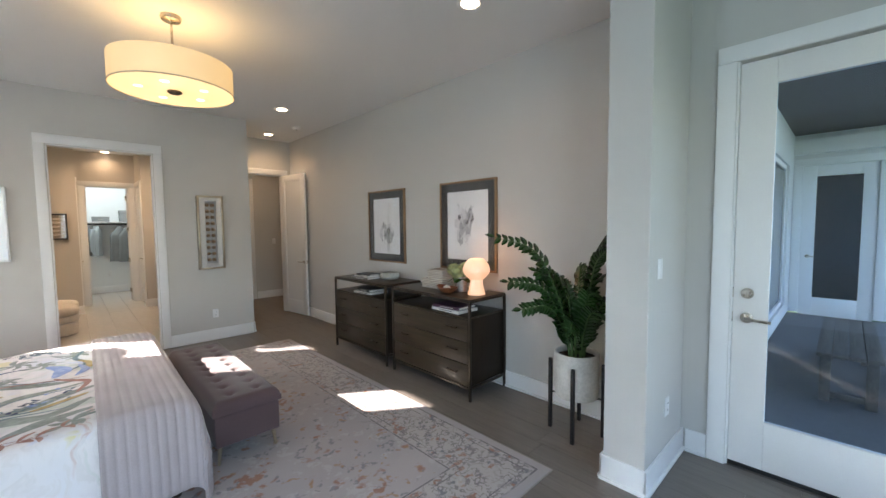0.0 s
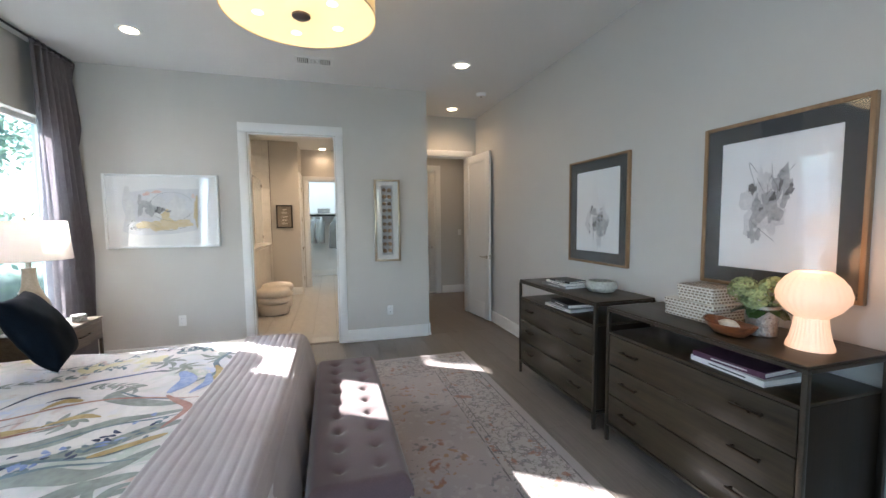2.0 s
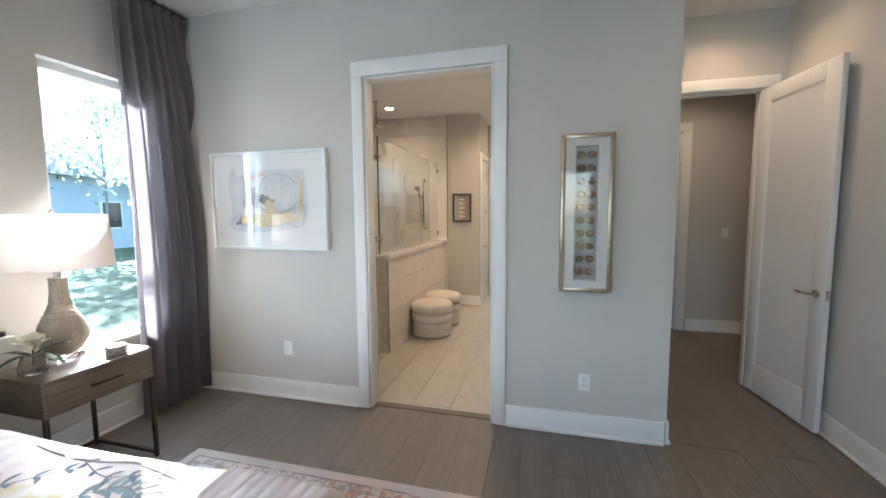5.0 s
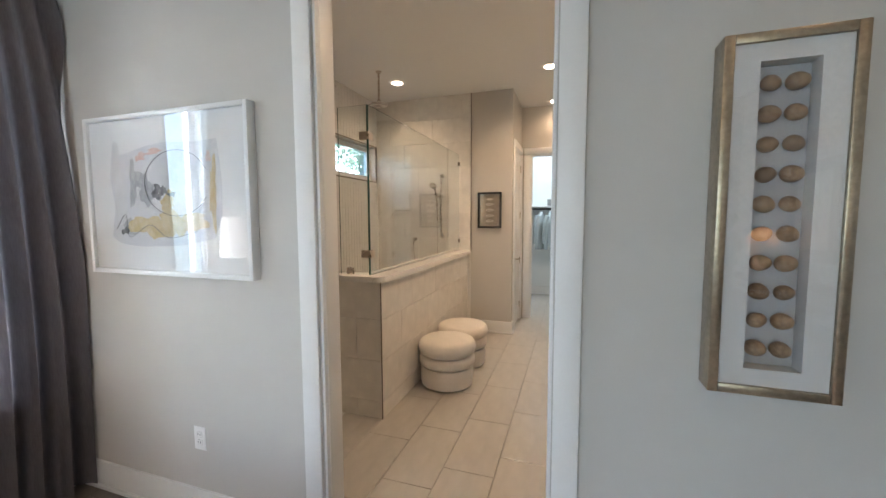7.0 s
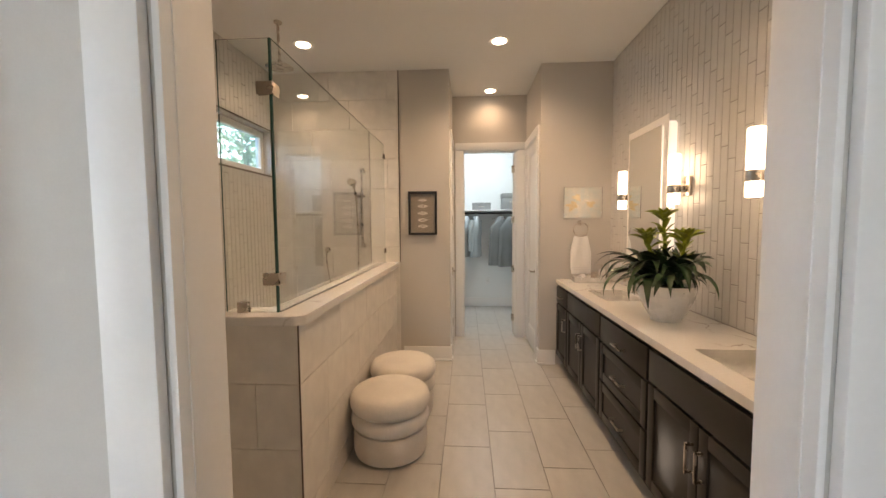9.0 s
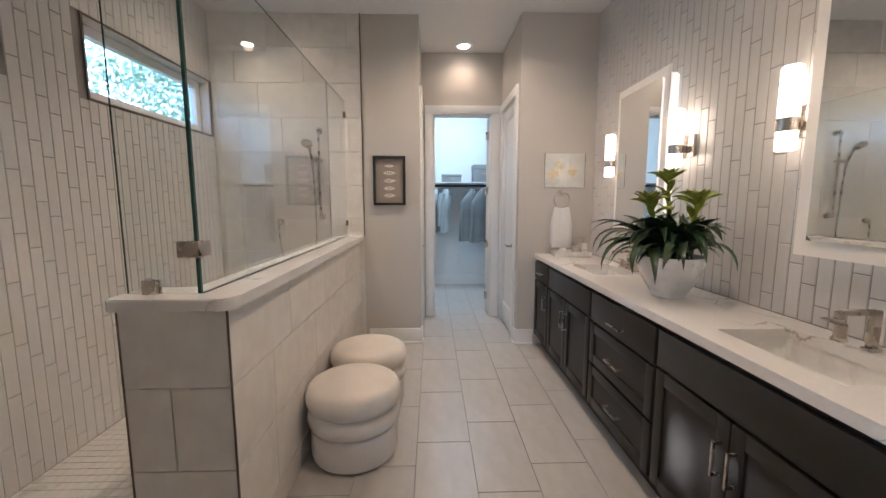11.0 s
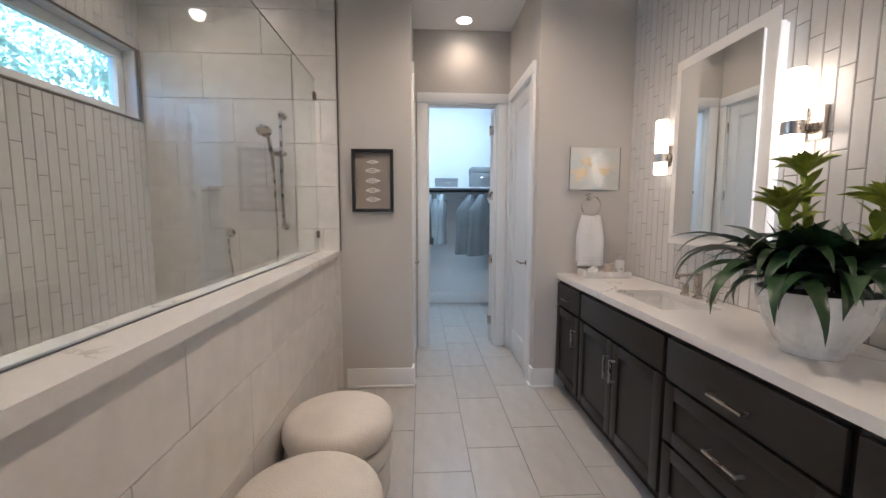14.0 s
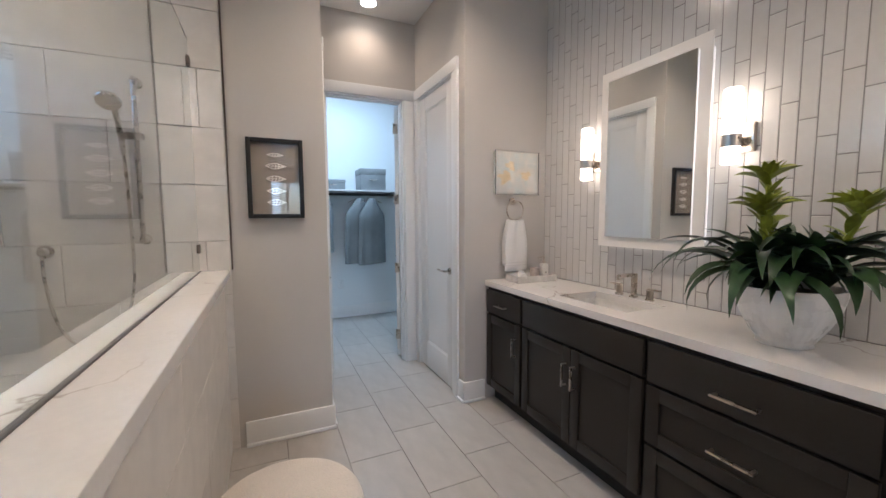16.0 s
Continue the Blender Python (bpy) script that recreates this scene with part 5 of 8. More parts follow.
def quartz():
    m = mat("white_quartz", (0.76, 0.745, 0.72), 0.14, 0, 0.02, 3, 60, 0.01, 0.0003, rvar=0.04)
    t = m.node_tree
    n, l = t.nodes, t.links
    co = n.new("ShaderNodeTexCoord")
    w = n.new("ShaderNodeTexNoise")
    w.inputs["Scale"].default_value = 2.2
    w.inputs["Detail"].default_value = 6
    l.new(co.outputs["Object"], w.inputs["Vector"])
    va = n.new("ShaderNodeVectorMath")
    va.operation = "MULTIPLY_ADD"
    va.inputs[1].default_value = (0.9, 0.9, 0.9)
    l.new(w.outputs["Color"], va.inputs[0])
    l.new(co.outputs["Object"], va.inputs[2])
    v = n.new("ShaderNodeTexVoronoi")
    v.feature = "DISTANCE_TO_EDGE"
    v.inputs["Scale"].default_value = 1.7
    l.new(va.outputs[0], v.inputs["Vector"])
    r = n.new("ShaderNodeMapRange")
    r.inputs["From Min"].default_value, r.inputs["From Max"].default_value = 0.012, 0.002
    l.new(v.outputs["Distance"], r.inputs["Value"])
    w2 = n.new("ShaderNodeTexNoise")
    w2.inputs["Scale"].default_value = 1.9
    l.new(co.outputs["Object"], w2.inputs["Vector"])
    r2 = n.new("ShaderNodeMapRange")
    r2.inputs["From Min"].default_value, r2.inputs["From Max"].default_value = 0.50, 0.62
    l.new(w2.outputs["Fac"], r2.inputs["Value"])
    mu = n.new("ShaderNodeMath")
    mu.operation = "MULTIPLY"
    l.new(r.outputs[0], mu.inputs[0])
    l.new(r2.outputs[0], mu.inputs[1])
    b = n["Principled BSDF"]
    old = b.inputs["Base Color"].links[0].from_socket
    mx = n.new("ShaderNodeMix")
    mx.data_type = "RGBA"
    l.new(old, mx.inputs["A"])
    mx.inputs["B"].default_value = (0.42, 0.38, 0.34, 1)
    l.new(mu.outputs[0], mx.inputs["Factor"])
    l.new(mx.outputs["Result"], b.inputs["Base Color"])
    return m


QUARTZ = quartz()
BOUCLE = mat("cream_boucle", (0.74, 0.68, 0.60), 0.95, 0, 0.05, 8, 170, 0.9, 0.006, sheen=0.3)
TOWEL = mat("white_terry_towel", (0.80, 0.79, 0.77), 0.95, 0, 0.03, 8, 220, 0.8, 0.004, sheen=0.3)
MARBLE = mat("white_marble", (0.76, 0.74, 0.71), 0.25, 0, 0, 7, 30, 0.02, 0.0005, (0.58, 0.56, 0.53))
TUBE_LIGHT = glow("sconce_glass_lit", (1.0, 0.74, 0.47), 4.8)
HALO = glow("mirror_backlight", (1.0, 0.88, 0.70), 0.4)
FROST = glow("mirror_frosted_border_lit", (0.97, 1.0, 0.84), 0.02)

# ---- shower ----
PX0, PX1, PY0 = -0.60, -0.433, 7.413
pony = setting("wall_pony", box(one((PX0 + 0.01, PY0 + 0.01, 0), (PX1 - 0.01, YSH, 1.012)), (-0.785, PY0 + 0.01, 0), (PX0 + 0.01, PY0 + 0.15, 1.012)), GROUT, "half-height shower wall clad in stone-look tile", "wall")
bm = B()
for z0, z1 in ((0.0, 1.012),):
    box(bm, (PX1 - 0.004, PY0 - 0.002, z0), (PX1 + 0.002, PY0 + 0.004, z1))
    box(bm, (-0.797, PY0 - 0.002, z0), (-0.791, PY0 + 0.004, z1))
box(bm, (-0.392, YSH - 0.012, 1.056), (-0.384, YSH - 0.0005, CEILING))
setting("trim_tile_edge", bm, METAL_TRIM, "thin dark metal tile edging", "trim")

cap = B()
outline = [(-0.402, YSH - 0.001), (-0.402, 7.45)]
for k in range(7):
    u = k / 6 * math.pi / 2
    outline.append((-0.462 + 0.06 * math.cos(u), 7.445 - 0.06 * math.sin(u)))
outline += [(-0.80, 7.385)]
outline += [(-0.815, 7.40), (-0.815, 7.585), (-0.63, 7.585), (-0.63, YSH - 0.001)]
top = [cap.verts.new((x, y, 1.055)) for x, y in outline]
bot = [cap.verts.new((x, y, 1.013)) for x, y in outline]
cap.faces.new(top)
cap.faces.new(bot[::-1])
for i in range(len(top)):
    k = (i + 1) % len(top)
    cap.faces.new((top[i], bot[i], bot[k], top[k]))
bmesh.ops.bevel(cap, geom=[e for e in cap.edges if abs(e.verts[0].co.z - e.verts[1].co.z) < 1e-5], offset=0.004, segments=2, affect="EDGES")
capstone = setting("trim_wall_cap", cap, QUARTZ, "white veined quartz cap on the shower half wall", "trim", 35)

GX, GZ = -0.548, 2.275
sg = thing("shower_screen", "frameless clear glass shower screen with nickel clamps", "shower screen", pose(0, 0, 0))
for lo, hi in (((GX - 0.005, 7.475, 1.057), (GX + 0.005, YSH - 0.003, GZ)), ((-0.79, 7.465, 1.057), (GX + 0.005, 7.4745, GZ))):
    g = part("glass_panel", one(lo, hi), SHOWER_GLASS, sg)
    g.visible_shadow = False
GLASS_EDGE = mat("glass_edge_green", (0.03, 0.09, 0.08), 0.15, 0, 0.05)
part("glass_edge", one((GX - 0.0055, 7.4642, 1.058), (GX + 0.0055, 7.4748, GZ)), GLASS_EDGE, sg, "dark green mitred glass corner")
part("glass_edge", one((GX - 0.0055, 7.475, GZ), (GX + 0.0055, YSH - 0.003, GZ + 0.001)), GLASS_EDGE, sg)
part("glass_edge", one((-0.7915, 7.4645, 1.058), (-0.79, 7.4745, GZ)), GLASS_EDGE, sg)
part("seal", one((GX - 0.009, 7.48, 1.0555), (GX + 0.009, YSH - 0.003, 1.060)), mat("clear_seal_grey", (0.10, 0.10, 0.10), 0.4), sg)
for z in (1.21, 2.06):
    part("corner_clamp", box(one((GX - 0.062, 7.455, z - 0.028), (GX + 0.012, 7.463, z + 0.028), 0.002), (GX + 0.0058, 7.456, z - 0.028), (GX + 0.012, 7.53, z + 0.028), 0.002), NICKEL, sg)
    part("corner_clamp", one((GX - 0.062, 7.4755, z - 0.028), (GX - 0.006, 7.482, z + 0.028), 0.002), NICKEL, sg)
part("base_clamp", box(one((-0.735, 7.452, 1.0555), (-0.685, 7.4642, 1.105), 0.002), (-0.735, 7.4752, 1.0555), (-0.685, 7.487, 1.105), 0.002), NICKEL, sg)
for z in (1.18, 2.16):
    part("wall_clamp", one((GX - 0.012, YSH - 0.05, z - 0.024), (GX + 0.012, YSH - 0.002, z + 0.024), 0.002), METAL_TRIM, sg)

rs = thing("rain_shower_head", "round nickel rain shower head hanging from the ceiling", "shower head", pose(-1.15, 8.805, CEILING))
part("flange", lathe(B(), ((0.028, -0.012), (0.032, -0.006), (0.032, 0)), (0, 0, 0), 22), NICKEL, rs)
part("arm", cyl(B(), (0, 0, -0.30), 0.011, 0.295), NICKEL, rs)
part("head", lathe(B(), ((0.09, -0.352), (0.10, -0.350), (0.10, -0.343), (0.05, -0.328), (0.022, -0.315), (0.016, -0.295)), (0, 0, 0), 36), NICKEL, rs)

hs = thing("hand_shower", "nickel hand shower on a slide bar with hose", "shower", pose(-0.78, YSH - 0.008, 0))
for z in (1.24, 2.02):
    part("bar_mount", lathe(B(), ((0.013, -0.07), (0.016, -0.05), (0.016, -0.012), (0.028, -0.008), (0.028, 0.0)), (0, 0, z), 18, "Y"), NICKEL, hs)
part("slide_bar", cyl(B(), (0, -0.058, 1.22), 0.011, 0.82), NICKEL, hs)
part("slider", box(B(), (-0.06, -0.085, 1.735), (0.03, -0.035, 1.765), 0.006), NICKEL, hs)
part("handle", tube(B(), curve_pts([(-0.05, -0.08, 1.66), (-0.055, -0.09, 1.75), (-0.06, -0.12, 1.84), (-0.065, -0.155, 1.885)], 5), 0.011, 12, 0.014), NICKEL, hs)
hd = part("spray_head", lathe(B(), ((0.046, -0.012), (0.05, -0.006), (0.048, 0.004), (0.02, 0.022)), (0, 0, 0), 26), NICKEL, hs)
hd.location, hd.rotation_euler = (-0.068, -0.175, 1.885), (radians(-40), 0, 0)
part("hose", tube(B(), curve_pts([(-0.05, -0.08, 1.66), (-0.045, -0.075, 1.4), (-0.05, -0.07, 1.0), (-0.12, -0.09, 0.78), (-0.25, -0.11, 0.74), (-0.34, -0.09, 0.85), (-0.385, -0.06, 1.05), (-0.395, -0.045, 1.17)], 8), 0.0075, 8), NICKEL, hs)
part("hose_outlet", lathe(B(), ((0.014, -0.05), (0.018, -0.045), (0.018, -0.012), (0.032, -0.009), (0.032, 0)), (-0.395, 0, 1.19), 20, "Y"), NICKEL, hs)
setting("shower_bench", one((XSH + 0.012, 9.42, 0.0), (-1.15, YSH - 0.012, 0.46), 0.004), TILE_STONE, "low tiled bench in the shower corner", "bench")
bt = thing("shampoo_bottle", "dark amber bottle with a white label on the shower bench", "bottle", pose(-1.44, 9.66, 0.4605) @ Matrix.Diagonal((1.75, 1.75, 1.75, 1)))
part("body", lathe(B(), ((0.024, 0), (0.027, 0.004), (0.027, 0.085), (0.020, 0.10), (0.011, 0.106), (0.011, 0.112)), (0, 0, 0), 24), mat("amber_bottle", (0.022, 0.016, 0.012), 0.2, 0, 0.05), bt)
part("cap", cyl(B(), (0, 0, 0.112), 0.013, 0.022), BLACK_METAL, bt)
part("label", lathe(B(), ((0.0274, 0.02), (0.0274, 0.07)), (0, 0, 0), 24, "Z", False), mat("white_label", (0.75, 0.75, 0.73), 0.6), bt)
for z in (0.052, 0.044, 0.036):
    part("label_text", lathe(B(), ((0.0277, z), (0.0277, z + 0.003)), (0, 0, 0), 24, "Z", False), BLACK_METAL, bt)

# ---- ottomans ----


def ottoman(x, y, rz, label):
    o = thing("ottoman", label, "ottoman", pose(x, y, 0, 0, 0, rz) @ Matrix.Diagonal((1.025, 1.025, 0.92, 1)), "pair of ottomans")

    def roll(r, z0, z1, bulge):
        prof = [(0.02, z0), (r - bulge, z0)]
        for k in range(9):
            u = math.pi * k / 8
            prof.append((r - bulge + bulge * math.sin(u) ** 0.7, (z0 + z1) / 2 - (z1 - z0) / 2 * math.cos(u)))
        prof += [(r - bulge, z1), (0.02, z1)]
        return prof
    part("base", lathe(B(), ((0.19, 0.012), (0.218, 0.02), (0.226, 0.05), (0.227, 0.16), (0.221, 0.195), (0.20, 0.205)), (0, 0, 0), 48), BOUCLE, o)
    part("middle_roll", lathe(B(), roll(0.242, 0.2055, 0.312, 0.045), (0, 0, 0), 48), BOUCLE, o)
    prof = [(0.02, 0.3125), (0.19, 0.3125)]
    for k in range(11):
        u = math.pi * k / 10
        prof.append((0.185 + 0.062 * math.sin(u) ** 0.75, 0.380 - 0.072 * math.cos(u)))
    prof += [(0.14, 0.463), (0.06, 0.471), (0.01, 0.473)]
    part("seat", lathe(B(), prof, (0, 0, 0), 48), BOUCLE, o)
    for k in range(4):
        part("foot", cyl(B(), (0.16 * math.cos(k * 1.57 + 0.8), 0.16 * math.sin(k * 1.57 + 0.8), 0.0), 0.018, 0.013), BLACK_METAL, o)


ottoman(-0.179, 8.162, 10, "round cream boucle ottoman with stacked rolls beside the shower wall")
ottoman(-0.181, 8.681, 70, "second round cream boucle ottoman with stacked rolls")

# ---- shell art ----
BLACK_FRAME = mat("black_frame", (0.012, 0.011, 0.011), 0.35, 0, 0.1)
f, yy = framed("shell_shadow_box", "black-framed shadow box with five sliced shells on linen", 0.30, 0.452, 0.034, 0.024, BLACK_FRAME, pose(-0.1445, YSH, 1.5695), 0.0, None, 0.018, "shadow box")
part("linen_ground", one((-0.126, yy - 0.002, -0.202), (0.126, yy - 0.0005, 0.202)), mat("taupe_linen", (0.27, 0.235, 0.20), 0.9, 0, 0.06, 8, 300, 0.2), f)
SHELL = mat("cream_shell", (0.80, 0.76, 0.70), 0.4, 0, 0.1, 20, 80, 0.1)
for k, (w_, z_) in enumerate(((0.085, 0.135), (0.105, 0.072), (0.105, 0.0), (0.10, -0.07), (0.10, -0.135))):
    bm = B()
    h_ = 0.019 if k else 0.012
    for sgn in (-1, 1):
        tube(bm, [(w_ * (u / 12 - 0.5), yy - 0.006, z_ + sgn * h_ * math.sin(math.pi * u / 12) ** 1.2 * (1 - 0.35 * u / 12)) for u in range(13)], 0.0028, 5)
    for u in (2, 4, 6, 8, 10):
        hh = h_ * math.sin(math.pi * u / 12) ** 1.2
        tube(bm, [(w_ * (u / 12 - 0.5) - 0.006, yy - 0.006, z_ - hh * 0.9), (w_ * (u / 12 - 0.5) + 0.004, yy - 0.006, z_), (w_ * (u / 12 - 0.5) - 0.002, yy - 0.006, z_ + hh * 0.9)], 0.0024, 5)
    tube(bm, [(-w_ * 0.4, yy - 0.006, z_), (w_ * 0.55, yy - 0.006, z_)], 0.002, 5)
    part("shell", bm, SHELL, f)

# ---- vanity ----
VX, VB, VZ = 1.245, 1.752, 0.848
UNITS = ((9.320, 9.742, "narrow"), (8.445, 9.318, "sink"), (7.739, 8.443, "drawers"), (6.864, 7.737, "sink"), (6.452, 6.862, "narrow"))


def bar(parent, x, y, z, ln, upright):
    h = ln / 2
    bm = B()
    if upright:
        box(bm, (x - 0.034, y - 0.005, z - h), (x - 0.024, y + 0.005, z + h), 0.002)
        for s in (-1, 1):
            box(bm, (x - 0.026, y - 0.0045, z + s * (h - 0.008) - 0.005), (x + 0.002, y + 0.0045, z + s * (h - 0.008) + 0.005))
    else:
        box(bm, (x - 0.034, y - h, z - 0.005), (x - 0.024, y + h, z + 0.005), 0.002)
        for s in (-1, 1):
            box(bm, (x - 0.026, y + s * (h - 0.008) - 0.005, z - 0.0045), (x + 0.002, y + s * (h - 0.008) + 0.005, z + 0.0045))
    part("handle", bm, NICKEL, parent, "brushed nickel bar handle")


def front(parent, name, y0, y1, z0, z1, shaker=True):
    """A door or drawer front 20 mm thick on the cabinet face."""
    x0, x1 = VX - 0.021, VX - 0.001
    if not shaker:
        return part(name, one((x0, y0, z0), (x1, y1, z1), 0.003), VAN, parent)
    s = 0.058
    d = part(name, one((x0 + 0.010, y0 + s - 0.004, z0 + s - 0.004), (x1 - 0.002, y1 - s + 0.004, z1 - s + 0.004)), VAN, parent)
    for nm, lo, hi in (("stile", (x0, y0, z0), (x1, y0 + s, z1)), ("stile", (x0, y1 - s, z0), (x1, y1, z1)), ("rail", (x0 + 0.0003, y0 + s, z0), (x1, y1 - s, z0 + s)), ("rail", (x0 + 0.0003, y0 + s, z1 - s), (x1, y1 - s, z1))):
        part(nm, one(lo, hi, 0.002), VAN, d)
    return d


for y0, y1, kind in UNITS:
    lab = {"narrow": "narrow charcoal vanity cabinet with one drawer and one door", "sink": "charcoal two-door sink vanity cabinet", "drawers": "charcoal three-drawer vanity cabinet"}[kind]
    c = thing("vanity_cabinet", lab, "cabinet", pose(0, 0, 0), "vanity cabinets")
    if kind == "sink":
        part("body", one((VX, y0, 0.105), (VB, y1, 0.725)), VAN_SHADOW, c)
        part("face_rail", one((VX, y0, 0.7255), (VX + 0.02, y1, VZ - 0.001)), VAN_SHADOW, c)
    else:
        part("body", one((VX, y0, 0.105), (VB, y1, VZ - 0.001)), VAN_SHADOW, c)
    part("toe_kick", one((VX + 0.06, y0, 0.0), (VB, y1, 0.1045)), VAN_SHADOW, c)
    g = 0.011
    a, b_ = y0 + g, y1 - g
    if kind == "drawers":
        for z0, z1 in ((0.655, 0.825), (0.392, 0.640), (0.122, 0.377)):
            d = front(c, "drawer", a, b_, z0, z1, z0 < 0.6)
            bar(d, VX - 0.021, (a + b_) / 2, (z0 + z1) / 2 - (0.025 if z0 > 0.6 else 0.01), 0.15, False)
    else:
        d = front(c, "drawer" if kind == "narrow" else "false_front", a, b_, 0.665, 0.825, False)
        if kind == "narrow":
            bar(d, VX - 0.021, (a + b_) / 2, 0.735, 0.11, False)
            d = front(c, "door", a, b_, 0.122, 0.650)
            bar(d, VX - 0.021, a + 0.045, 0.50, 0.13, True)
        else:
            mid = (a + b_) / 2
            for lo, hi, hy_ in ((a, mid - 0.003, mid - 0.033), (mid + 0.003, b_, mid + 0.033)):
                d = front(c, "door", lo, hi, 0.122, 0.650)
                bar(d, VX - 0.021, hy_, 0.503, 0.13, True)

# countertop with two basin cut-outs
CT0, CT1 = 1.222, 1.752
SINKS = ((8.64, 9.105), (7.075, 7.54))
SX0, SX1 = 1.335, 1.625
bm = B()
ys = [6.452, SINKS[1][0], SINKS[1][1], SINKS[0][0], SINKS[0][1], 9.757]
for i in range(5):
    if i in (1, 3):
        box(bm, (CT0, ys[i], VZ), (SX0, ys[i + 1], 0.886))
        box(bm, (SX1, ys[i], VZ), (CT1, ys[i + 1], 0.886))
    else:
        box(bm, (CT0, ys[i], VZ), (CT1, ys[i + 1], 0.886))
bmesh.ops.remove_doubles(bm, verts=bm.verts, dist=0.0001)
ct = tagged(new("vanity_countertop", mesh_of("vanity_countertop", bm, QUARTZ)), "white veined quartz vanity countertop with two undermount basins", "countertop")
for y0, y1 in SINKS:
    s = thing("basin", "white rectangular undermount basin", "sink", pose(0, 0, 0), "bathroom basins")
    bm = B()
    rim = [(SX0 - 0.006, y0 - 0.006), (SX1 + 0.006, y0 - 0.006), (SX1 + 0.006, y1 + 0.006), (SX0 - 0.006, y1 + 0.006)]
    low = [(SX0 + 0.03, y0 + 0.035), (SX1 - 0.03, y0 + 0.035), (SX1 - 0.03, y1 - 0.035), (SX0 + 0.03, y1 - 0.035)]
    t4 = [bm.verts.new((x, y, VZ - 0.0005)) for x, y in rim]
    m4 = [bm.verts.new((x, y, 0.755)) for x, y in [(p[0] * 0.85 + q[0] * 0.15, p[1] * 0.85 + q[1] * 0.15) for p, q in zip(rim, low)]]
    l4 = [bm.verts.new((x, y, 0.735)) for x, y in low]
    for a, b_ in ((t4, m4), (m4, l4)):
        for i in range(4):
            k = (i + 1) % 4
            bm.faces.new((a[i], a[k], b_[k], b_[i]))
    bm.faces.new(l4)
    bmesh.ops.bevel(bm, geom=[e for e in bm.edges if not e.is_boundary], offset=0.012, segments=3, affect="EDGES")
    part("bowl", bm, CERAMIC_WHITE, s, "", 60)
    part("drain", lathe(B(), ((0.022, 0.0), (0.022, 0.004), (0.016, 0.006)), ((SX0 + SX1) / 2, (y0 + y1) / 2, 0.7352), 20), NICKEL, s)

# faucets


def faucet(y):
    fx = 1.675
    fc = thing("faucet", "brushed nickel widespread bathroom faucet", "faucet", pose(fx, y, 0.886), "bathroom faucets")
    bm = one((-0.022, -0.017, 0.0), (0.020, 0.017, 0.012), 0.004)
    box(bm, (-0.014, -0.012, 0.012), (0.014, 0.012, 0.135), 0.005)
    box(bm, (-0.125, -0.012, 0.120), (0.014, 0.012, 0.138), 0.006)
    box(bm, (-0.132, -0.011, 0.106), (-0.108, 0.011, 0.137), 0.006)
    part("spout", bm, NICKEL, fc)
    for s_ in (-1, 1):
        bm = lathe(B(), ((0.024, 0), (0.024, 0.006), (0.019, 0.010), (0.018, 0.050), (0.020, 0.056)), (0, 0.10 * s_, 0), 18)
        h_ = part("handle_base", bm, NICKEL, fc)
        part("handle", box(B(), (-0.012, min(0.088 * s_, 0.165 * s_), 0.0565), (0.012, max(0.088 * s_, 0.165 * s_), 0.066), 0.004), NICKEL, h_)


faucet(8.875)
faucet(7.31)

# mirrors and sconces


def mirror(y0, y1, label):
    m = thing("lit_mirror", label, "mirror", pose(0, 0, 0), "lit mirrors")
    x = 1.668
    z0, z1 = 1.165, 2.185
    part("chassis", one((x + 0.006, y0 + 0.05, z0 + 0.05), (1.7545, y1 - 0.05, z1 - 0.05)), PLASTIC, m)
    part("silver", one((x - 0.014, y0 + 0.06, z0 + 0.06), (x - 0.010, y1 - 0.06, z1 - 0.06)), MIRROR, m, "silvered mirror glass")
    for ya, yb in ((y0 + 0.061, y0 + 0.073), (y1 - 0.073, y1 - 0.061)):
        part("light_strip", one((x - 0.0098, ya, z0 + 0.065), (x + 0.005, yb, z1 - 0.065)), HALO, m, "glowing edge strip")
    for lo, hi in (((x, y0, z0), (x + 0.0055, y0 + 0.06, z1)), ((x, y1 - 0.06, z0), (x + 0.0055, y1, z1)), ((x, y0 + 0.06, z0), (x + 0.0055, y1 - 0.06, z0 + 0.06)), ((x, y0 + 0.06, z1 - 0.06), (x + 0.0055, y1 - 0.06, z1))):
        part("frosted_border", one(lo, hi), FROST, m, "frosted glass border")
    for lo, hi in (((1.69, y0 + 0.036, z0 + 0.05), (1.745, y0 + 0.049, z1 - 0.05)), ((1.69, y1 - 0.049, z0 + 0.05), (1.745, y1 - 0.036, z1 - 0.05)), ((1.69, y0 + 0.05, z0 + 0.036), (1.745, y1 - 0.05, z0 + 0.049)), ((1.69, y0 + 0.05, z1 - 0.049), (1.745, y1 - 0.05, z1 - 0.036))):
        part("light_strip", one(lo, hi), HALO, m, "warm backlight strip")


mirror(8.500, 9.138, "rectangular backlit mirror with a frosted border over the basin")
mirror(6.985, 7.610, "second rectangular backlit mirror with a frosted border")


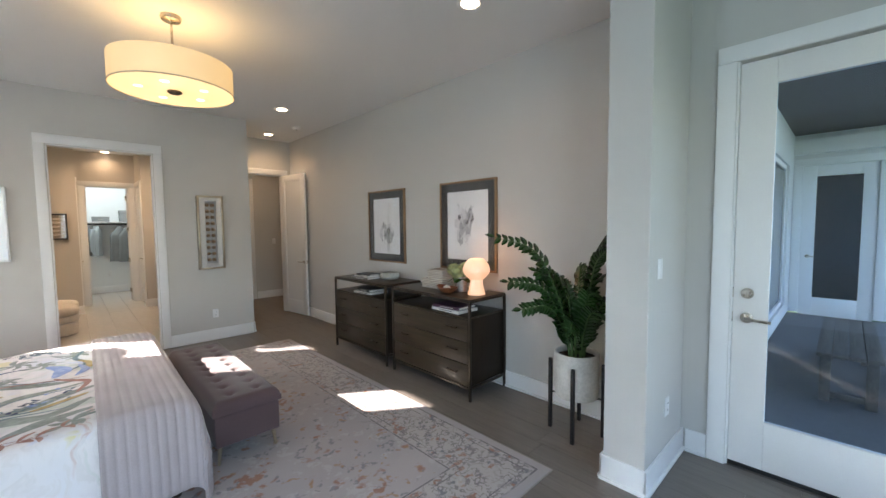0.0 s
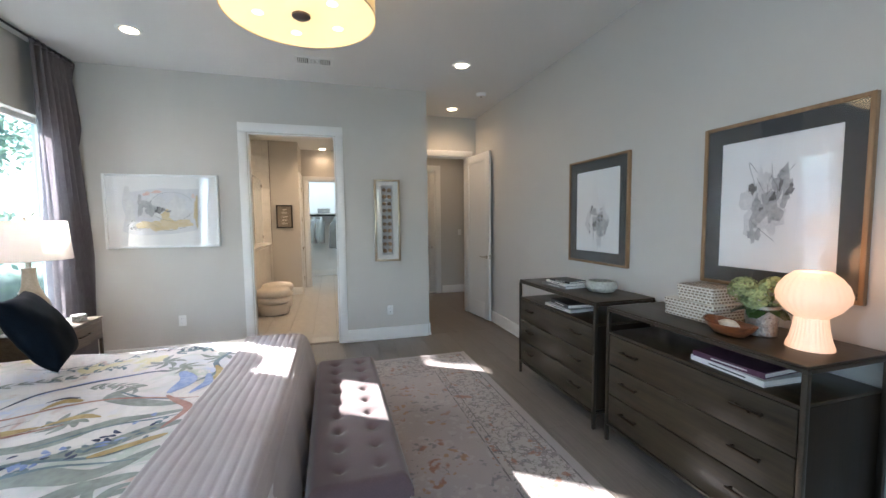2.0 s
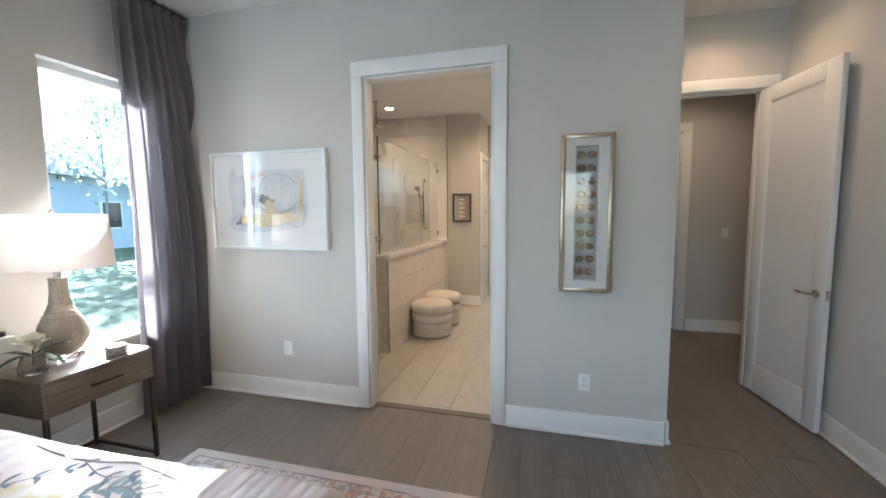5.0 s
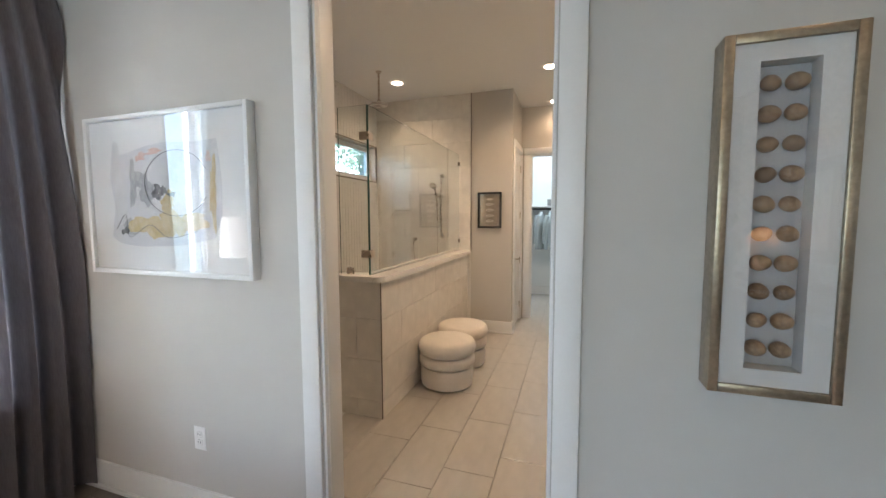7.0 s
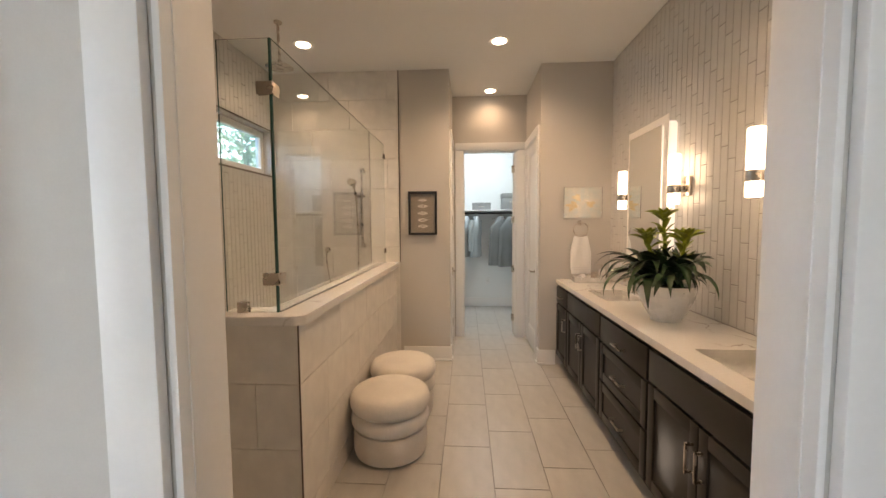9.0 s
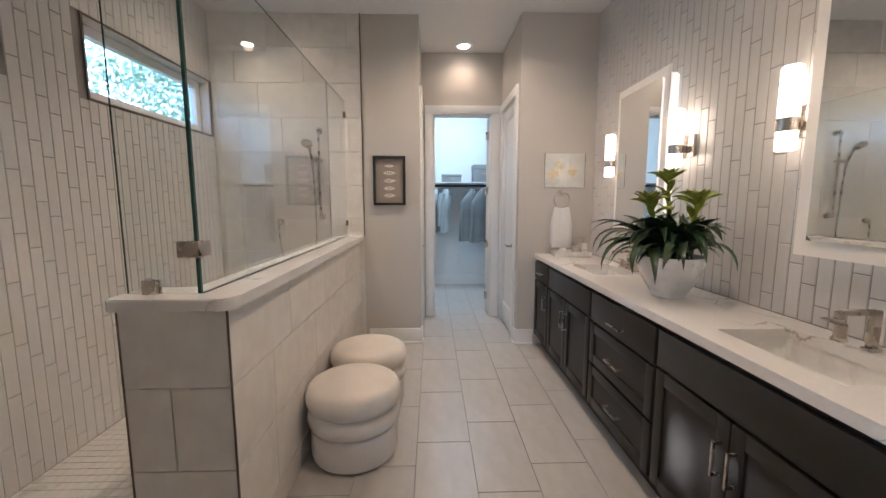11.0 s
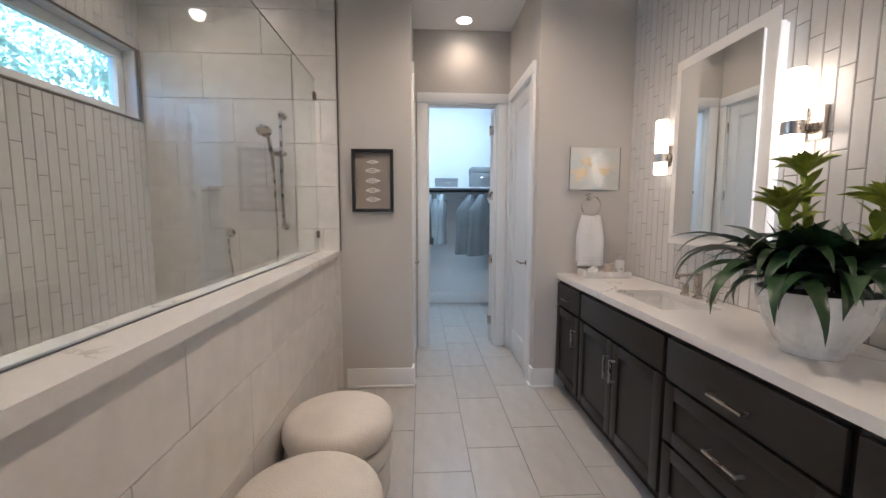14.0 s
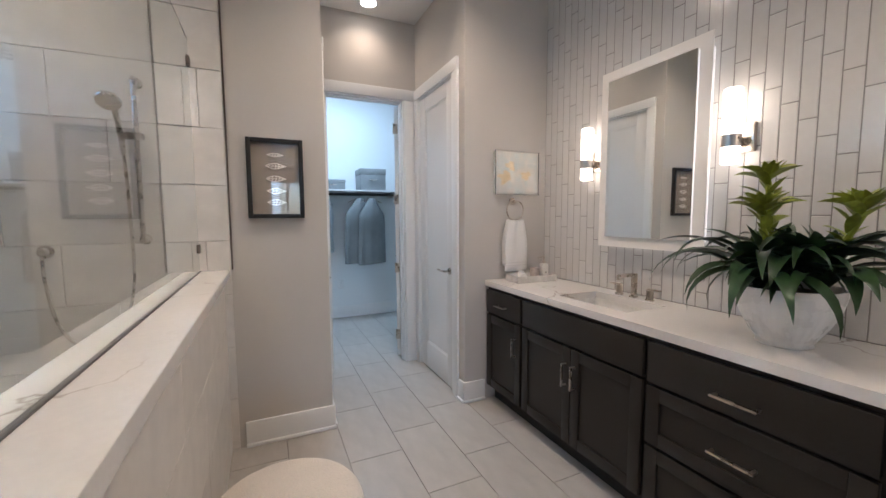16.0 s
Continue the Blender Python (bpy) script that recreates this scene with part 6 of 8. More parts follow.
def sconce(y):
    s = thing("wall_sconce", "nickel wall sconce with a lit white glass tube", "wall lamp", pose(1.752, y, 0), "wall sconces")
    part("back_plate", one((-0.022, -0.058, 1.625), (0.0, 0.058, 1.752), 0.003), NICKEL, s)
    part("arm", one((-0.085, -0.012, 1.652), (-0.022, 0.012, 1.690), 0.002), NICKEL, s)
    part("band", lathe(B(), ((0.0375, 1.645), (0.0395, 1.645), (0.0395, 1.698), (0.0375, 1.698)), (-0.085, 0, 0), 30, "Z", False), NICKEL, s)
    part("glass_tube", lathe(B(), ((0.030, 1.572), (0.036, 1.576), (0.036, 1.892), (0.030, 1.897)), (-0.085, 0, 0), 30), TUBE_LIGHT, s, "glowing white glass tube")


for y in (9.25, 8.405, 7.69, 6.88):
    sconce(y)

# ---- items on and by the vanity ----
tr = thing("tray", "white marble vanity tray", "tray", pose(1.50, 9.60, 0.8865, 0, 0, -4))
part("base", one((-0.14, -0.075, 0.004), (0.16, 0.075, 0.014), 0.002), MARBLE, tr)
for lo, hi in (((-0.15, -0.085, 0.0), (0.17, -0.0755, 0.045)), ((-0.15, 0.0755, 0.0), (0.17, 0.085, 0.045)), ((-0.15, -0.075, 0.0), (-0.1405, 0.075, 0.045)), ((0.1605, -0.075, 0.0), (0.17, 0.075, 0.045))):
    part("side", one(lo, hi, 0.002), MARBLE, tr)
part("handle", tube(B(), [(0.172, -0.03, 0.026), (0.182, -0.025, 0.03), (0.182, 0.025, 0.03), (0.172, 0.03, 0.026)], 0.004, 8), NICKEL, tr)
rt = thing("rolled_towel", "white rolled hand towel in the tray", "towel", pose(1.43, 9.595, 0.9015, 0, 0, 60))
part("roll", lathe(B(), ((0.004, -0.075), (0.024, -0.075), (0.027, -0.06), (0.027, 0.06), (0.024, 0.075), (0.004, 0.075)), (0, 0, 0.028), 24, "X"), TOWEL, rt)
sc = thing("soap_cup", "ribbed beige stone cup in the tray", "cup", pose(1.555, 9.615, 0.9015))
part("cup", lathe(B(), ((0.026, 0), (0.030, 0.003), (0.032, 0.075), (0.029, 0.075), (0.027, 0.01), (0.004, 0.01)), (0, 0, 0), 24, "Z"), mat("beige_stone_cup", (0.55, 0.48, 0.42), 0.5, 0, 0.12, 14, 40, 0.2), sc)
sp_ = thing("soap_dispenser", "white square soap dispenser with a nickel pump", "soap dispenser", pose(1.625, 9.60, 0.9015))
part("bottle", one((-0.024, -0.024, 0), (0.024, 0.024, 0.105), 0.006), CERAMIC_WHITE, sp_)
part("collar", cyl(B(), (0, 0, 0.105), 0.015, 0.018), NICKEL, sp_)
part("pump", tube(cyl(B(), (0, 0, 0.123), 0.006, 0.025), [(0.006, 0, 0.15), (-0.045, 0, 0.15), (-0.052, 0, 0.143)], 0.005, 8), NICKEL, sp_)
part("label_mark", one((-0.010, -0.0248, 0.035), (0.010, -0.0241, 0.045)), mat("label_grey", (0.4, 0.38, 0.35), 0.7), sp_)

ring = thing("towel_ring", "brushed nickel towel ring on the wall", "towel ring", pose(1.452, 9.76, 1.455))
part("post", lathe(B(), ((0.010, -0.045), (0.014, -0.04), (0.014, -0.014), (0.027, -0.010), (0.027, 0)), (0, 0, 0), 20, "Y"), NICKEL, ring)
part("ring", tube(B(), [(0.072 * math.sin(u / 24 * 6.2832), -0.042, -0.066 + 0.072 * math.cos(u / 24 * 6.2832)) for u in range(25)], 0.0048, 8), NICKEL, ring)
tw = thing("hand_towel", "white terry hand towel folded over the ring", "towel", pose(1.452, 9.718, 0))
bm = B()
for side in (-1, 1):
    gr = []
    for i in range(15):
        row = []
        for j in range(25):
            v = j / 24
            z = 1.318 - (0.375 if side < 0 else 0.34) * v
            hw = 0.058 + 0.037 * min(1, v * 2.2) ** 0.8
            u = i / 14 * 2 - 1
            row.append(bm.verts.new((u * hw, side * (0.012 + 0.006 * v) + 0.008 * math.sin(u * 5 + v * 2) * (1 - 0.4 * v) + 0.004, z + 0.006 * u * u)))
        gr.append(row)
    for a, c in zip(gr, gr[1:]):
        for j in range(24):
            bm.faces.new((a[j], c[j], c[j + 1], a[j + 1]))
tw_o = part("cloth", bm, TOWEL, tw, "", 80)
so = tw_o.modifiers.new("thickness", "SOLIDIFY")
so.thickness = 0.008
for z in (0.985, 1.005):
    part("woven_band", one((-0.094, -0.0265, z), (0.094, -0.0225, z + 0.008), 0.001), mat("towel_band", (0.74, 0.73, 0.71), 0.8, 0, 0.03), tw)

ac = thing("acrylic_art", "small abstract painting in a clear acrylic box", "picture", pose(1.468, 9.76, 1.657))
part("canvas", one((-0.178, -0.030, -0.148), (0.178, -0.001, 0.148), 0.002), mat("abstract_pastel_canvas", (0.66, 0.60, 0.52), 0.7, 0, 0, 7, 22, 0.1, 0.001, (0.48, 0.56, 0.56)), ac)
g = part("acrylic_box", one((-0.186, -0.052, -0.156), (0.186, -0.032, 0.156), 0.001), clear("acrylic"), ac)
g.visible_shadow = False
bm = B()
for k in range(6):
    blob(bm, random.uniform(-0.12, 0.12), random.uniform(-0.1, 0.06), random.uniform(0.02, 0.05), random.uniform(0.01, 0.03), 700 + k, 20, 0.6, -0.0305 - 0.00005 * k)
part("paint_marks", bm, WASH_OCHRE, ac)

# bromeliad bowl
pb = thing("bromeliad_plant", "bromeliads with lime bracts in a white fluted bowl", "plant", pose(1.478, 8.085, 0.886))
bm = B()
prof = [(0.078, 0.0), (0.082, 0.003), (0.079, 0.012)] + [(0.080 + 0.077 * math.sin(k / 10 * 1.5) ** 0.9, 0.016 + 0.019 * k) for k in range(1, 11)] + [(0.158, 0.210), (0.151, 0.210), (0.146, 0.18), (0.05, 0.165)]
rings = []
for r, h in prof:
    rings.append([bm.verts.new(((r + (0.0009 * math.sin(u * 30 / 96 * 2 * math.pi) if 0.02 < h < 0.186 and r > 0.09 else 0)) * math.cos(2 * math.pi * u / 96), (r + (0.0009 * math.sin(u * 30 / 96 * 2 * math.pi) if 0.02 < h < 0.186 and r > 0.09 else 0)) * math.sin(2 * math.pi * u / 96), h)) for u in range(96)])
for a, c in zip(rings, rings[1:]):
    for i in range(96):
        bm.faces.new((a[i], a[(i + 1) % 96], c[(i + 1) % 96], c[i]))
bm.faces.new(rings[0][::-1])
bm.faces.new(rings[-1])
part("bowl", bm, CERAMIC_WHITE, pb, "white fluted ceramic bowl", 70)
part("soil", lathe(B(), ((0.02, 0.1665), (0.143, 0.181), (0.143, 0.186), (0.02, 0.193)), (0, 0, 0), 30), SOIL, pb)


def strap(length, width, rise, droop, seed, n=11):
    """A strap leaf from the origin that rises, then arches over towards +x."""
    rnd = random.Random(seed)
    bm = B()
    rows = []
    x = z = 0.0
    ang = radians(rise)
    st = length / n
    tw_ = rnd.uniform(-0.5, 0.5)
    for i in range(n + 1):
        s_ = i / n
        w = width * (0.55 + 0.45 * math.sin(math.pi * min(1, s_ * 1.1))) * (1 - s_ ** 5) + 0.0012
        side = tw_ * s_
        c = 0.22 * w
        rows.append([bm.verts.new((x - side * w * 0.2, -w / 2, z + c + side * w * 0.5)), bm.verts.new((x, 0, z)), bm.verts.new((x + side * w * 0.2, w / 2, z + c - side * w * 0.5))])
        x += st * math.cos(ang)
        z += st * math.sin(ang)
        ang -= radians(droop) / n * (0.5 + 1.2 * s_)
    for a, b2 in zip(rows, rows[1:]):
        for j in (0, 1):
            bm.faces.new((a[j], b2[j], b2[j + 1], a[j + 1]))
    return mesh_of("leaf", bm, LEAF_DARK, 80)


straps = [strap(random.Random(k).uniform(0.30, 0.50), random.Random(k + 50).uniform(0.040, 0.078), random.Random(k + 90).uniform(34, 72), random.Random(k + 130).uniform(75, 165), k) for k in range(14)]
rnd = random.Random(12)
for cx, cy, hgt in ((0.01, -0.085, 0.10), (-0.06, 0.05, 0.07), (0.03, 0.03, 0.06)):
    for k in range(27):
        q = piece("leaf", straps[rnd.randrange(14)], pb)
        turn = k * 137.5 + rnd.uniform(-14, 14)
        sc_ = rnd.uniform(0.75, 1.08) * (0.52 if math.cos(radians(turn)) > 0.45 else 0.78 if math.cos(radians(turn)) > 0.15 else 1.0)
        q.matrix_basis = pose(cx + rnd.uniform(-0.015, 0.015), cy + rnd.uniform(-0.015, 0.015), 0.19 + rnd.uniform(0, 0.06), rnd.uniform(-8, 8), rnd.uniform(-8, 12), turn) @ Matrix.Diagonal((sc_, sc_, sc_, 1))
uprights = [strap(0.24 + 0.03 * k, 0.062, 80 - 4 * k, 35 + 20 * k, 200 + k) for k in range(4)]
for cx, cy in ((0.01, -0.085), (-0.06, 0.05), (0.03, 0.03)):
    for k in range(9):
        q = piece("leaf", uprights[rnd.randrange(4)], pb)
        q.matrix_basis = pose(cx, cy, 0.20, rnd.uniform(-6, 6), rnd.uniform(-10, 6), k * 137.5 + rnd.uniform(-20, 20))
bract = []
for k in range(4):
    me = strap(0.085 + 0.010 * k, 0.040, 46 - 6 * k, 10 + 10 * k, 40 + k, 6)
    me.materials[0] = LEAF_LIME
    bract.append(me)
for cx, cy, ex_, ey_, base, top_ in ((0.02, 0.05, 0.02, 0.09, 0.22, 0.575), (-0.04, 0.03, -0.10, 0.04, 0.22, 0.46), (0.02, -0.07, 0.0, -0.18, 0.22, 0.46)):
    part("flower_stalk", tube(B(), [(cx, cy, base), (ex_, ey_, top_)], 0.011, 8, 0.008), LEAF_LIME, pb)
    for k in range(40):
        s_ = k / 40
        f_ = min(1, 0.15 + s_ * 1.9)
        q = piece("bract", bract[rnd.randrange(4)], pb)
        sc_ = 0.75 if s_ < 0.3 else 1.05 - 0.75 * max(0, s_ - 0.75)
        q.matrix_basis = pose(cx + (ex_ - cx) * f_, cy + (ey_ - cy) * f_, base + (top_ - base) * f_ + 0.02 * s_, 0, -28 + 26 * f_ - 40 * max(0, s_ - 0.6), k * 137.5) @ Matrix.Diagonal((sc_, sc_ * 0.85, sc_, 1))

# ---- closet ----
CLOTH_GREY = mat("grey_garment", (0.20, 0.215, 0.22), 0.85, 0, 0.1, 5, 200, 0.2)
CLOTH_PALE = mat("pale_blue_shirt", (0.42, 0.47, 0.49), 0.85, 0, 0.08, 5, 200, 0.2)
BOX_GREY = mat("grey_storage_box", (0.30, 0.31, 0.31), 0.8, 0, 0.08, 8, 120, 0.1)
sh = thing("closet_shelf", "white closet shelf with a dark hanging rod", "shelf", pose(0, 0, 0))
part("board", one((-1.2, 12.22, 1.665), (2.2, 12.598, 1.685), 0.002), TRIM, sh)
part("rod", tube(B(), [(-1.2, 12.28, 1.628), (2.2, 12.28, 1.628)], 0.016, 12), BLACK_METAL, sh, "dark metal hanging rod")
for x in (-0.6, 1.35):
    part("bracket", one((x - 0.012, 12.26, 1.60), (x + 0.012, 12.598, 1.664), 0.002), TRIM, sh)


def garment(x, w, length, material, label, lean=0.0, wide=False):
    """A garment on a hanger, hung on the closet rod."""
    g = thing("hanging_garment", label, "clothes", pose(x, 12.28, 1.628, 0, 0, lean), "clothes on the closet rod")
    part("hanger", tube(tube(B(), [(0.018 * math.cos(u), 0, 0.002 + 0.020 * math.sin(u)) for u in (2.6, 1.9, 1.2, 0.5, -0.2, -0.9, -1.57)] + [(0, 0, -0.05)], 0.0025, 6), [(-w * 0.42, 0, -0.10), (0, 0, -0.045), (w * 0.42, 0, -0.10)], 0.006, 6), NICKEL, g, "wire hanger")
    bm = B()
    rows = []
    for j in range(19):
        v = j / 18
        half = w / 2 * (0.18 + 0.82 * min(1, (v * 5.0) ** 0.6)) * (1 + 0.10 * v)
        dp = 0.05 + 0.02 * math.sin(math.pi * min(1, v * 2))
        z = -0.045 - 0.06 * (1 if v > 0.02 else 0) - (length - 0.1) * v
        rows.append([bm.verts.new((half * math.cos(2 * math.pi * i / 28) + 0.012 * math.sin(i * 2.1 + v * 3) * v, dp * math.sin(2 * math.pi * i / 28) * (1 + 0.35 * math.sin(i * 1.7) * v), z)) for i in range(28)])
    for a, c in zip(rows, rows[1:]):
        for i in range(28):
            bm.faces.new((a[i], a[(i + 1) % 28], c[(i + 1) % 28], c[i]))
    bm.faces.new(rows[0])
    bm.faces.new(rows[-1][::-1])
    part("cloth", bm, material, g, "", 80)
    if not wide:
        for s_ in (-1, 1):
            part("sleeve", tube(B(), curve_pts([(s_ * w * 0.40, 0, -0.12), (s_ * w * 0.52, 0.02, -0.3), (s_ * w * 0.5, 0.03, -0.62)], 5), 0.045, 10, 0.032), material, g)


garment(0.30, 0.36, 0.72, CLOTH_PALE, "pale blue shirt on a hanger", 70)
garment(0.47, 0.36, 0.72, CLOTH_PALE, "pale blue shirt on a hanger", 66)
garment(0.88, 0.40, 0.86, CLOTH_GREY, "grey garment bag on a hanger", 24, True)
garment(1.04, 0.42, 0.88, CLOTH_GREY, "second grey garment bag on a hanger", 30, True)
for x, y, w, d_, h in ((0.56, 12.40, 0.30, 0.26, 0.12), (1.06, 12.40, 0.32, 0.30, 0.27)):
    b_ = thing("storage_box", "grey fabric storage box with a lid", "box", pose(x, y, 1.6855), "closet storage boxes")
    part("body", one((-w / 2, -d_ / 2, 0), (w / 2, d_ / 2, h * 0.72), 0.004), BOX_GREY, b_)
    part("lid", one((-w / 2 - 0.005, -d_ / 2 - 0.005, h * 0.722), (w / 2 + 0.005, d_ / 2 + 0.005, h), 0.004), BOX_GREY, b_)
    part("handle", tube(B(), [(-0.04, -d_ / 2 - 0.006, h * 0.5), (-0.03, -d_ / 2 - 0.02, h * 0.46), (0.03, -d_ / 2 - 0.02, h * 0.46), (0.04, -d_ / 2 - 0.006, h * 0.5)], 0.006, 8), NICKEL, b_)

# ---- small things in the bedroom ----
NS_WOOD = wood("nightstand_brown_oak", (0.075, 0.055, 0.04), (0.16, 0.12, 0.085), 0.4, 0.03, 1)
ns = thing("nightstand", "brown oak nightstand with one drawer and bronze frame", "nightstand", pose(-1.66, 4.905, 0))
for x in (0, 0.498):
    for y in (0, 0.515):
        part("leg", one((x, y, 0), (x + 0.02, y + 0.02, 0.505), 0.002), BRONZE, ns)
for lo, hi in (((0.02, 0, 0.02), (0.498, 0.02, 0.04)), ((0.02, 0.515, 0.02), (0.498, 0.535, 0.04)), ((0.0, 0.02, 0.02), (0.02, 0.515, 0.04))):
    part("stretcher", one(lo, hi, 0.002), BRONZE, ns)
part("body", one((0.0, 0.0, 0.5055), (0.517, 0.535, 0.670), 0.002), NS_WOOD, ns)
part("top", one((-0.004, -0.004, 0.6705), (0.524, 0.539, 0.688), 0.002), NS_WOOD, ns)
dr = part("drawer", one((0.5172, 0.018, 0.523), (0.5235, 0.517, 0.655), 0.001), NS_WOOD, ns)
part("pull", box(box(box(B(), (0.540, 0.19, 0.590), (0.550, 0.345, 0.600), 0.002), (0.523, 0.20, 0.591), (0.541, 0.21, 0.599)), (0.523, 0.325, 0.591), (0.541, 0.335, 0.599)), PULL, dr, "bronze bar pull")

LAMP_SHADE = bpy.data.materials.new("white_linen_lampshade")
LAMP_SHADE.use_nodes = True
t_ = LAMP_SHADE.node_tree
b_ = t_.nodes["Principled BSDF"]
b_.inputs["Base Color"].default_value = (0.66, 0.60, 0.56, 1)
b_.inputs["Roughness"].default_value = 0.9
tr_ = t_.nodes.new("ShaderNodeBsdfTranslucent")
tr_.inputs["Color"].default_value = (0.80, 0.74, 0.68, 1)
mx_ = t_.nodes.new("ShaderNodeMixShader")
mx_.inputs[0].default_value = 0.5
t_.links.new(b_.outputs[0], mx_.inputs[1])
t_.links.new(tr_.outputs[0], mx_.inputs[2])
t_.links.new(mx_.outputs[0], t_.nodes["Material Output"].inputs["Surface"])
LAMP_BODY = mat("taupe_crackle_ceramic", (0.36, 0.30, 0.23), 0.3, 0, 0.12, 10, 90, 0.15, 0.001)
tl = thing("table_lamp", "taupe ceramic bottle lamp with a white drum shade, unlit", "table lamp", pose(-1.45, 5.19, 0.6885))
part("base", one((-0.062, -0.062, 0), (0.062, 0.062, 0.022), 0.003), clear("acrylic_base"), tl, "clear acrylic base")
part("body", lathe(B(), ((0.045, 0.0225), (0.075, 0.04), (0.105, 0.09), (0.112, 0.13), (0.098, 0.19), (0.068, 0.25), (0.048, 0.31), (0.040, 0.38), (0.039, 0.43), (0.043, 0.447), (0.02, 0.45)), (0, 0, 0), 40), LAMP_BODY, tl)
for z in (0.235, 0.262, 0.29):
    part("carved_band", lathe(B(), ((0.0765 - (z - 0.235) * 0.42, z), (0.079 - (z - 0.235) * 0.42, z + 0.004), (0.0745 - (z - 0.235) * 0.42, z + 0.008)), (0, 0, 0), 40, "Z", False), LAMP_BODY, tl)
part("neck", cyl(B(), (0, 0, 0.45), 0.016, 0.04), NICKEL, tl)
part("shade", lathe(B(), ((0.252, 0.505), (0.232, 0.795), (0.230, 0.795), (0.250, 0.505), (0.252, 0.505)), (0, 0, 0), 56, "Z", False), LAMP_SHADE, tl, "white linen drum shade")
hb = tube(B(), curve_pts([(0, 0, 0.48), (0, 0.05, 0.53), (0, 0.06, 0.66), (0, 0, 0.785)], 5), 0.003, 6)
tube(hb, curve_pts([(0, 0, 0.48), (0, -0.05, 0.53), (0, -0.06, 0.66), (0, 0, 0.785)], 5), 0.003, 6)
for k in range(3):
    u = k * 2.094 + 0.5
    tube(hb, [(0, 0, 0.785), (0.230 * math.cos(u), 0.230 * math.sin(u), 0.79)], 0.0025, 6)
part("harp", hb, NICKEL, tl)
part("finial", lathe(B(), ((0.006, 0.785), (0.012, 0.80), (0.013, 0.812), (0.004, 0.825)), (0, 0, 0), 14), NICKEL, tl)

fv = thing("flower_vase", "clear glass vase with a white magnolia and leaves", "vase", pose(-1.33, 4.985, 0.6885))
part("glass", lathe(B(), ((0.045, 0), (0.055, 0.008), (0.056, 0.04), (0.040, 0.095), (0.038, 0.097), (0.053, 0.042), (0.048, 0.010), (0.01, 0.008)), (0, 0, 0), 28), clear("vase_glass"), fv)
part("pebbles", lathe(B(), ((0.01, 0.009), (0.044, 0.011), (0.047, 0.035), (0.01, 0.036)), (0, 0, 0), 20), mat("brown_pebbles", (0.18, 0.12, 0.08), 0.7, 0, 0.3, 60, 160, 0.6), fv)
PETAL = mat("cream_petal", (0.74, 0.68, 0.52), 0.55, 0, 0.06, 12, 60, 0.1, sheen=0.2)


def petal(l_, w_, cup, material):
    bm = B()
    rows = []
    for i in range(8):
        s_ = i / 7
        half = w_ / 2 * math.sin(math.pi * (0.12 + 0.80 * s_)) ** 0.8
        z = l_ * (s_ - 0.5 * cup * s_ * s_)
        x = cup * l_ * 0.7 * s_ * s_ + 0.2 * l_ * s_
        rows.append([bm.verts.new((x + 0.25 * abs(q) * half, q * half, z)) for q in (-1, -0.5, 0, 0.5, 1)])
    for a, c in zip(rows, rows[1:]):
        for j in range(4):
            bm.faces.new((a[j], c[j], c[j + 1], a[j + 1]))
    return mesh_of("petal", bm, material, 80)


pts = [petal(0.085, 0.065, c, PETAL) for c in (0.15, 0.5, 0.9)]
for k in range(11):
    q = piece("petal", pts[0 if k < 3 else 1 if k < 7 else 2], fv)
    q.matrix_basis = pose(0.005, 0.005, 0.125, 0, 0, k * 137.5)
lf = [petal(0.15, 0.055, 0.9, LEAF), petal(0.17, 0.05, 0.6, LEAF)]
for k, (rz, tilt) in enumerate(((20, 50), (75, 40), (-110, 55), (200, 48))):
    q = piece("leaf", lf[k % 2], fv)
    q.matrix_basis = pose(0, 0, 0.095, 0, 0, rz) @ pose(0, 0, 0, 0, tilt, 0)
part("stem", tube(B(), [(0, 0, 0.02), (0.004, 0.004, 0.13)], 0.004, 8), STEM, fv)

cd = thing("candle_jar", "white square candle jar with a bronze lid", "candle", pose(-1.56, 4.985, 0.6885))
part("jar", one((-0.045, -0.045, 0), (0.045, 0.045, 0.17), 0.008), CERAMIC_WHITE, cd)
part("lid", cyl(B(), (0, 0, 0.1705), 0.024, 0.022), PULL, cd, "bronze lid")
tb = thing("trinket_box", "small black and white patterned octagonal box", "box", pose(-1.225, 5.30, 0.6885, 0, 0, 15))
INLAY = mat("bone_inlay", (0.66, 0.63, 0.58), 0.4, 0, 0, 90, 160, 0.1, 0.0005, (0.03, 0.03, 0.03))
part("body", lathe(B(), ((0.048, 0), (0.050, 0.002), (0.050, 0.028), (0.048, 0.03)), (0, 0, 0), 8), INLAY, tb, "", None)
part("lid", lathe(B(), ((0.052, 0.0305), (0.052, 0.045), (0.046, 0.050)), (0, 0, 0), 8), INLAY, tb, "", None)


def book(name_label, w, d, h, m, cover, label):
    """A closed hardback; local: lies flat, bottom at z=0, spine at -x."""
    b = thing("book", label, "book", m)
    part("cover", box(box(box(B(), (-w / 2, -d / 2, 0), (w / 2, d / 2, 0.003)), (-w / 2, -d / 2, h - 0.003), (w / 2, d / 2, h)), (-w / 2, -d / 2, 0.003), (-w / 2 + 0.003, d / 2, h - 0.003)), cover, b)
    part("page_block", one((-w / 2 + 0.0035, -d / 2 + 0.004, 0.0032), (w / 2 - 0.005, d / 2 - 0.004, h - 0.0032)), BOOK_WHITE, b)
    return b


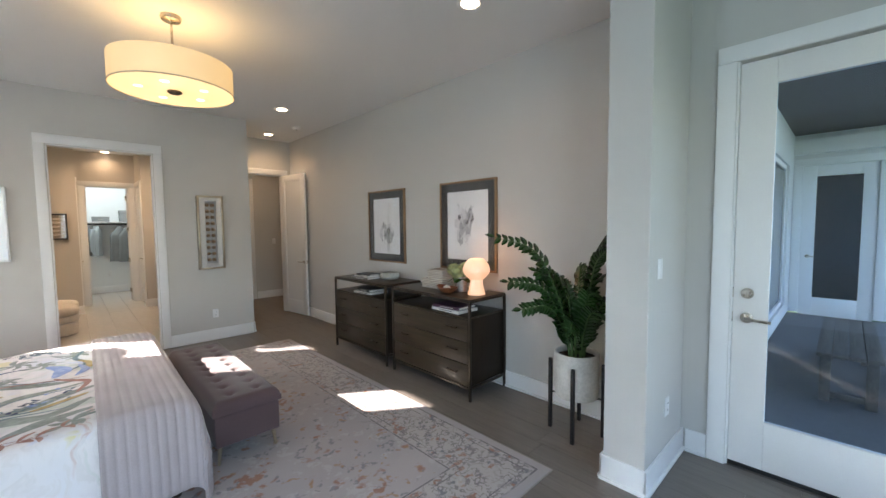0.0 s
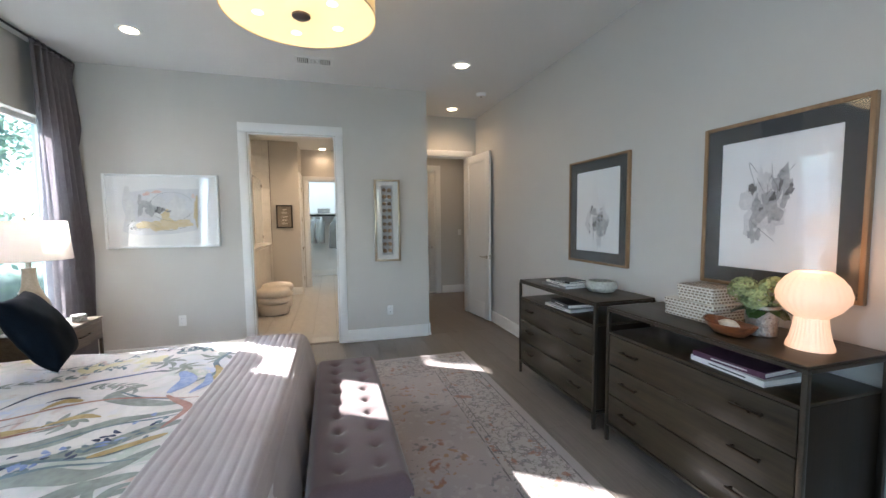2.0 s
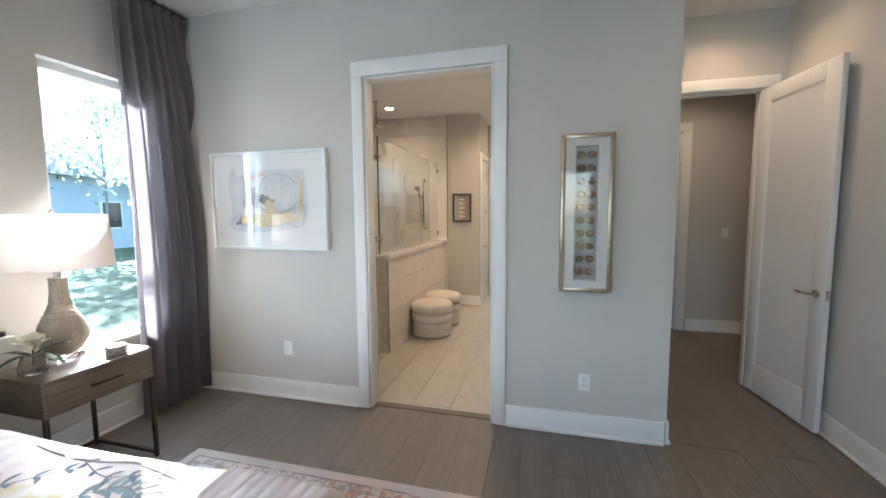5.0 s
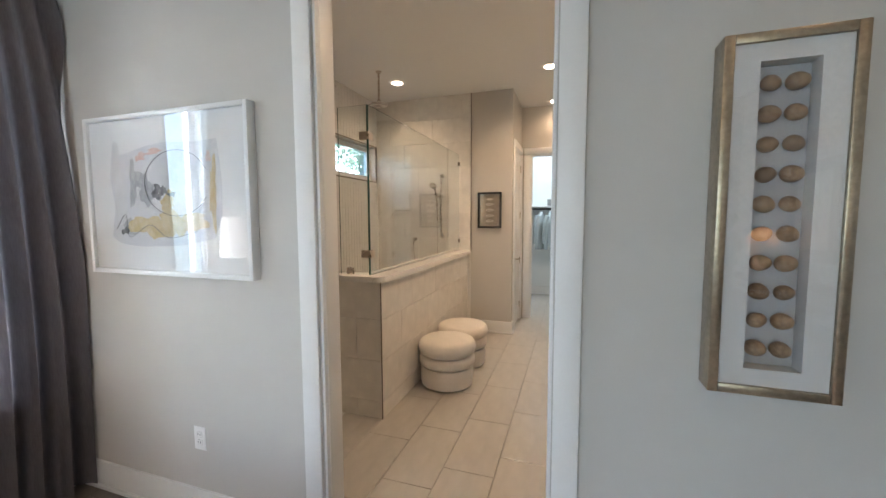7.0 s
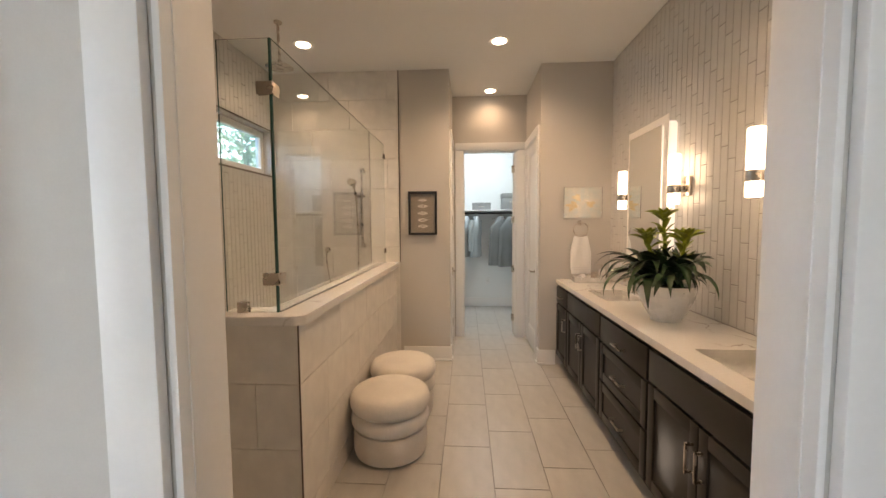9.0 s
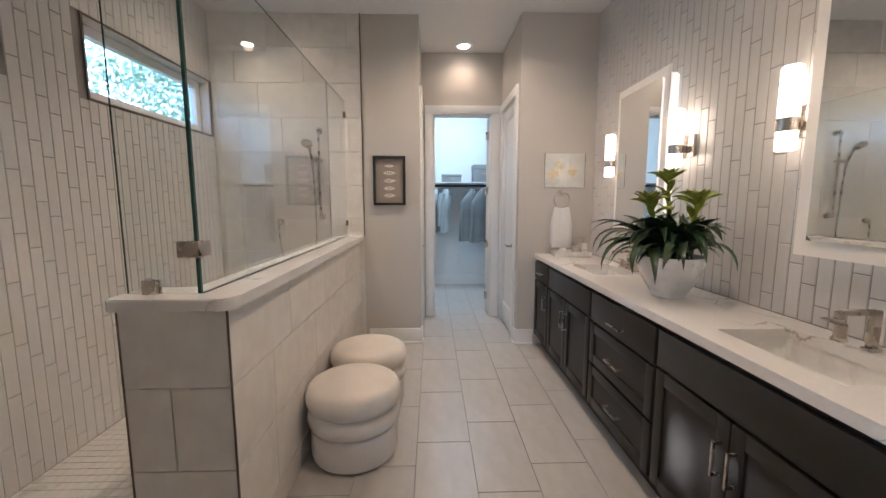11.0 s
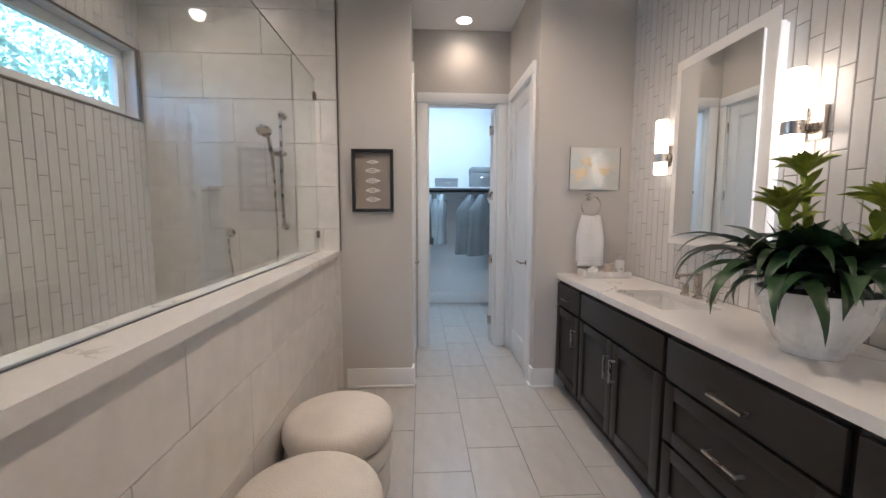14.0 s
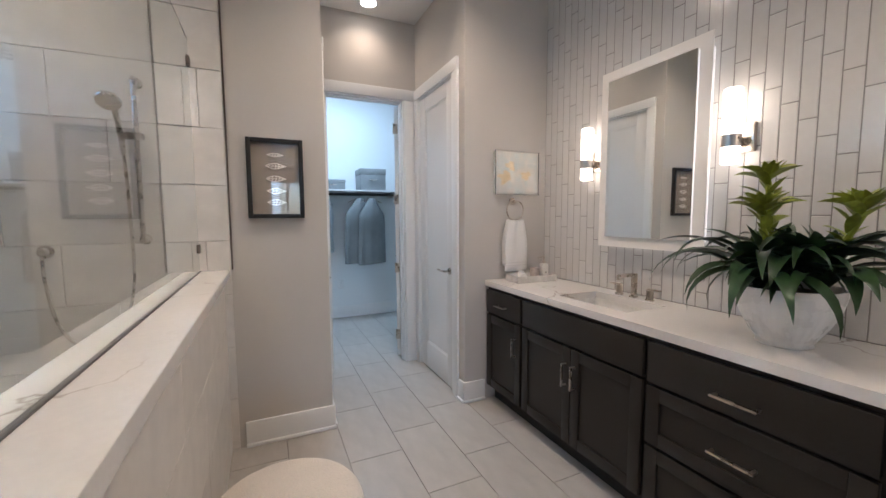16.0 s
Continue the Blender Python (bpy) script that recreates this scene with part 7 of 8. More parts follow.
CB = mat("book_black", (0.02, 0.02, 0.022), 0.35, 0, 0.1)
CW_ = mat("book_white_cover", (0.70, 0.69, 0.66), 0.4, 0, 0.03)
CG = mat("book_grey_cover", (0.22, 0.21, 0.21), 0.4, 0, 0.15, 12, 40)
CP = mat("book_plum_cover", (0.085, 0.03, 0.065), 0.4, 0, 0.1)
ZT, ZS = 0.8925, 0.7325
for x, y, z, w, d, h, rz, mt, lab in ((2.63, 4.42, ZT, 0.24, 0.32, 0.022, 4, CG, "grey patterned book on the dresser"), (2.64, 4.41, ZT + 0.0225, 0.22, 0.30, 0.018, -3, CW_, "white book in a stack on the dresser"),
                                      (2.64, 4.40, ZT + 0.041, 0.18, 0.24, 0.016, 8, CB, "small black book on top of the stack"),
                                      (2.60, 4.30, ZS, 0.25, 0.34, 0.022, 3, CW_, "white book on the dresser shelf"), (2.61, 4.30, ZS + 0.0225, 0.22, 0.29, 0.030, -5, CB, "black book on the dresser shelf"),
                                      (2.61, 2.90, ZS, 0.26, 0.36, 0.026, -2, CW_, "white book on the dresser shelf"), (2.61, 2.91, ZS + 0.0265, 0.24, 0.33, 0.026, 3, CP, "plum purple book on the dresser shelf")):
    bk = book("book", w, d, h, pose(x, y, z, 0, 0, rz), mt, lab)
    part("spine_title", one((-w / 2 - 0.0006, -d * 0.28, h * 0.38), (-w / 2 + 0.001, d * 0.22, h * 0.62)), CB if mt in (CW_,) else CW_, bk, "unreadable spine lettering")

bw = thing("decorative_bowl", "small textured pale stone bowl on the dresser", "bowl", pose(2.74, 4.10, ZT) @ Matrix.Diagonal((1.18, 1.18, 1.12, 1)))
bm = lathe(B(), ((0.055, 0), (0.08, 0.006), (0.100, 0.03), (0.098, 0.055), (0.082, 0.075), (0.075, 0.075), (0.088, 0.054), (0.088, 0.03), (0.01, 0.012)), (0, 0, 0), 36)
part("bowl", bm, mat("carved_stone_bowl", (0.50, 0.51, 0.47), 0.7, 0, 0, 40, 70, 1.0, 0.006, (0.33, 0.34, 0.31)), bw)

BONE = mat("bone_pattern_box", (0.66, 0.61, 0.53), 0.5, 0, 0.05, 12, 90, 0.2, 0.001)
bt_ = BONE.node_tree
bn_, bl_ = bt_.nodes, bt_.links
bc_, bs_, bj_, ba_, bk_, bx2 = (bn_.new("ShaderNode" + q) for q in ("TexCoord", "SeparateXYZ", "CombineXYZ", "Math", "TexBrick", "Mix"))
bl_.new(bc_.outputs["Object"], bs_.inputs[0])
bl_.new(bs_.outputs["X"], ba_.inputs[0])
bl_.new(bs_.outputs["Y"], ba_.inputs[1])
bl_.new(ba_.outputs[0], bj_.inputs["X"])
bl_.new(bs_.outputs["Z"], bj_.inputs["Y"])
bl_.new(bj_.outputs[0], bk_.inputs["Vector"])
for k_, v_ in (("Scale", 1.0), ("Brick Width", 0.024), ("Row Height", 0.0165), ("Mortar Size", 0.0052), ("Mortar Smooth", 0.5)):
    bk_.inputs[k_].default_value = v_
bx2.data_type = "RGBA"
bl_.new(bk_.outputs["Fac"], bx2.inputs["Factor"])
bx2.inputs["A"].default_value = (0.20, 0.15, 0.11, 1)
bl_.new(bn_["Principled BSDF"].inputs["Base Color"].links[0].from_socket, bx2.inputs["B"])
bl_.new(bx2.outputs["Result"], bn_["Principled BSDF"].inputs["Base Color"])
for x, y, z, w, d, h, lab in ((2.745, 3.245, ZT, 0.22, 0.30, 0.098, "large cream bone-patterned lidded box"), (2.745, 3.225, ZT + 0.0985, 0.17, 0.215, 0.088, "smaller cream bone-patterned box on top of another")):
    bx_ = thing("decorative_box", lab, "box", pose(x, y, z), "stacked boxes on the dresser")
    part("body", one((-w / 2, -d / 2, 0), (w / 2, d / 2, h * 0.60), 0.003), BONE, bx_)
    part("lid", one((-w / 2 - 0.004, -d / 2 - 0.004, h * 0.602), (w / 2 + 0.004, d / 2 + 0.004, h), 0.003), BONE, bx_)

wb = thing("wooden_bowl", "oval carved red-brown wooden bowl", "bowl", pose(2.555, 2.945, ZT, 0, 0, 82))
bm = B()
prof = [(0.3, 0.0), (0.55, 0.006), (0.85, 0.03), (1.0, 0.055), (0.95, 0.058), (0.78, 0.036), (0.4, 0.014), (0.05, 0.012)]
rings = [[bm.verts.new((0.135 * r * math.cos(2 * math.pi * i / 36), 0.078 * r * math.sin(2 * math.pi * i / 36), h + (0.012 * math.cos(2 * math.pi * i / 36) ** 2 if r > 0.8 else 0))) for i in range(36)] for r, h in prof]
for a, c in zip(rings, rings[1:]):
    for i in range(36):
        bm.faces.new((a[i], a[(i + 1) % 36], c[(i + 1) % 36], c[i]))
bm.faces.new(rings[0][::-1])
bm.faces.new(rings[-1])
part("bowl", bm, wood("red_brown_wood", (0.12, 0.035, 0.015), (0.26, 0.09, 0.035), 0.3, 0, 0), wb)
cs = thing("conch_shell", "cream sea shell lying in the wooden bowl", "shell", pose(2.555, 2.945, ZT + 0.014, 0, 0, 70))
part("shell", lathe(B(), ((0.004, -0.075), (0.018, -0.05), (0.030, -0.015), (0.027, 0.015), (0.020, 0.04), (0.010, 0.065), (0.003, 0.08)), (0, 0, 0.032), 18, "X"), SHELL, cs)

hv_ = thing("hydrangea_vase", "textured silver vase with green hydrangeas", "vase", pose(2.70, 2.90, ZT) @ Matrix.Diagonal((1.25, 1.25, 1.18, 1)))
part("vase", lathe(B(), ((0.040, 0), (0.048, 0.004), (0.050, 0.06), (0.056, 0.125), (0.052, 0.125), (0.045, 0.06), (0.01, 0.02)), (0, 0, 0), 30), mat("hammered_silver", (0.42, 0.40, 0.38), 0.3, 0.85, 0.2, 60, 110, 1.0, 0.008), hv_)
HYD = mat("pale_green_hydrangea", (0.38, 0.46, 0.22), 0.7, 0, 0.2, 30, 60, 0.1, rand=0.0)
rnd = random.Random(5)
for cx, cy, cz, rr in ((-0.02, 0.055, 0.175, 0.052), (0.0, -0.045, 0.185, 0.055), (-0.045, 0.0, 0.155, 0.045)):
    bm = B()
    for k in range(110):
        d = Vector((rnd.gauss(0, 1), rnd.gauss(0, 1), rnd.gauss(0.2, 1))).normalized()
        c = Vector((cx, cy, cz)) + d * rr * rnd.uniform(0.8, 1.05)
        u = d.orthogonal().normalized()
        v = d.cross(u)
        for q in range(4):
            an = q * 1.571 + rnd.uniform(0, 0.5)
            p1 = u * math.cos(an) + v * math.sin(an)
            p2 = u * math.cos(an + 0.9) + v * math.sin(an + 0.9)
            bm.faces.new([bm.verts.new(c), bm.verts.new(c + p1 * 0.012 + d * 0.003), bm.verts.new(c + (p1 + p2) * 0.009 + d * 0.002), bm.verts.new(c + p2 * 0.012 + d * 0.003)])
    part("flower_head", bm, HYD, hv_, "", None)
    part("stem", tube(B(), [(0, 0, 0.03), (cx, cy, cz)], 0.004, 6), STEM, hv_)
lf2 = petal(0.10, 0.07, 0.9, LEAF)
for k in range(6):
    q = piece("leaf", lf2, hv_)
    q.matrix_basis = pose(0, 0, 0.11, 0, 0, k * 63 + 10) @ pose(0, 0, 0, 0, 48, 0)

# mushroom lamp
ML = bpy.data.materials.new("opal_glass_lit")
ML.use_nodes = True
b_ = ML.node_tree.nodes["Principled BSDF"]
b_.inputs["Base Color"].default_value = (0.8, 0.7, 0.6, 1)
b_.inputs["Roughness"].default_value = 0.3
b_.inputs["Emission Color"].default_value = (1.0, 0.50, 0.25, 1)
b_.inputs["Emission Strength"].default_value = 0.10
ml = thing("mushroom_lamp", "ribbed opal glass mushroom table lamp, switched on", "table lamp", pose(2.695, 2.70, ZT))


def ribbed(prof, amp, n=120, ribs=30):
    bm = B()
    rings = [[bm.verts.new(((r + amp * abs(math.sin(ribs * math.pi * i / n))) * math.cos(2 * math.pi * i / n), (r + amp * abs(math.sin(ribs * math.pi * i / n))) * math.sin(2 * math.pi * i / n), h)) for i in range(n)] for r, h in prof]
    for a, c in zip(rings, rings[1:]):
        for i in range(n):
            bm.faces.new((a[i], a[(i + 1) % n], c[(i + 1) % n], c[i]))
    bm.faces.new(rings[0][::-1])
    bm.faces.new(rings[-1])
    return bm


part("glass_shade", ribbed([(0.055, 0.135), (0.09, 0.165), (0.118, 0.205), (0.122, 0.235), (0.112, 0.27), (0.088, 0.305), (0.06, 0.328), (0.055, 0.33)], 0.003), ML, ml, "glowing ribbed glass shade")
part("glass_base", ribbed([(0.080, 0.0), (0.080, 0.008), (0.070, 0.04), (0.060, 0.085), (0.055, 0.1345)], 0.002), ML, ml, "glowing glass base")
part("cord", tube(B(), curve_pts([(0.07, 0.02, 0.006), (0.12, 0.05, 0.006), (0.17, 0.03, 0.006), (0.215, 0.06, 0.006)], 5), 0.003, 6), PLASTIC, ml)
mlp = new("mushroom_lamp_light", bpy.data.lights.new("mushroom_lamp_light", "POINT"))
mlp.data.energy, mlp.data.color, mlp.data.shadow_soft_size = 0.34, (1.0, 0.50, 0.22), 0.125
mlp.location = (2.695, 2.70, ZT + 0.345)

# ZZ plant
zz = thing("potted_plant", "tall green potted plant in a pale pot on black stand", "plant", pose(2.635, 1.685, 0))
for k in range(4):
    u = radians(20 + 90 * k)
    part("stand_leg", one((-0.012, -0.012, 0), (0.012, 0.012, 0.53), 0.002), BLACK_METAL, zz, "black metal stand leg").location = (0.185 * math.cos(u), 0.185 * math.sin(u), 0)
for k in range(2):
    u = radians(20 + 90 * k)
    part("stand_bar", tube(B(), [(-0.18 * math.cos(u), -0.18 * math.sin(u), 0.262 + 0.013 * k), (0.18 * math.cos(u), 0.18 * math.sin(u), 0.262 + 0.013 * k)], 0.006, 8), BLACK_METAL, zz)
part("pot", lathe(B(), ((0.145, 0.282), (0.152, 0.286), (0.155, 0.60), (0.150, 0.605), (0.142, 0.60), (0.140, 0.55), (0.02, 0.55)), (0, 0, 0), 44), CONCRETE, zz, "mottled pale cylinder pot")
part("soil", lathe(B(), ((0.02, 0.551), (0.1395, 0.551), (0.1395, 0.565), (0.02, 0.572)), (0, 0, 0), 30), SOIL, zz)


def leaflet(l_, w_):
    bm = B()
    rows = []
    for i in range(7):
        s_ = i / 6
        half = w_ / 2 * math.sin(math.pi * (0.06 + 0.92 * s_) ** 0.85) ** 0.85
        rows.append([bm.verts.new((l_ * s_, q * half, 0.22 * half * q * q - 0.12 * l_ * s_ * s_)) for q in (-1, 0, 1)])
    for a, c in zip(rows, rows[1:]):
        for j in (0, 1):
            bm.faces.new((a[j], c[j], c[j + 1], a[j + 1]))
    return mesh_of("leaf", bm, LEAF, 60)


lfs = [leaflet(0.080, 0.046), leaflet(0.088, 0.050), leaflet(0.072, 0.042)]
rnd = random.Random(9)
# stems: heading, reach, height, sag
for head, reach, height, sag in ((136, 0.55, 0.93, 0.05), (140, 0.46, 0.62, 0.06), (152, 0.40, 0.46, 0.08), (120, 0.24, 0.66, 0.04), (-44, 0.25, 0.95, 0.03), (-70, 0.14, 0.80, 0.02), (170, 0.14, 0.62, 0.02), (-20, 0.24, 0.62, 0.04), (60, 0.22, 0.56, 0.04), (200, 0.32, 0.36, 0.08), (-75, 0.30, 0.50, 0.05), (20, 0.12, 0.66, 0.02), (-120, 0.24, 0.42, 0.05), (235, 0.20, 0.55, 0.04), (100, 0.16, 0.40, 0.03), (-35, 0.34, 0.40, 0.06)):
    hr = radians(head)
    base = Vector((0.05 * math.cos(hr), 0.05 * math.sin(hr), 0.565))
    dirn = Vector((math.cos(hr), math.sin(hr), 0))
    line = curve_pts([base, base + dirn * reach * 0.12 + Vector((0, 0, height * 0.40)), base + dirn * reach * 0.45 + Vector((0, 0, height * 0.82)), base + dirn * reach + Vector((0, 0, height - sag))], 7)
    line = [p if p.x < 0.27 else Vector((0.27, p.y, p.z)) for p in line]
    part("stem", tube(B(), line, 0.009, 8, 0.003), STEM, zz)
    n_ = len(line)
    for i in range(int(n_ * 0.2), n_):
        p = line[i]
        d = (line[min(i + 1, n_ - 1)] - line[max(i - 1, 0)]).normalized()
        sidev = d.cross(Vector((0, 0, 1)))
        sidev = sidev.normalized() if sidev.length > 0.05 else Vector((-math.sin(hr), math.cos(hr), 0))
        for s_ in (-1, 1) if i < n_ - 1 else (0,):
            up = sidev.cross(d).normalized()
            across = (sidev * 0.72 + up * 0.69).normalized()
            ax = (across * s_ * 0.95 + d * (0.55 if s_ else 1.0)).normalized()
            up = across.cross(d).normalized()
            yv = up.cross(ax).normalized()
            up = ax.cross(yv)
            k_ = rnd.uniform(0.85, 1.15) * (0.72 + 0.36 * math.sin(math.pi * i / n_))
            tip = p.x + ax.x * 0.09 * k_
            if tip > 0.295:
                continue
            q = piece("leaf", lfs[rnd.randrange(3)], zz)
            m3 = Matrix((ax * k_, yv * k_, up * k_)).transposed().to_4x4()
            m3.translation = p
            q.matrix_basis = m3

# ---- patio ----
PAVE = mat("patio_concrete", (0.16, 0.16, 0.165), 0.7, 0, 0.08, 2, 40, 0.2, 0.002)
SIDING = mat("white_stucco", (0.70, 0.71, 0.71), 0.8, 0, 0.02, 2, 90, 0.2, 0.002)
SOFFIT = wood("dark_stained_soffit", (0.035, 0.028, 0.024), (0.07, 0.056, 0.048), 0.5, 0.05, 0)
setting("patio_floor", one((3.10, -4.2, -0.10), (8.9, 1.05, -0.03)), PAVE, "grey concrete covered patio floor", "floor")
setting("patio_ceiling", one((3.10, -1.3, 2.95), (9.1, 1.15, 3.05)), SOFFIT, "dark stained wood patio ceiling", "ceiling")
wall("wall_patio_side", "x", 1.0, 1.12, 3.10, 9.0, [(4.3, 5.9, 0.2, 2.4), (6.4, 8.2, 0.2, 2.4)], SIDING, "white patio side wall with tall windows", 2.95)
wall("wall_patio_far", "y", 8.85, 9.0, -4.2, 1.0, [(0.02, 0.88, 0.0, 2.44)], SIDING, "white patio wall with a glazed door", 2.95)
setting("trim_patio_beam", one((8.70, -4.2, 2.62), (8.848, 0.998, 2.85), 0.005), TRIM, "white trim beam on the patio wall", "trim")
casing("trim_patio_far_door", "y", 8.85, -1, 0.02, 0.88, 2.44, 0.11)
fd = thing("door_7", "white glazed door across the covered patio", "door", pose(8.87, 0.0, 0), "", "structure")
for lo, hi in (((0, 0.02, -0.03), (0.045, 0.19, 2.43)), ((0, 0.71, -0.03), (0.045, 0.88, 2.43)), ((0.001, 0.19, -0.03), (0.044, 0.71, 0.27)), ((0.001, 0.19, 2.26), (0.044, 0.71, 2.43))):
    part("stile", one(lo, hi, 0.004), TRIM, fd)
DARK_GLASS = mat("dark_reflecting_glass", (0.015, 0.02, 0.025), 0.04, 0, 0.0, 1, 1, 0.0, rvar=0.01)
part("pane", one((0.018, 0.18, 0.26), (0.026, 0.72, 2.27)), DARK_GLASS, fd)
part("lever", tube(lathe(B(), ((0.026, -0.012), (0.03, 0)), (0, 0.79, 0.95), 16, "X"), [(0, 0.79, 0.95), (-0.05, 0.79, 0.95), (-0.055, 0.68, 0.95)], 0.009, 8), NICKEL, fd)
for x0, x1 in ((4.3, 5.9), (6.4, 8.2)):
    w_ = thing("window_6", "tall white-framed patio window", "window", None, "", "structure")
    for lo, hi in (((x0, 1.03, 0.2), (x0 + 0.07, 1.09, 2.4)), ((x1 - 0.07, 1.03, 0.2), (x1, 1.09, 2.4)), ((x0 + 0.07, 1.03, 0.2), (x1 - 0.07, 1.09, 0.27)), ((x0 + 0.07, 1.03, 2.33), (x1 - 0.07, 1.09, 2.4))):
        part("window_frame", one(lo, hi, 0.004), TRIM, w_)
    part("pane", one((x0 + 0.065, 1.055, 0.265), (x1 - 0.065, 1.062, 2.335)), DARK_GLASS, w_)
TEAK = wood("weathered_teak", (0.10, 0.09, 0.08), (0.19, 0.17, 0.15), 0.6, 0.05, 0)
pbn = thing("patio_bench", "weathered wood slatted patio bench", "bench", pose(4.55, 0.10, -0.03))
for k in range(4):
    part("slat", one((0, 0.10 * k, 0.42), (1.75, 0.10 * k + 0.092, 0.455), 0.004), TEAK, pbn)
for x in (0.12, 1.55):
    part("leg_frame", box(box(box(B(), (x, 0.02, 0), (x + 0.06, 0.09, 0.419), 0.003), (x, 0.30, 0), (x + 0.06, 0.37, 0.419), 0.003), (x + 0.005, 0.09, 0.04), (x + 0.055, 0.30, 0.09), 0.003), TEAK, pbn)
ptb = thing("patio_table", "grey outdoor dining table with crossed legs", "table", pose(4.4, -1.15, -0.03))
part("tabletop", one((0, 0, 0.70), (2.0, 0.95, 0.745), 0.006), mat("grey_table_top", (0.42, 0.41, 0.40), 0.6, 0, 0.08, 3, 40), ptb)
for x in (0.25, 1.7):
    for a, c in ((0.10, 0.85), (0.85, 0.10)):
        part("leg", tube(B(), [(x, a, 0.0), (x, c, 0.699)], 0.03, 8), BLACK_METAL, ptb)
for x, y in ((5.6, -0.5), (7.2, -0.5)):
    d = thing("patio_recessed_light", "round recessed patio ceiling light, switched on", "ceiling light", pose(x, y, 2.95), "patio ceiling lights")
    part("trim_ring", lathe(B(), ((0.062, -0.006), (0.09, -0.007), (0.095, 0.0)), (0, 0, 0), 28), TRIM, d)
    part("lens", lathe(B(), ((0.0615, -0.009), (0.0615, -0.0055)), (0, 0, 0), 24), LED, d)

# ---- outside ----
GRASS = mat("lawn_grass", (0.06, 0.10, 0.03), 0.9, 0, 0.25, 0.6, 30, 0.6, 0.02)
gz = B()
for lo, hi in (((-400, -400, -0.5), (XW - 0.151, 400, -0.14)), ((9.01, -400, -0.5), (400, 400, -0.14)), ((XW - 0.15, 12.73, -0.5), (9.0, 400, -0.14)), ((XW - 0.15, -400, -0.5), (9.0, -4.21, -0.14)), ((XW - 0.15, -4.2, -0.5), (3.09, -1.76, -0.14))):
    box(gz, lo, hi)
setting("ground", gz, GRASS, "green lawn around the house", "ground")
BARK = mat("tree_bark", (0.34, 0.32, 0.29), 0.9, 0, 0.2, 6, 40, 0.8, 0.02, None, (1, 1, 0.3))
FOL = mat("tree_foliage", (0.09, 0.13, 0.08), 0.6, 0, 0.3, 1.2, 8, 0.1)
ft = FOL.node_tree
ftr = ft.nodes.new("ShaderNodeBsdfTranslucent")
ftr.inputs["Color"].default_value = (0.50, 0.60, 0.46, 1)
fmx = ft.nodes.new("ShaderNodeMixShader")
fmx.inputs[0].default_value = 0.70
ft.links.new(ft.nodes["Principled BSDF"].outputs[0], fmx.inputs[1])
ft.links.new(ftr.outputs[0], fmx.inputs[2])
ft.links.new(fmx.outputs[0], ft.nodes["Material Output"].inputs["Surface"])


def tree(x, y, h, r, seed, leaves=2600):
    rnd = random.Random(seed)
    t = thing("tree", "leafy green garden tree", "tree", pose(x, y, -0.15), "garden trees")
    bm = tube(B(), curve_pts([(0, 0, 0), (0.1, 0.05, h * 0.3), (-0.05, 0.1, h * 0.62), (0.05, 0, h * 0.9)], 5), 0.075, 9, 0.015)
    tips = []
    for k in range(11):
        a = k * 2.4 + rnd.uniform(-0.3, 0.3)
        z0 = h * rnd.uniform(0.32, 0.7)
        e = Vector((r * 0.75 * math.cos(a), r * 0.75 * math.sin(a), z0 + h * rnd.uniform(0.10, 0.28)))
        tube(bm, curve_pts([(0, 0, z0), e * 0.5 + Vector((0, 0, z0 * 0.55)), e], 4), 0.03, 6, 0.008)
        tips += [e, e * 0.65 + Vector((0, 0, z0 * 0.36))]
    part("trunk", bm, BARK, t)
    tips += [Vector((rnd.gauss(0, r * 0.35), rnd.gauss(0, r * 0.35), h * rnd.uniform(0.6, 1.0))) for _ in range(14)]
    verts, faces = [], []
    for k in range(leaves):
        c = tips[rnd.randrange(len(tips))] + Vector((rnd.gauss(0, 1), rnd.gauss(0, 1), rnd.gauss(0, 0.8))) * r * 0.20
        u = Vector((rnd.gauss(0, 1), rnd.gauss(0, 1), rnd.gauss(0, 1))).normalized()
        v = u.orthogonal().normalized()
        s_ = rnd.uniform(0.07, 0.16)
        i = len(verts)
        verts += [c - u * s_, c + v * s_ * 0.45, c + u * s_, c - v * s_ * 0.45]
        faces.append((i, i + 1, i + 2, i + 3))
    me = bpy.data.meshes.new("crown")
    me.from_pydata(verts, [], faces)
    me.materials.append(FOL)
    ob = new("crown", me)
    ob.parent = t


# The last two trees are added across the sun's path to dapple its beams.
for a in ((-13, 18.5, 7.0, 2.8, 1, 3000), (-11, 25.5, 10.5, 3.8, 2, 4200), (-16, 25.0, 11, 4.0, 3, 4200), (-8.5, 21.0, 9.0, 2.8, 4, 3000), (-19, 17.5, 8, 3.0, 5, 3600), (-7.5, 13.2, 1.7, 0.9, 6, 2600), (-10, 16.5, 2.2, 1.3, 8, 2200), (-8.4, 12.4, 7.2, 1.5, 9, 1700), (-8.7, 14.1, 7.6, 1.8, 11, 5200)):
    tree(*a)
nh = thing("neighbour_house", "pale blue neighbouring house with a grey roof", "house", pose(-24, 22, -0.14))
part("wall", one((-4, -6, 0), (4, 6, 3.6)), mat("pale_blue_siding", (0.50, 0.53, 0.56), 0.7, 0, 0.05, 2, 30, 0.3, 0.01, None, (1, 1, 8)), nh)
bm = B()
v_ = [bm.verts.new(p) for p in ((-4.5, -6.5, 3.5), (4.5, -6.5, 3.5), (0, -6.5, 5.8), (-4.5, 6.5, 3.5), (4.5, 6.5, 3.5), (0, 6.5, 5.8))]
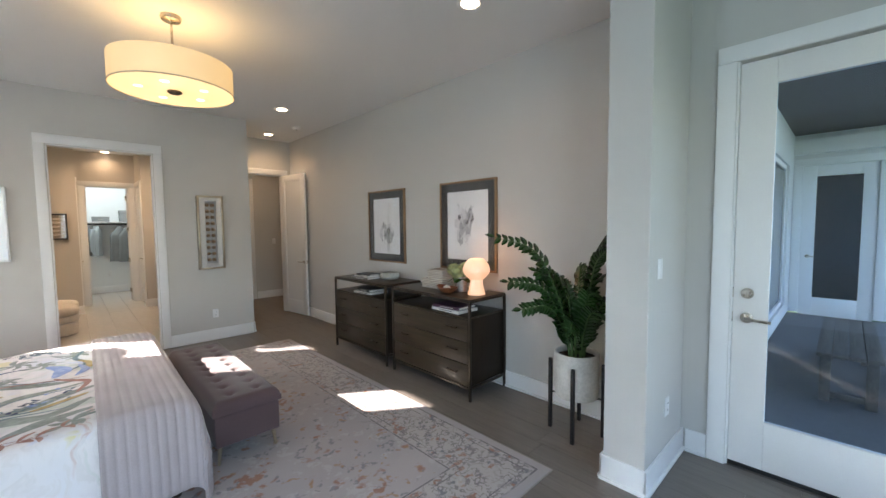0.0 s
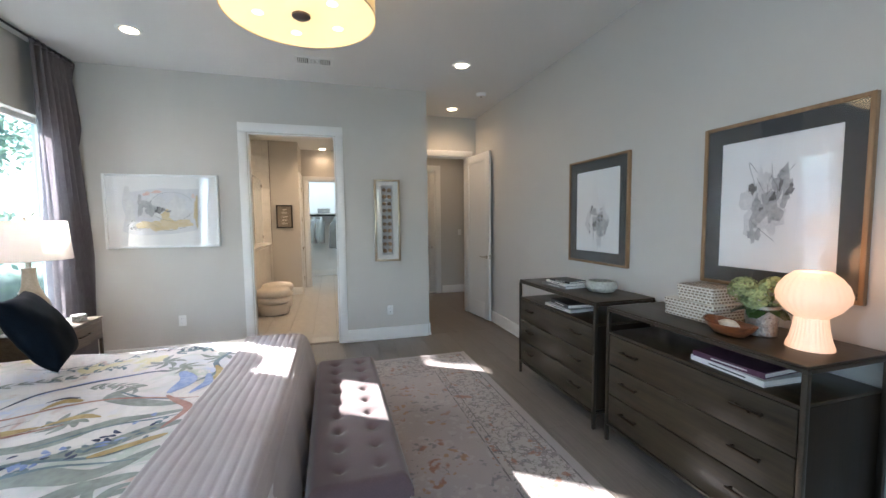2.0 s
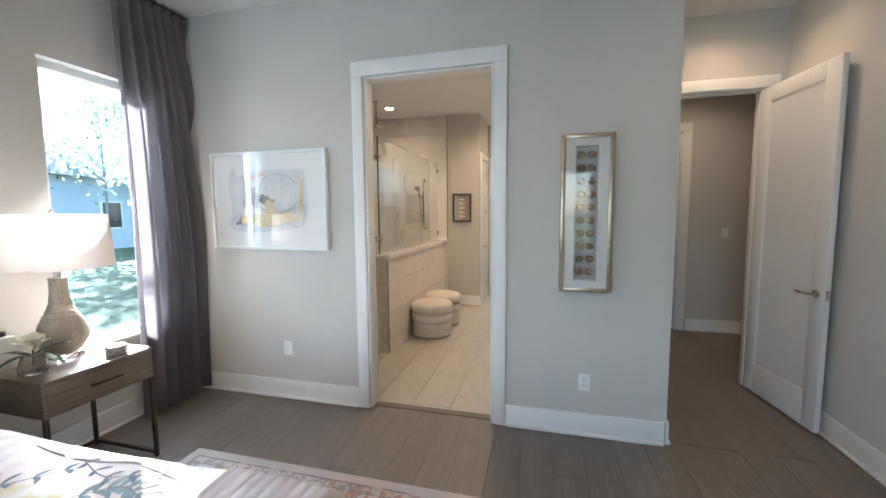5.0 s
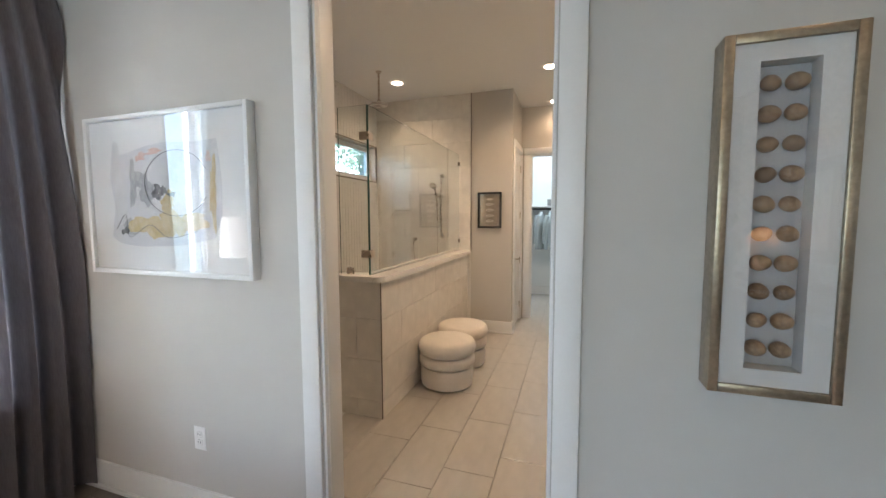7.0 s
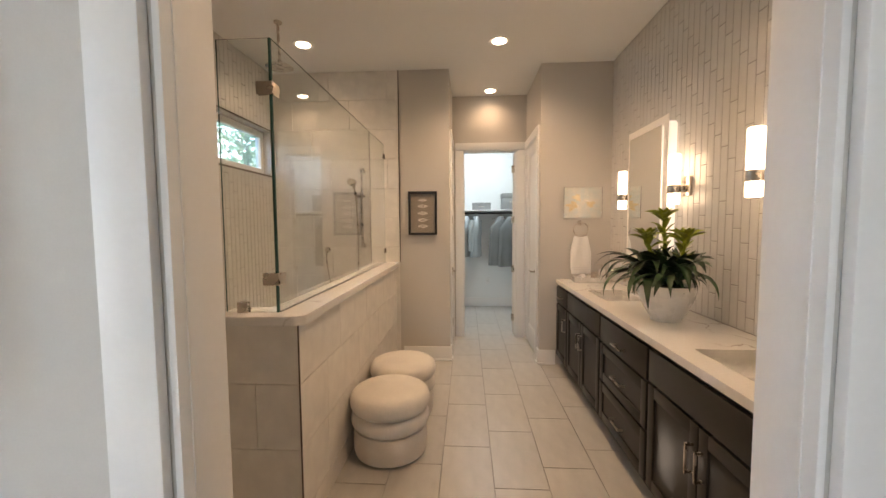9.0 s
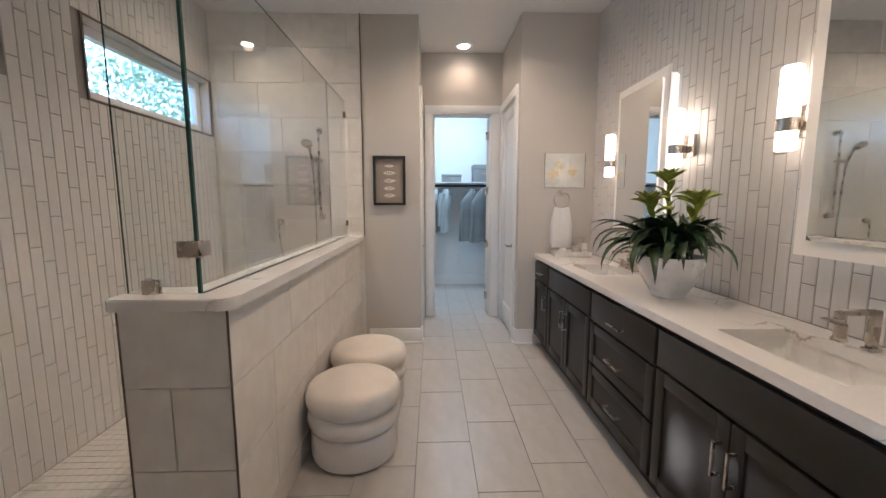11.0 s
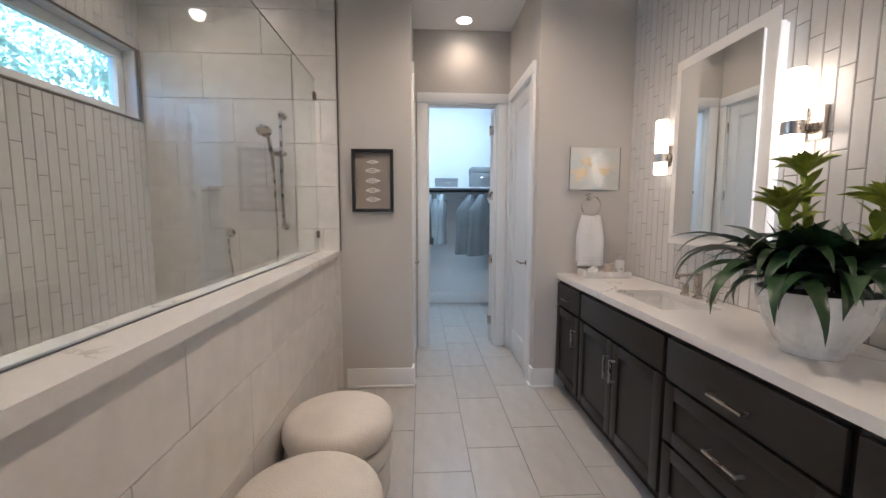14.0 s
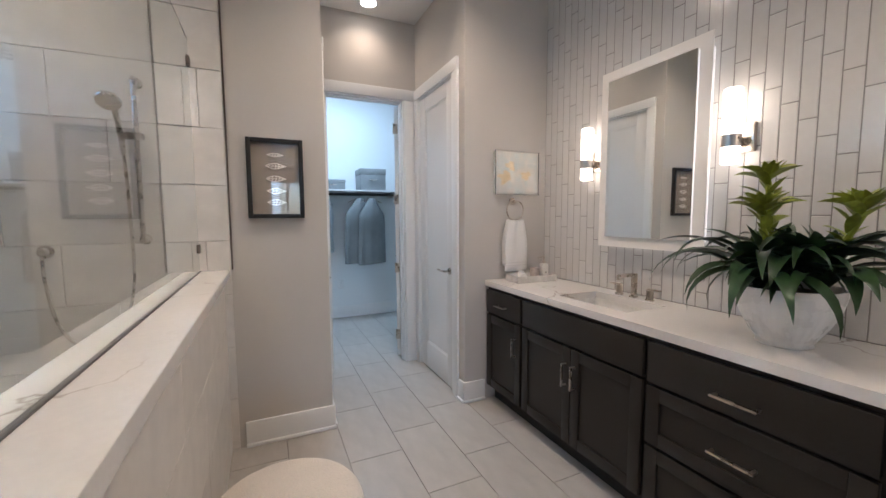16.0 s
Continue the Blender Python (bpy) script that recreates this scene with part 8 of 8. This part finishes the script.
for q in ((0, 1, 2), (3, 5, 4), (0, 2, 5, 3), (1, 4, 5, 2), (0, 3, 4, 1)):
    bm.faces.new([v_[i] for i in q])
part("roof", bm, mat("grey_shingles", (0.26, 0.26, 0.27), 0.85, 0, 0.15, 3, 20, 0.4, 0.01), nh, "", None)
for y in (-3.5, 0.5, 4):
    wn_ = part("window", one((3.95, y - 0.5, 1.0), (4.04, y + 0.5, 2.4), 0.01), TRIM, nh)
    part("pane", one((4.041, y - 0.42, 1.08), (4.05, y + 0.42, 2.32)), DARK_GLASS, wn_)

# ---- floor planks, floor tiles and wall tiles ----


def plain(name, a, b, r, material):
    """A bevel-topped slab as shared mesh data, lower corner at the origin; the top edges are eased by r."""
    (x0, y0, z0), (x1, y1, z1) = a, b
    bm = B()
    lo = [bm.verts.new(p) for p in ((x0, y0, z0), (x1, y0, z0), (x1, y1, z0), (x0, y1, z0))]
    mi = [bm.verts.new(p) for p in ((x0, y0, z1 - r), (x1, y0, z1 - r), (x1, y1, z1 - r), (x0, y1, z1 - r))]
    hi = [bm.verts.new(p) for p in ((x0 + r, y0 + r, z1), (x1 - r, y0 + r, z1), (x1 - r, y1 - r, z1), (x0 + r, y1 - r, z1))]
    for p, q in ((lo, mi), (mi, hi)):
        for i in range(4):
            bm.faces.new((p[i], p[(i + 1) % 4], q[(i + 1) % 4], q[i]))
    bm.faces.new(hi)
    return mesh_of(name, bm, material)


shared = {}


def slab(name, w, h, t, r, material):
    key = (name, round(w, 3), round(h, 3), material.name)
    if key not in shared:
        shared[key] = plain(name, (0, 0, 0), (w, h, t), r, material)
    return shared[key]


def clipped(u0, u1, a, b):
    return max(u0, a), min(u1, b)


# hardwood planks along y
rnd = random.Random(3)
PW = 0.185
for floor, x0, x1, y0, y1 in ((bed_floor, XW, XE, -1.6, 6.335), (hall_floor, 1.90, 2.945, 6.335, 9.05), (hall_floor, 2.945, 4.3, 7.48, 9.05)):
    x = x0
    while x < x1 - 0.005:
        w = min(PW, x1 - x)
        y = y0 - rnd.uniform(0, 1.4)
        while y < y1:
            ln = rnd.choice((1.5, 1.8, 2.1))
            a, b = clipped(y, y + ln, y0, y1)
            if b - a > 0.02:
                piece("plank", slab("plank", w - 0.0012, round(b - a, 2) - 0.0012, 0.0115, 0.0012, OAK_FLOOR), floor, (x, a, -0.0118))
            y += ln
        x += PW

# porcelain floor tiles, 303 x 593 mm, third-offset
TW, TL = 0.303, 0.593
for col in range(-7, 6):
    a, b = clipped(0.16 + TW * col, 0.16 + TW * (col + 1), XSH, 1.765)
    y = 9.405 + TL / 3 * (col % 3) - TL * 6
    while y < 12.6:
        c, d = clipped(y, y + TL, 6.40, 12.6)
        inside_shower = b < -0.50 and d > 6.5 and c < YSH
        in_wall = b <= 0.0 and c > YSH or (b > 1.2 and c > 9.85 and c < 10.75)
        if b - a > 0.02 and d - c > 0.02 and not (inside_shower or in_wall):
            piece("tile", slab("tile", b - a - 0.004, round(d - c, 3) - 0.004, 0.008, 0.001, TILE_FLOOR), bath_floor, (a + 0.002, c + 0.002, -0.008))
        y += TL
bm = B()
x = XSH
while x < -0.62:
    y = 6.45
    while y < YSH - 0.02:
        box(bm, (x + 0.0015, y + 0.0015, -0.008), (x + 0.0485, y + 0.0485, -0.0015))
        y += 0.05
    x += 0.05
mo = part("mosaic_tile", bm, MOSAIC, bath_floor, "small white mosaic shower floor", None)
mo["kind"] = "stuff"

# stone tiles on the half wall and the shower end wall


def side_tile(parent, axis, c, side, u0, u1, z0, z1, t=0.0095, material=TILE_STONE):
    """One wall tile on the face at c that looks to side; axis is the way it runs."""
    w, h = u1 - u0 - 0.0036, z1 - z0 - 0.0036
    me = slab("wall_tile", w, h, t, 0.0022 if material is TILE_WALL else 0.001, material)
    o = piece("tile", me, parent)
    if axis == "y":
        m = Matrix(((0, 0, side, c), (1, 0, 0, u0 + 0.0015), (0, 1, 0, z0 + 0.0015), (0, 0, 0, 1)))
    else:
        m = Matrix(((1, 0, 0, u0 + 0.0015), (0, 0, side, c), (0, 1, 0, z0 + 0.0015), (0, 0, 0, 1)))
    o.matrix_basis = m
    return o


ROWS_Z = ((0.0, 0.13), (0.13, 0.435), (0.435, 0.74), (0.74, 1.011))
for i, (z0, z1) in enumerate(ROWS_Z):
    start = (7.55, 7.15, 7.16, 7.38)[i] + (0.0, 0.0, 0.0, 0.0)[i]
    y = start - 0.6
    while y < YSH:
        a, b = clipped(y, y + 0.6, PY0, YSH)
        if b - a > 0.02:
            side_tile(pony, "y", PX1 - 0.0098, 1, a, b, z0, z1)
        y += 0.6
    for a, b in (((-0.794, PX1 - 0.003),) if i % 2 else ((-0.794, -0.64), (-0.64, PX1 - 0.003))):
        side_tile(pony, "x", PY0 + 0.0098, -1, a, b, z0, z1)
    y = 7.57
    while y < YSH:
        a, b = clipped(y, y + 0.6, 7.57, YSH)
        side_tile(pony, "y", PX0 + 0.0098, -1, a, b, z0, z1)
        y += 0.6
end = bpy.data.objects["wall_shower_end"]
z, row = 0.0, 0
while z < CEILING - 0.02:
    a_z, b_z = clipped(z, z + 0.305, 0, CEILING - 0.001)
    x = XSH - 0.2 * (row % 3)
    while x < -0.39:
        a, b = clipped(x, x + 0.61, XSH, -0.392)
        if b - a > 0.02:
            side_tile(end, "x", YSH - 0.0004, -1, a, b, a_z, b_z, 0.009)
        x += 0.61
    z += 0.305
    row += 1

# upright glazed tiles, 61 x 305 mm, each column a quarter lower than the next
CW, CH = 0.062, 0.305


def upright_wall(parent, x, side, y0, y1, z0, z1, holes, near, lean):
    rest = B()
    count = 0
    todo = []
    k = 0
    y = y1
    while y > y0 + 0.004:
        a, b = clipped(y - CW, y, y0, y1)
        z = z0 - CH + ((lean * k) % 4) * CH / 4
        while z < z1:
            c, d = clipped(z, z + CH, z0, z1)
            cuts = [(c, d)]
            for h0, h1, g0, g1 in holes:
                nxt = []
                for c2, d2 in cuts:
                    if b > h0 + 0.004 and a < h1 - 0.004 and d2 > g0 and c2 < g1:
                        nxt += [(c2, g0)] * (c2 < g0 - 0.008) + [(g1, d2)] * (d2 > g1 + 0.008)
                    else:
                        nxt.append((c2, d2))
                cuts = nxt
            for c2, d2 in cuts:
                if d2 - c2 > 0.008 and b - a > 0.006:
                    todo.append((a, b, c2, d2))
            z += CH
        y -= CW
        k += 1
    todo.sort(key=lambda q: abs((q[0] + q[1]) / 2 - near[0]) + 0.6 * abs((q[2] + q[3]) / 2 - near[1]))
    for i, (a, b, c, d) in enumerate(todo):
        if i < 300:
            side_tile(parent, "y", x, side, a, b, round(c, 3), round(d, 3), 0.0085, TILE_WALL)
        else:
            lo, hi = sorted((x, x + side * 0.0083))
            box(rest, (lo, a + 0.0018, c + 0.0018), (hi, b - 0.0018, d - 0.0018))
    me = bpy.data.meshes.new("tile_field")
    rest.normal_update()
    bmesh.ops.recalc_face_normals(rest, faces=rest.faces)
    rest.to_mesh(me)
    rest.free()
    me.materials.append(TILE_WALL)
    ob = new("tile_field", me)
    ob.parent = parent
    tagged(ob, "upright white glazed tiles", "", "", "stuff")


upright_wall(bpy.data.objects["wall_shower_west"], XSH - 0.008, 1, YB, YSH - 0.001, 0.0, CEILING - 0.001, ((7.488, 8.032, 1.958, 2.442), (8.518, 9.792, 1.958, 2.442)), (9.0, 1.6), 1)
backing = setting("wall_tile_backing", one((1.7545, YB, 0.80), (1.7648, 9.7595, CEILING - 0.001)), GROUT_WALL, "grout bed behind the upright vanity wall tiles", "wall")
upright_wall(backing, 1.7545 + 0.0065, -1, YB, 9.758, 0.887, CEILING - 0.002, (), (8.7, 1.5), -1)
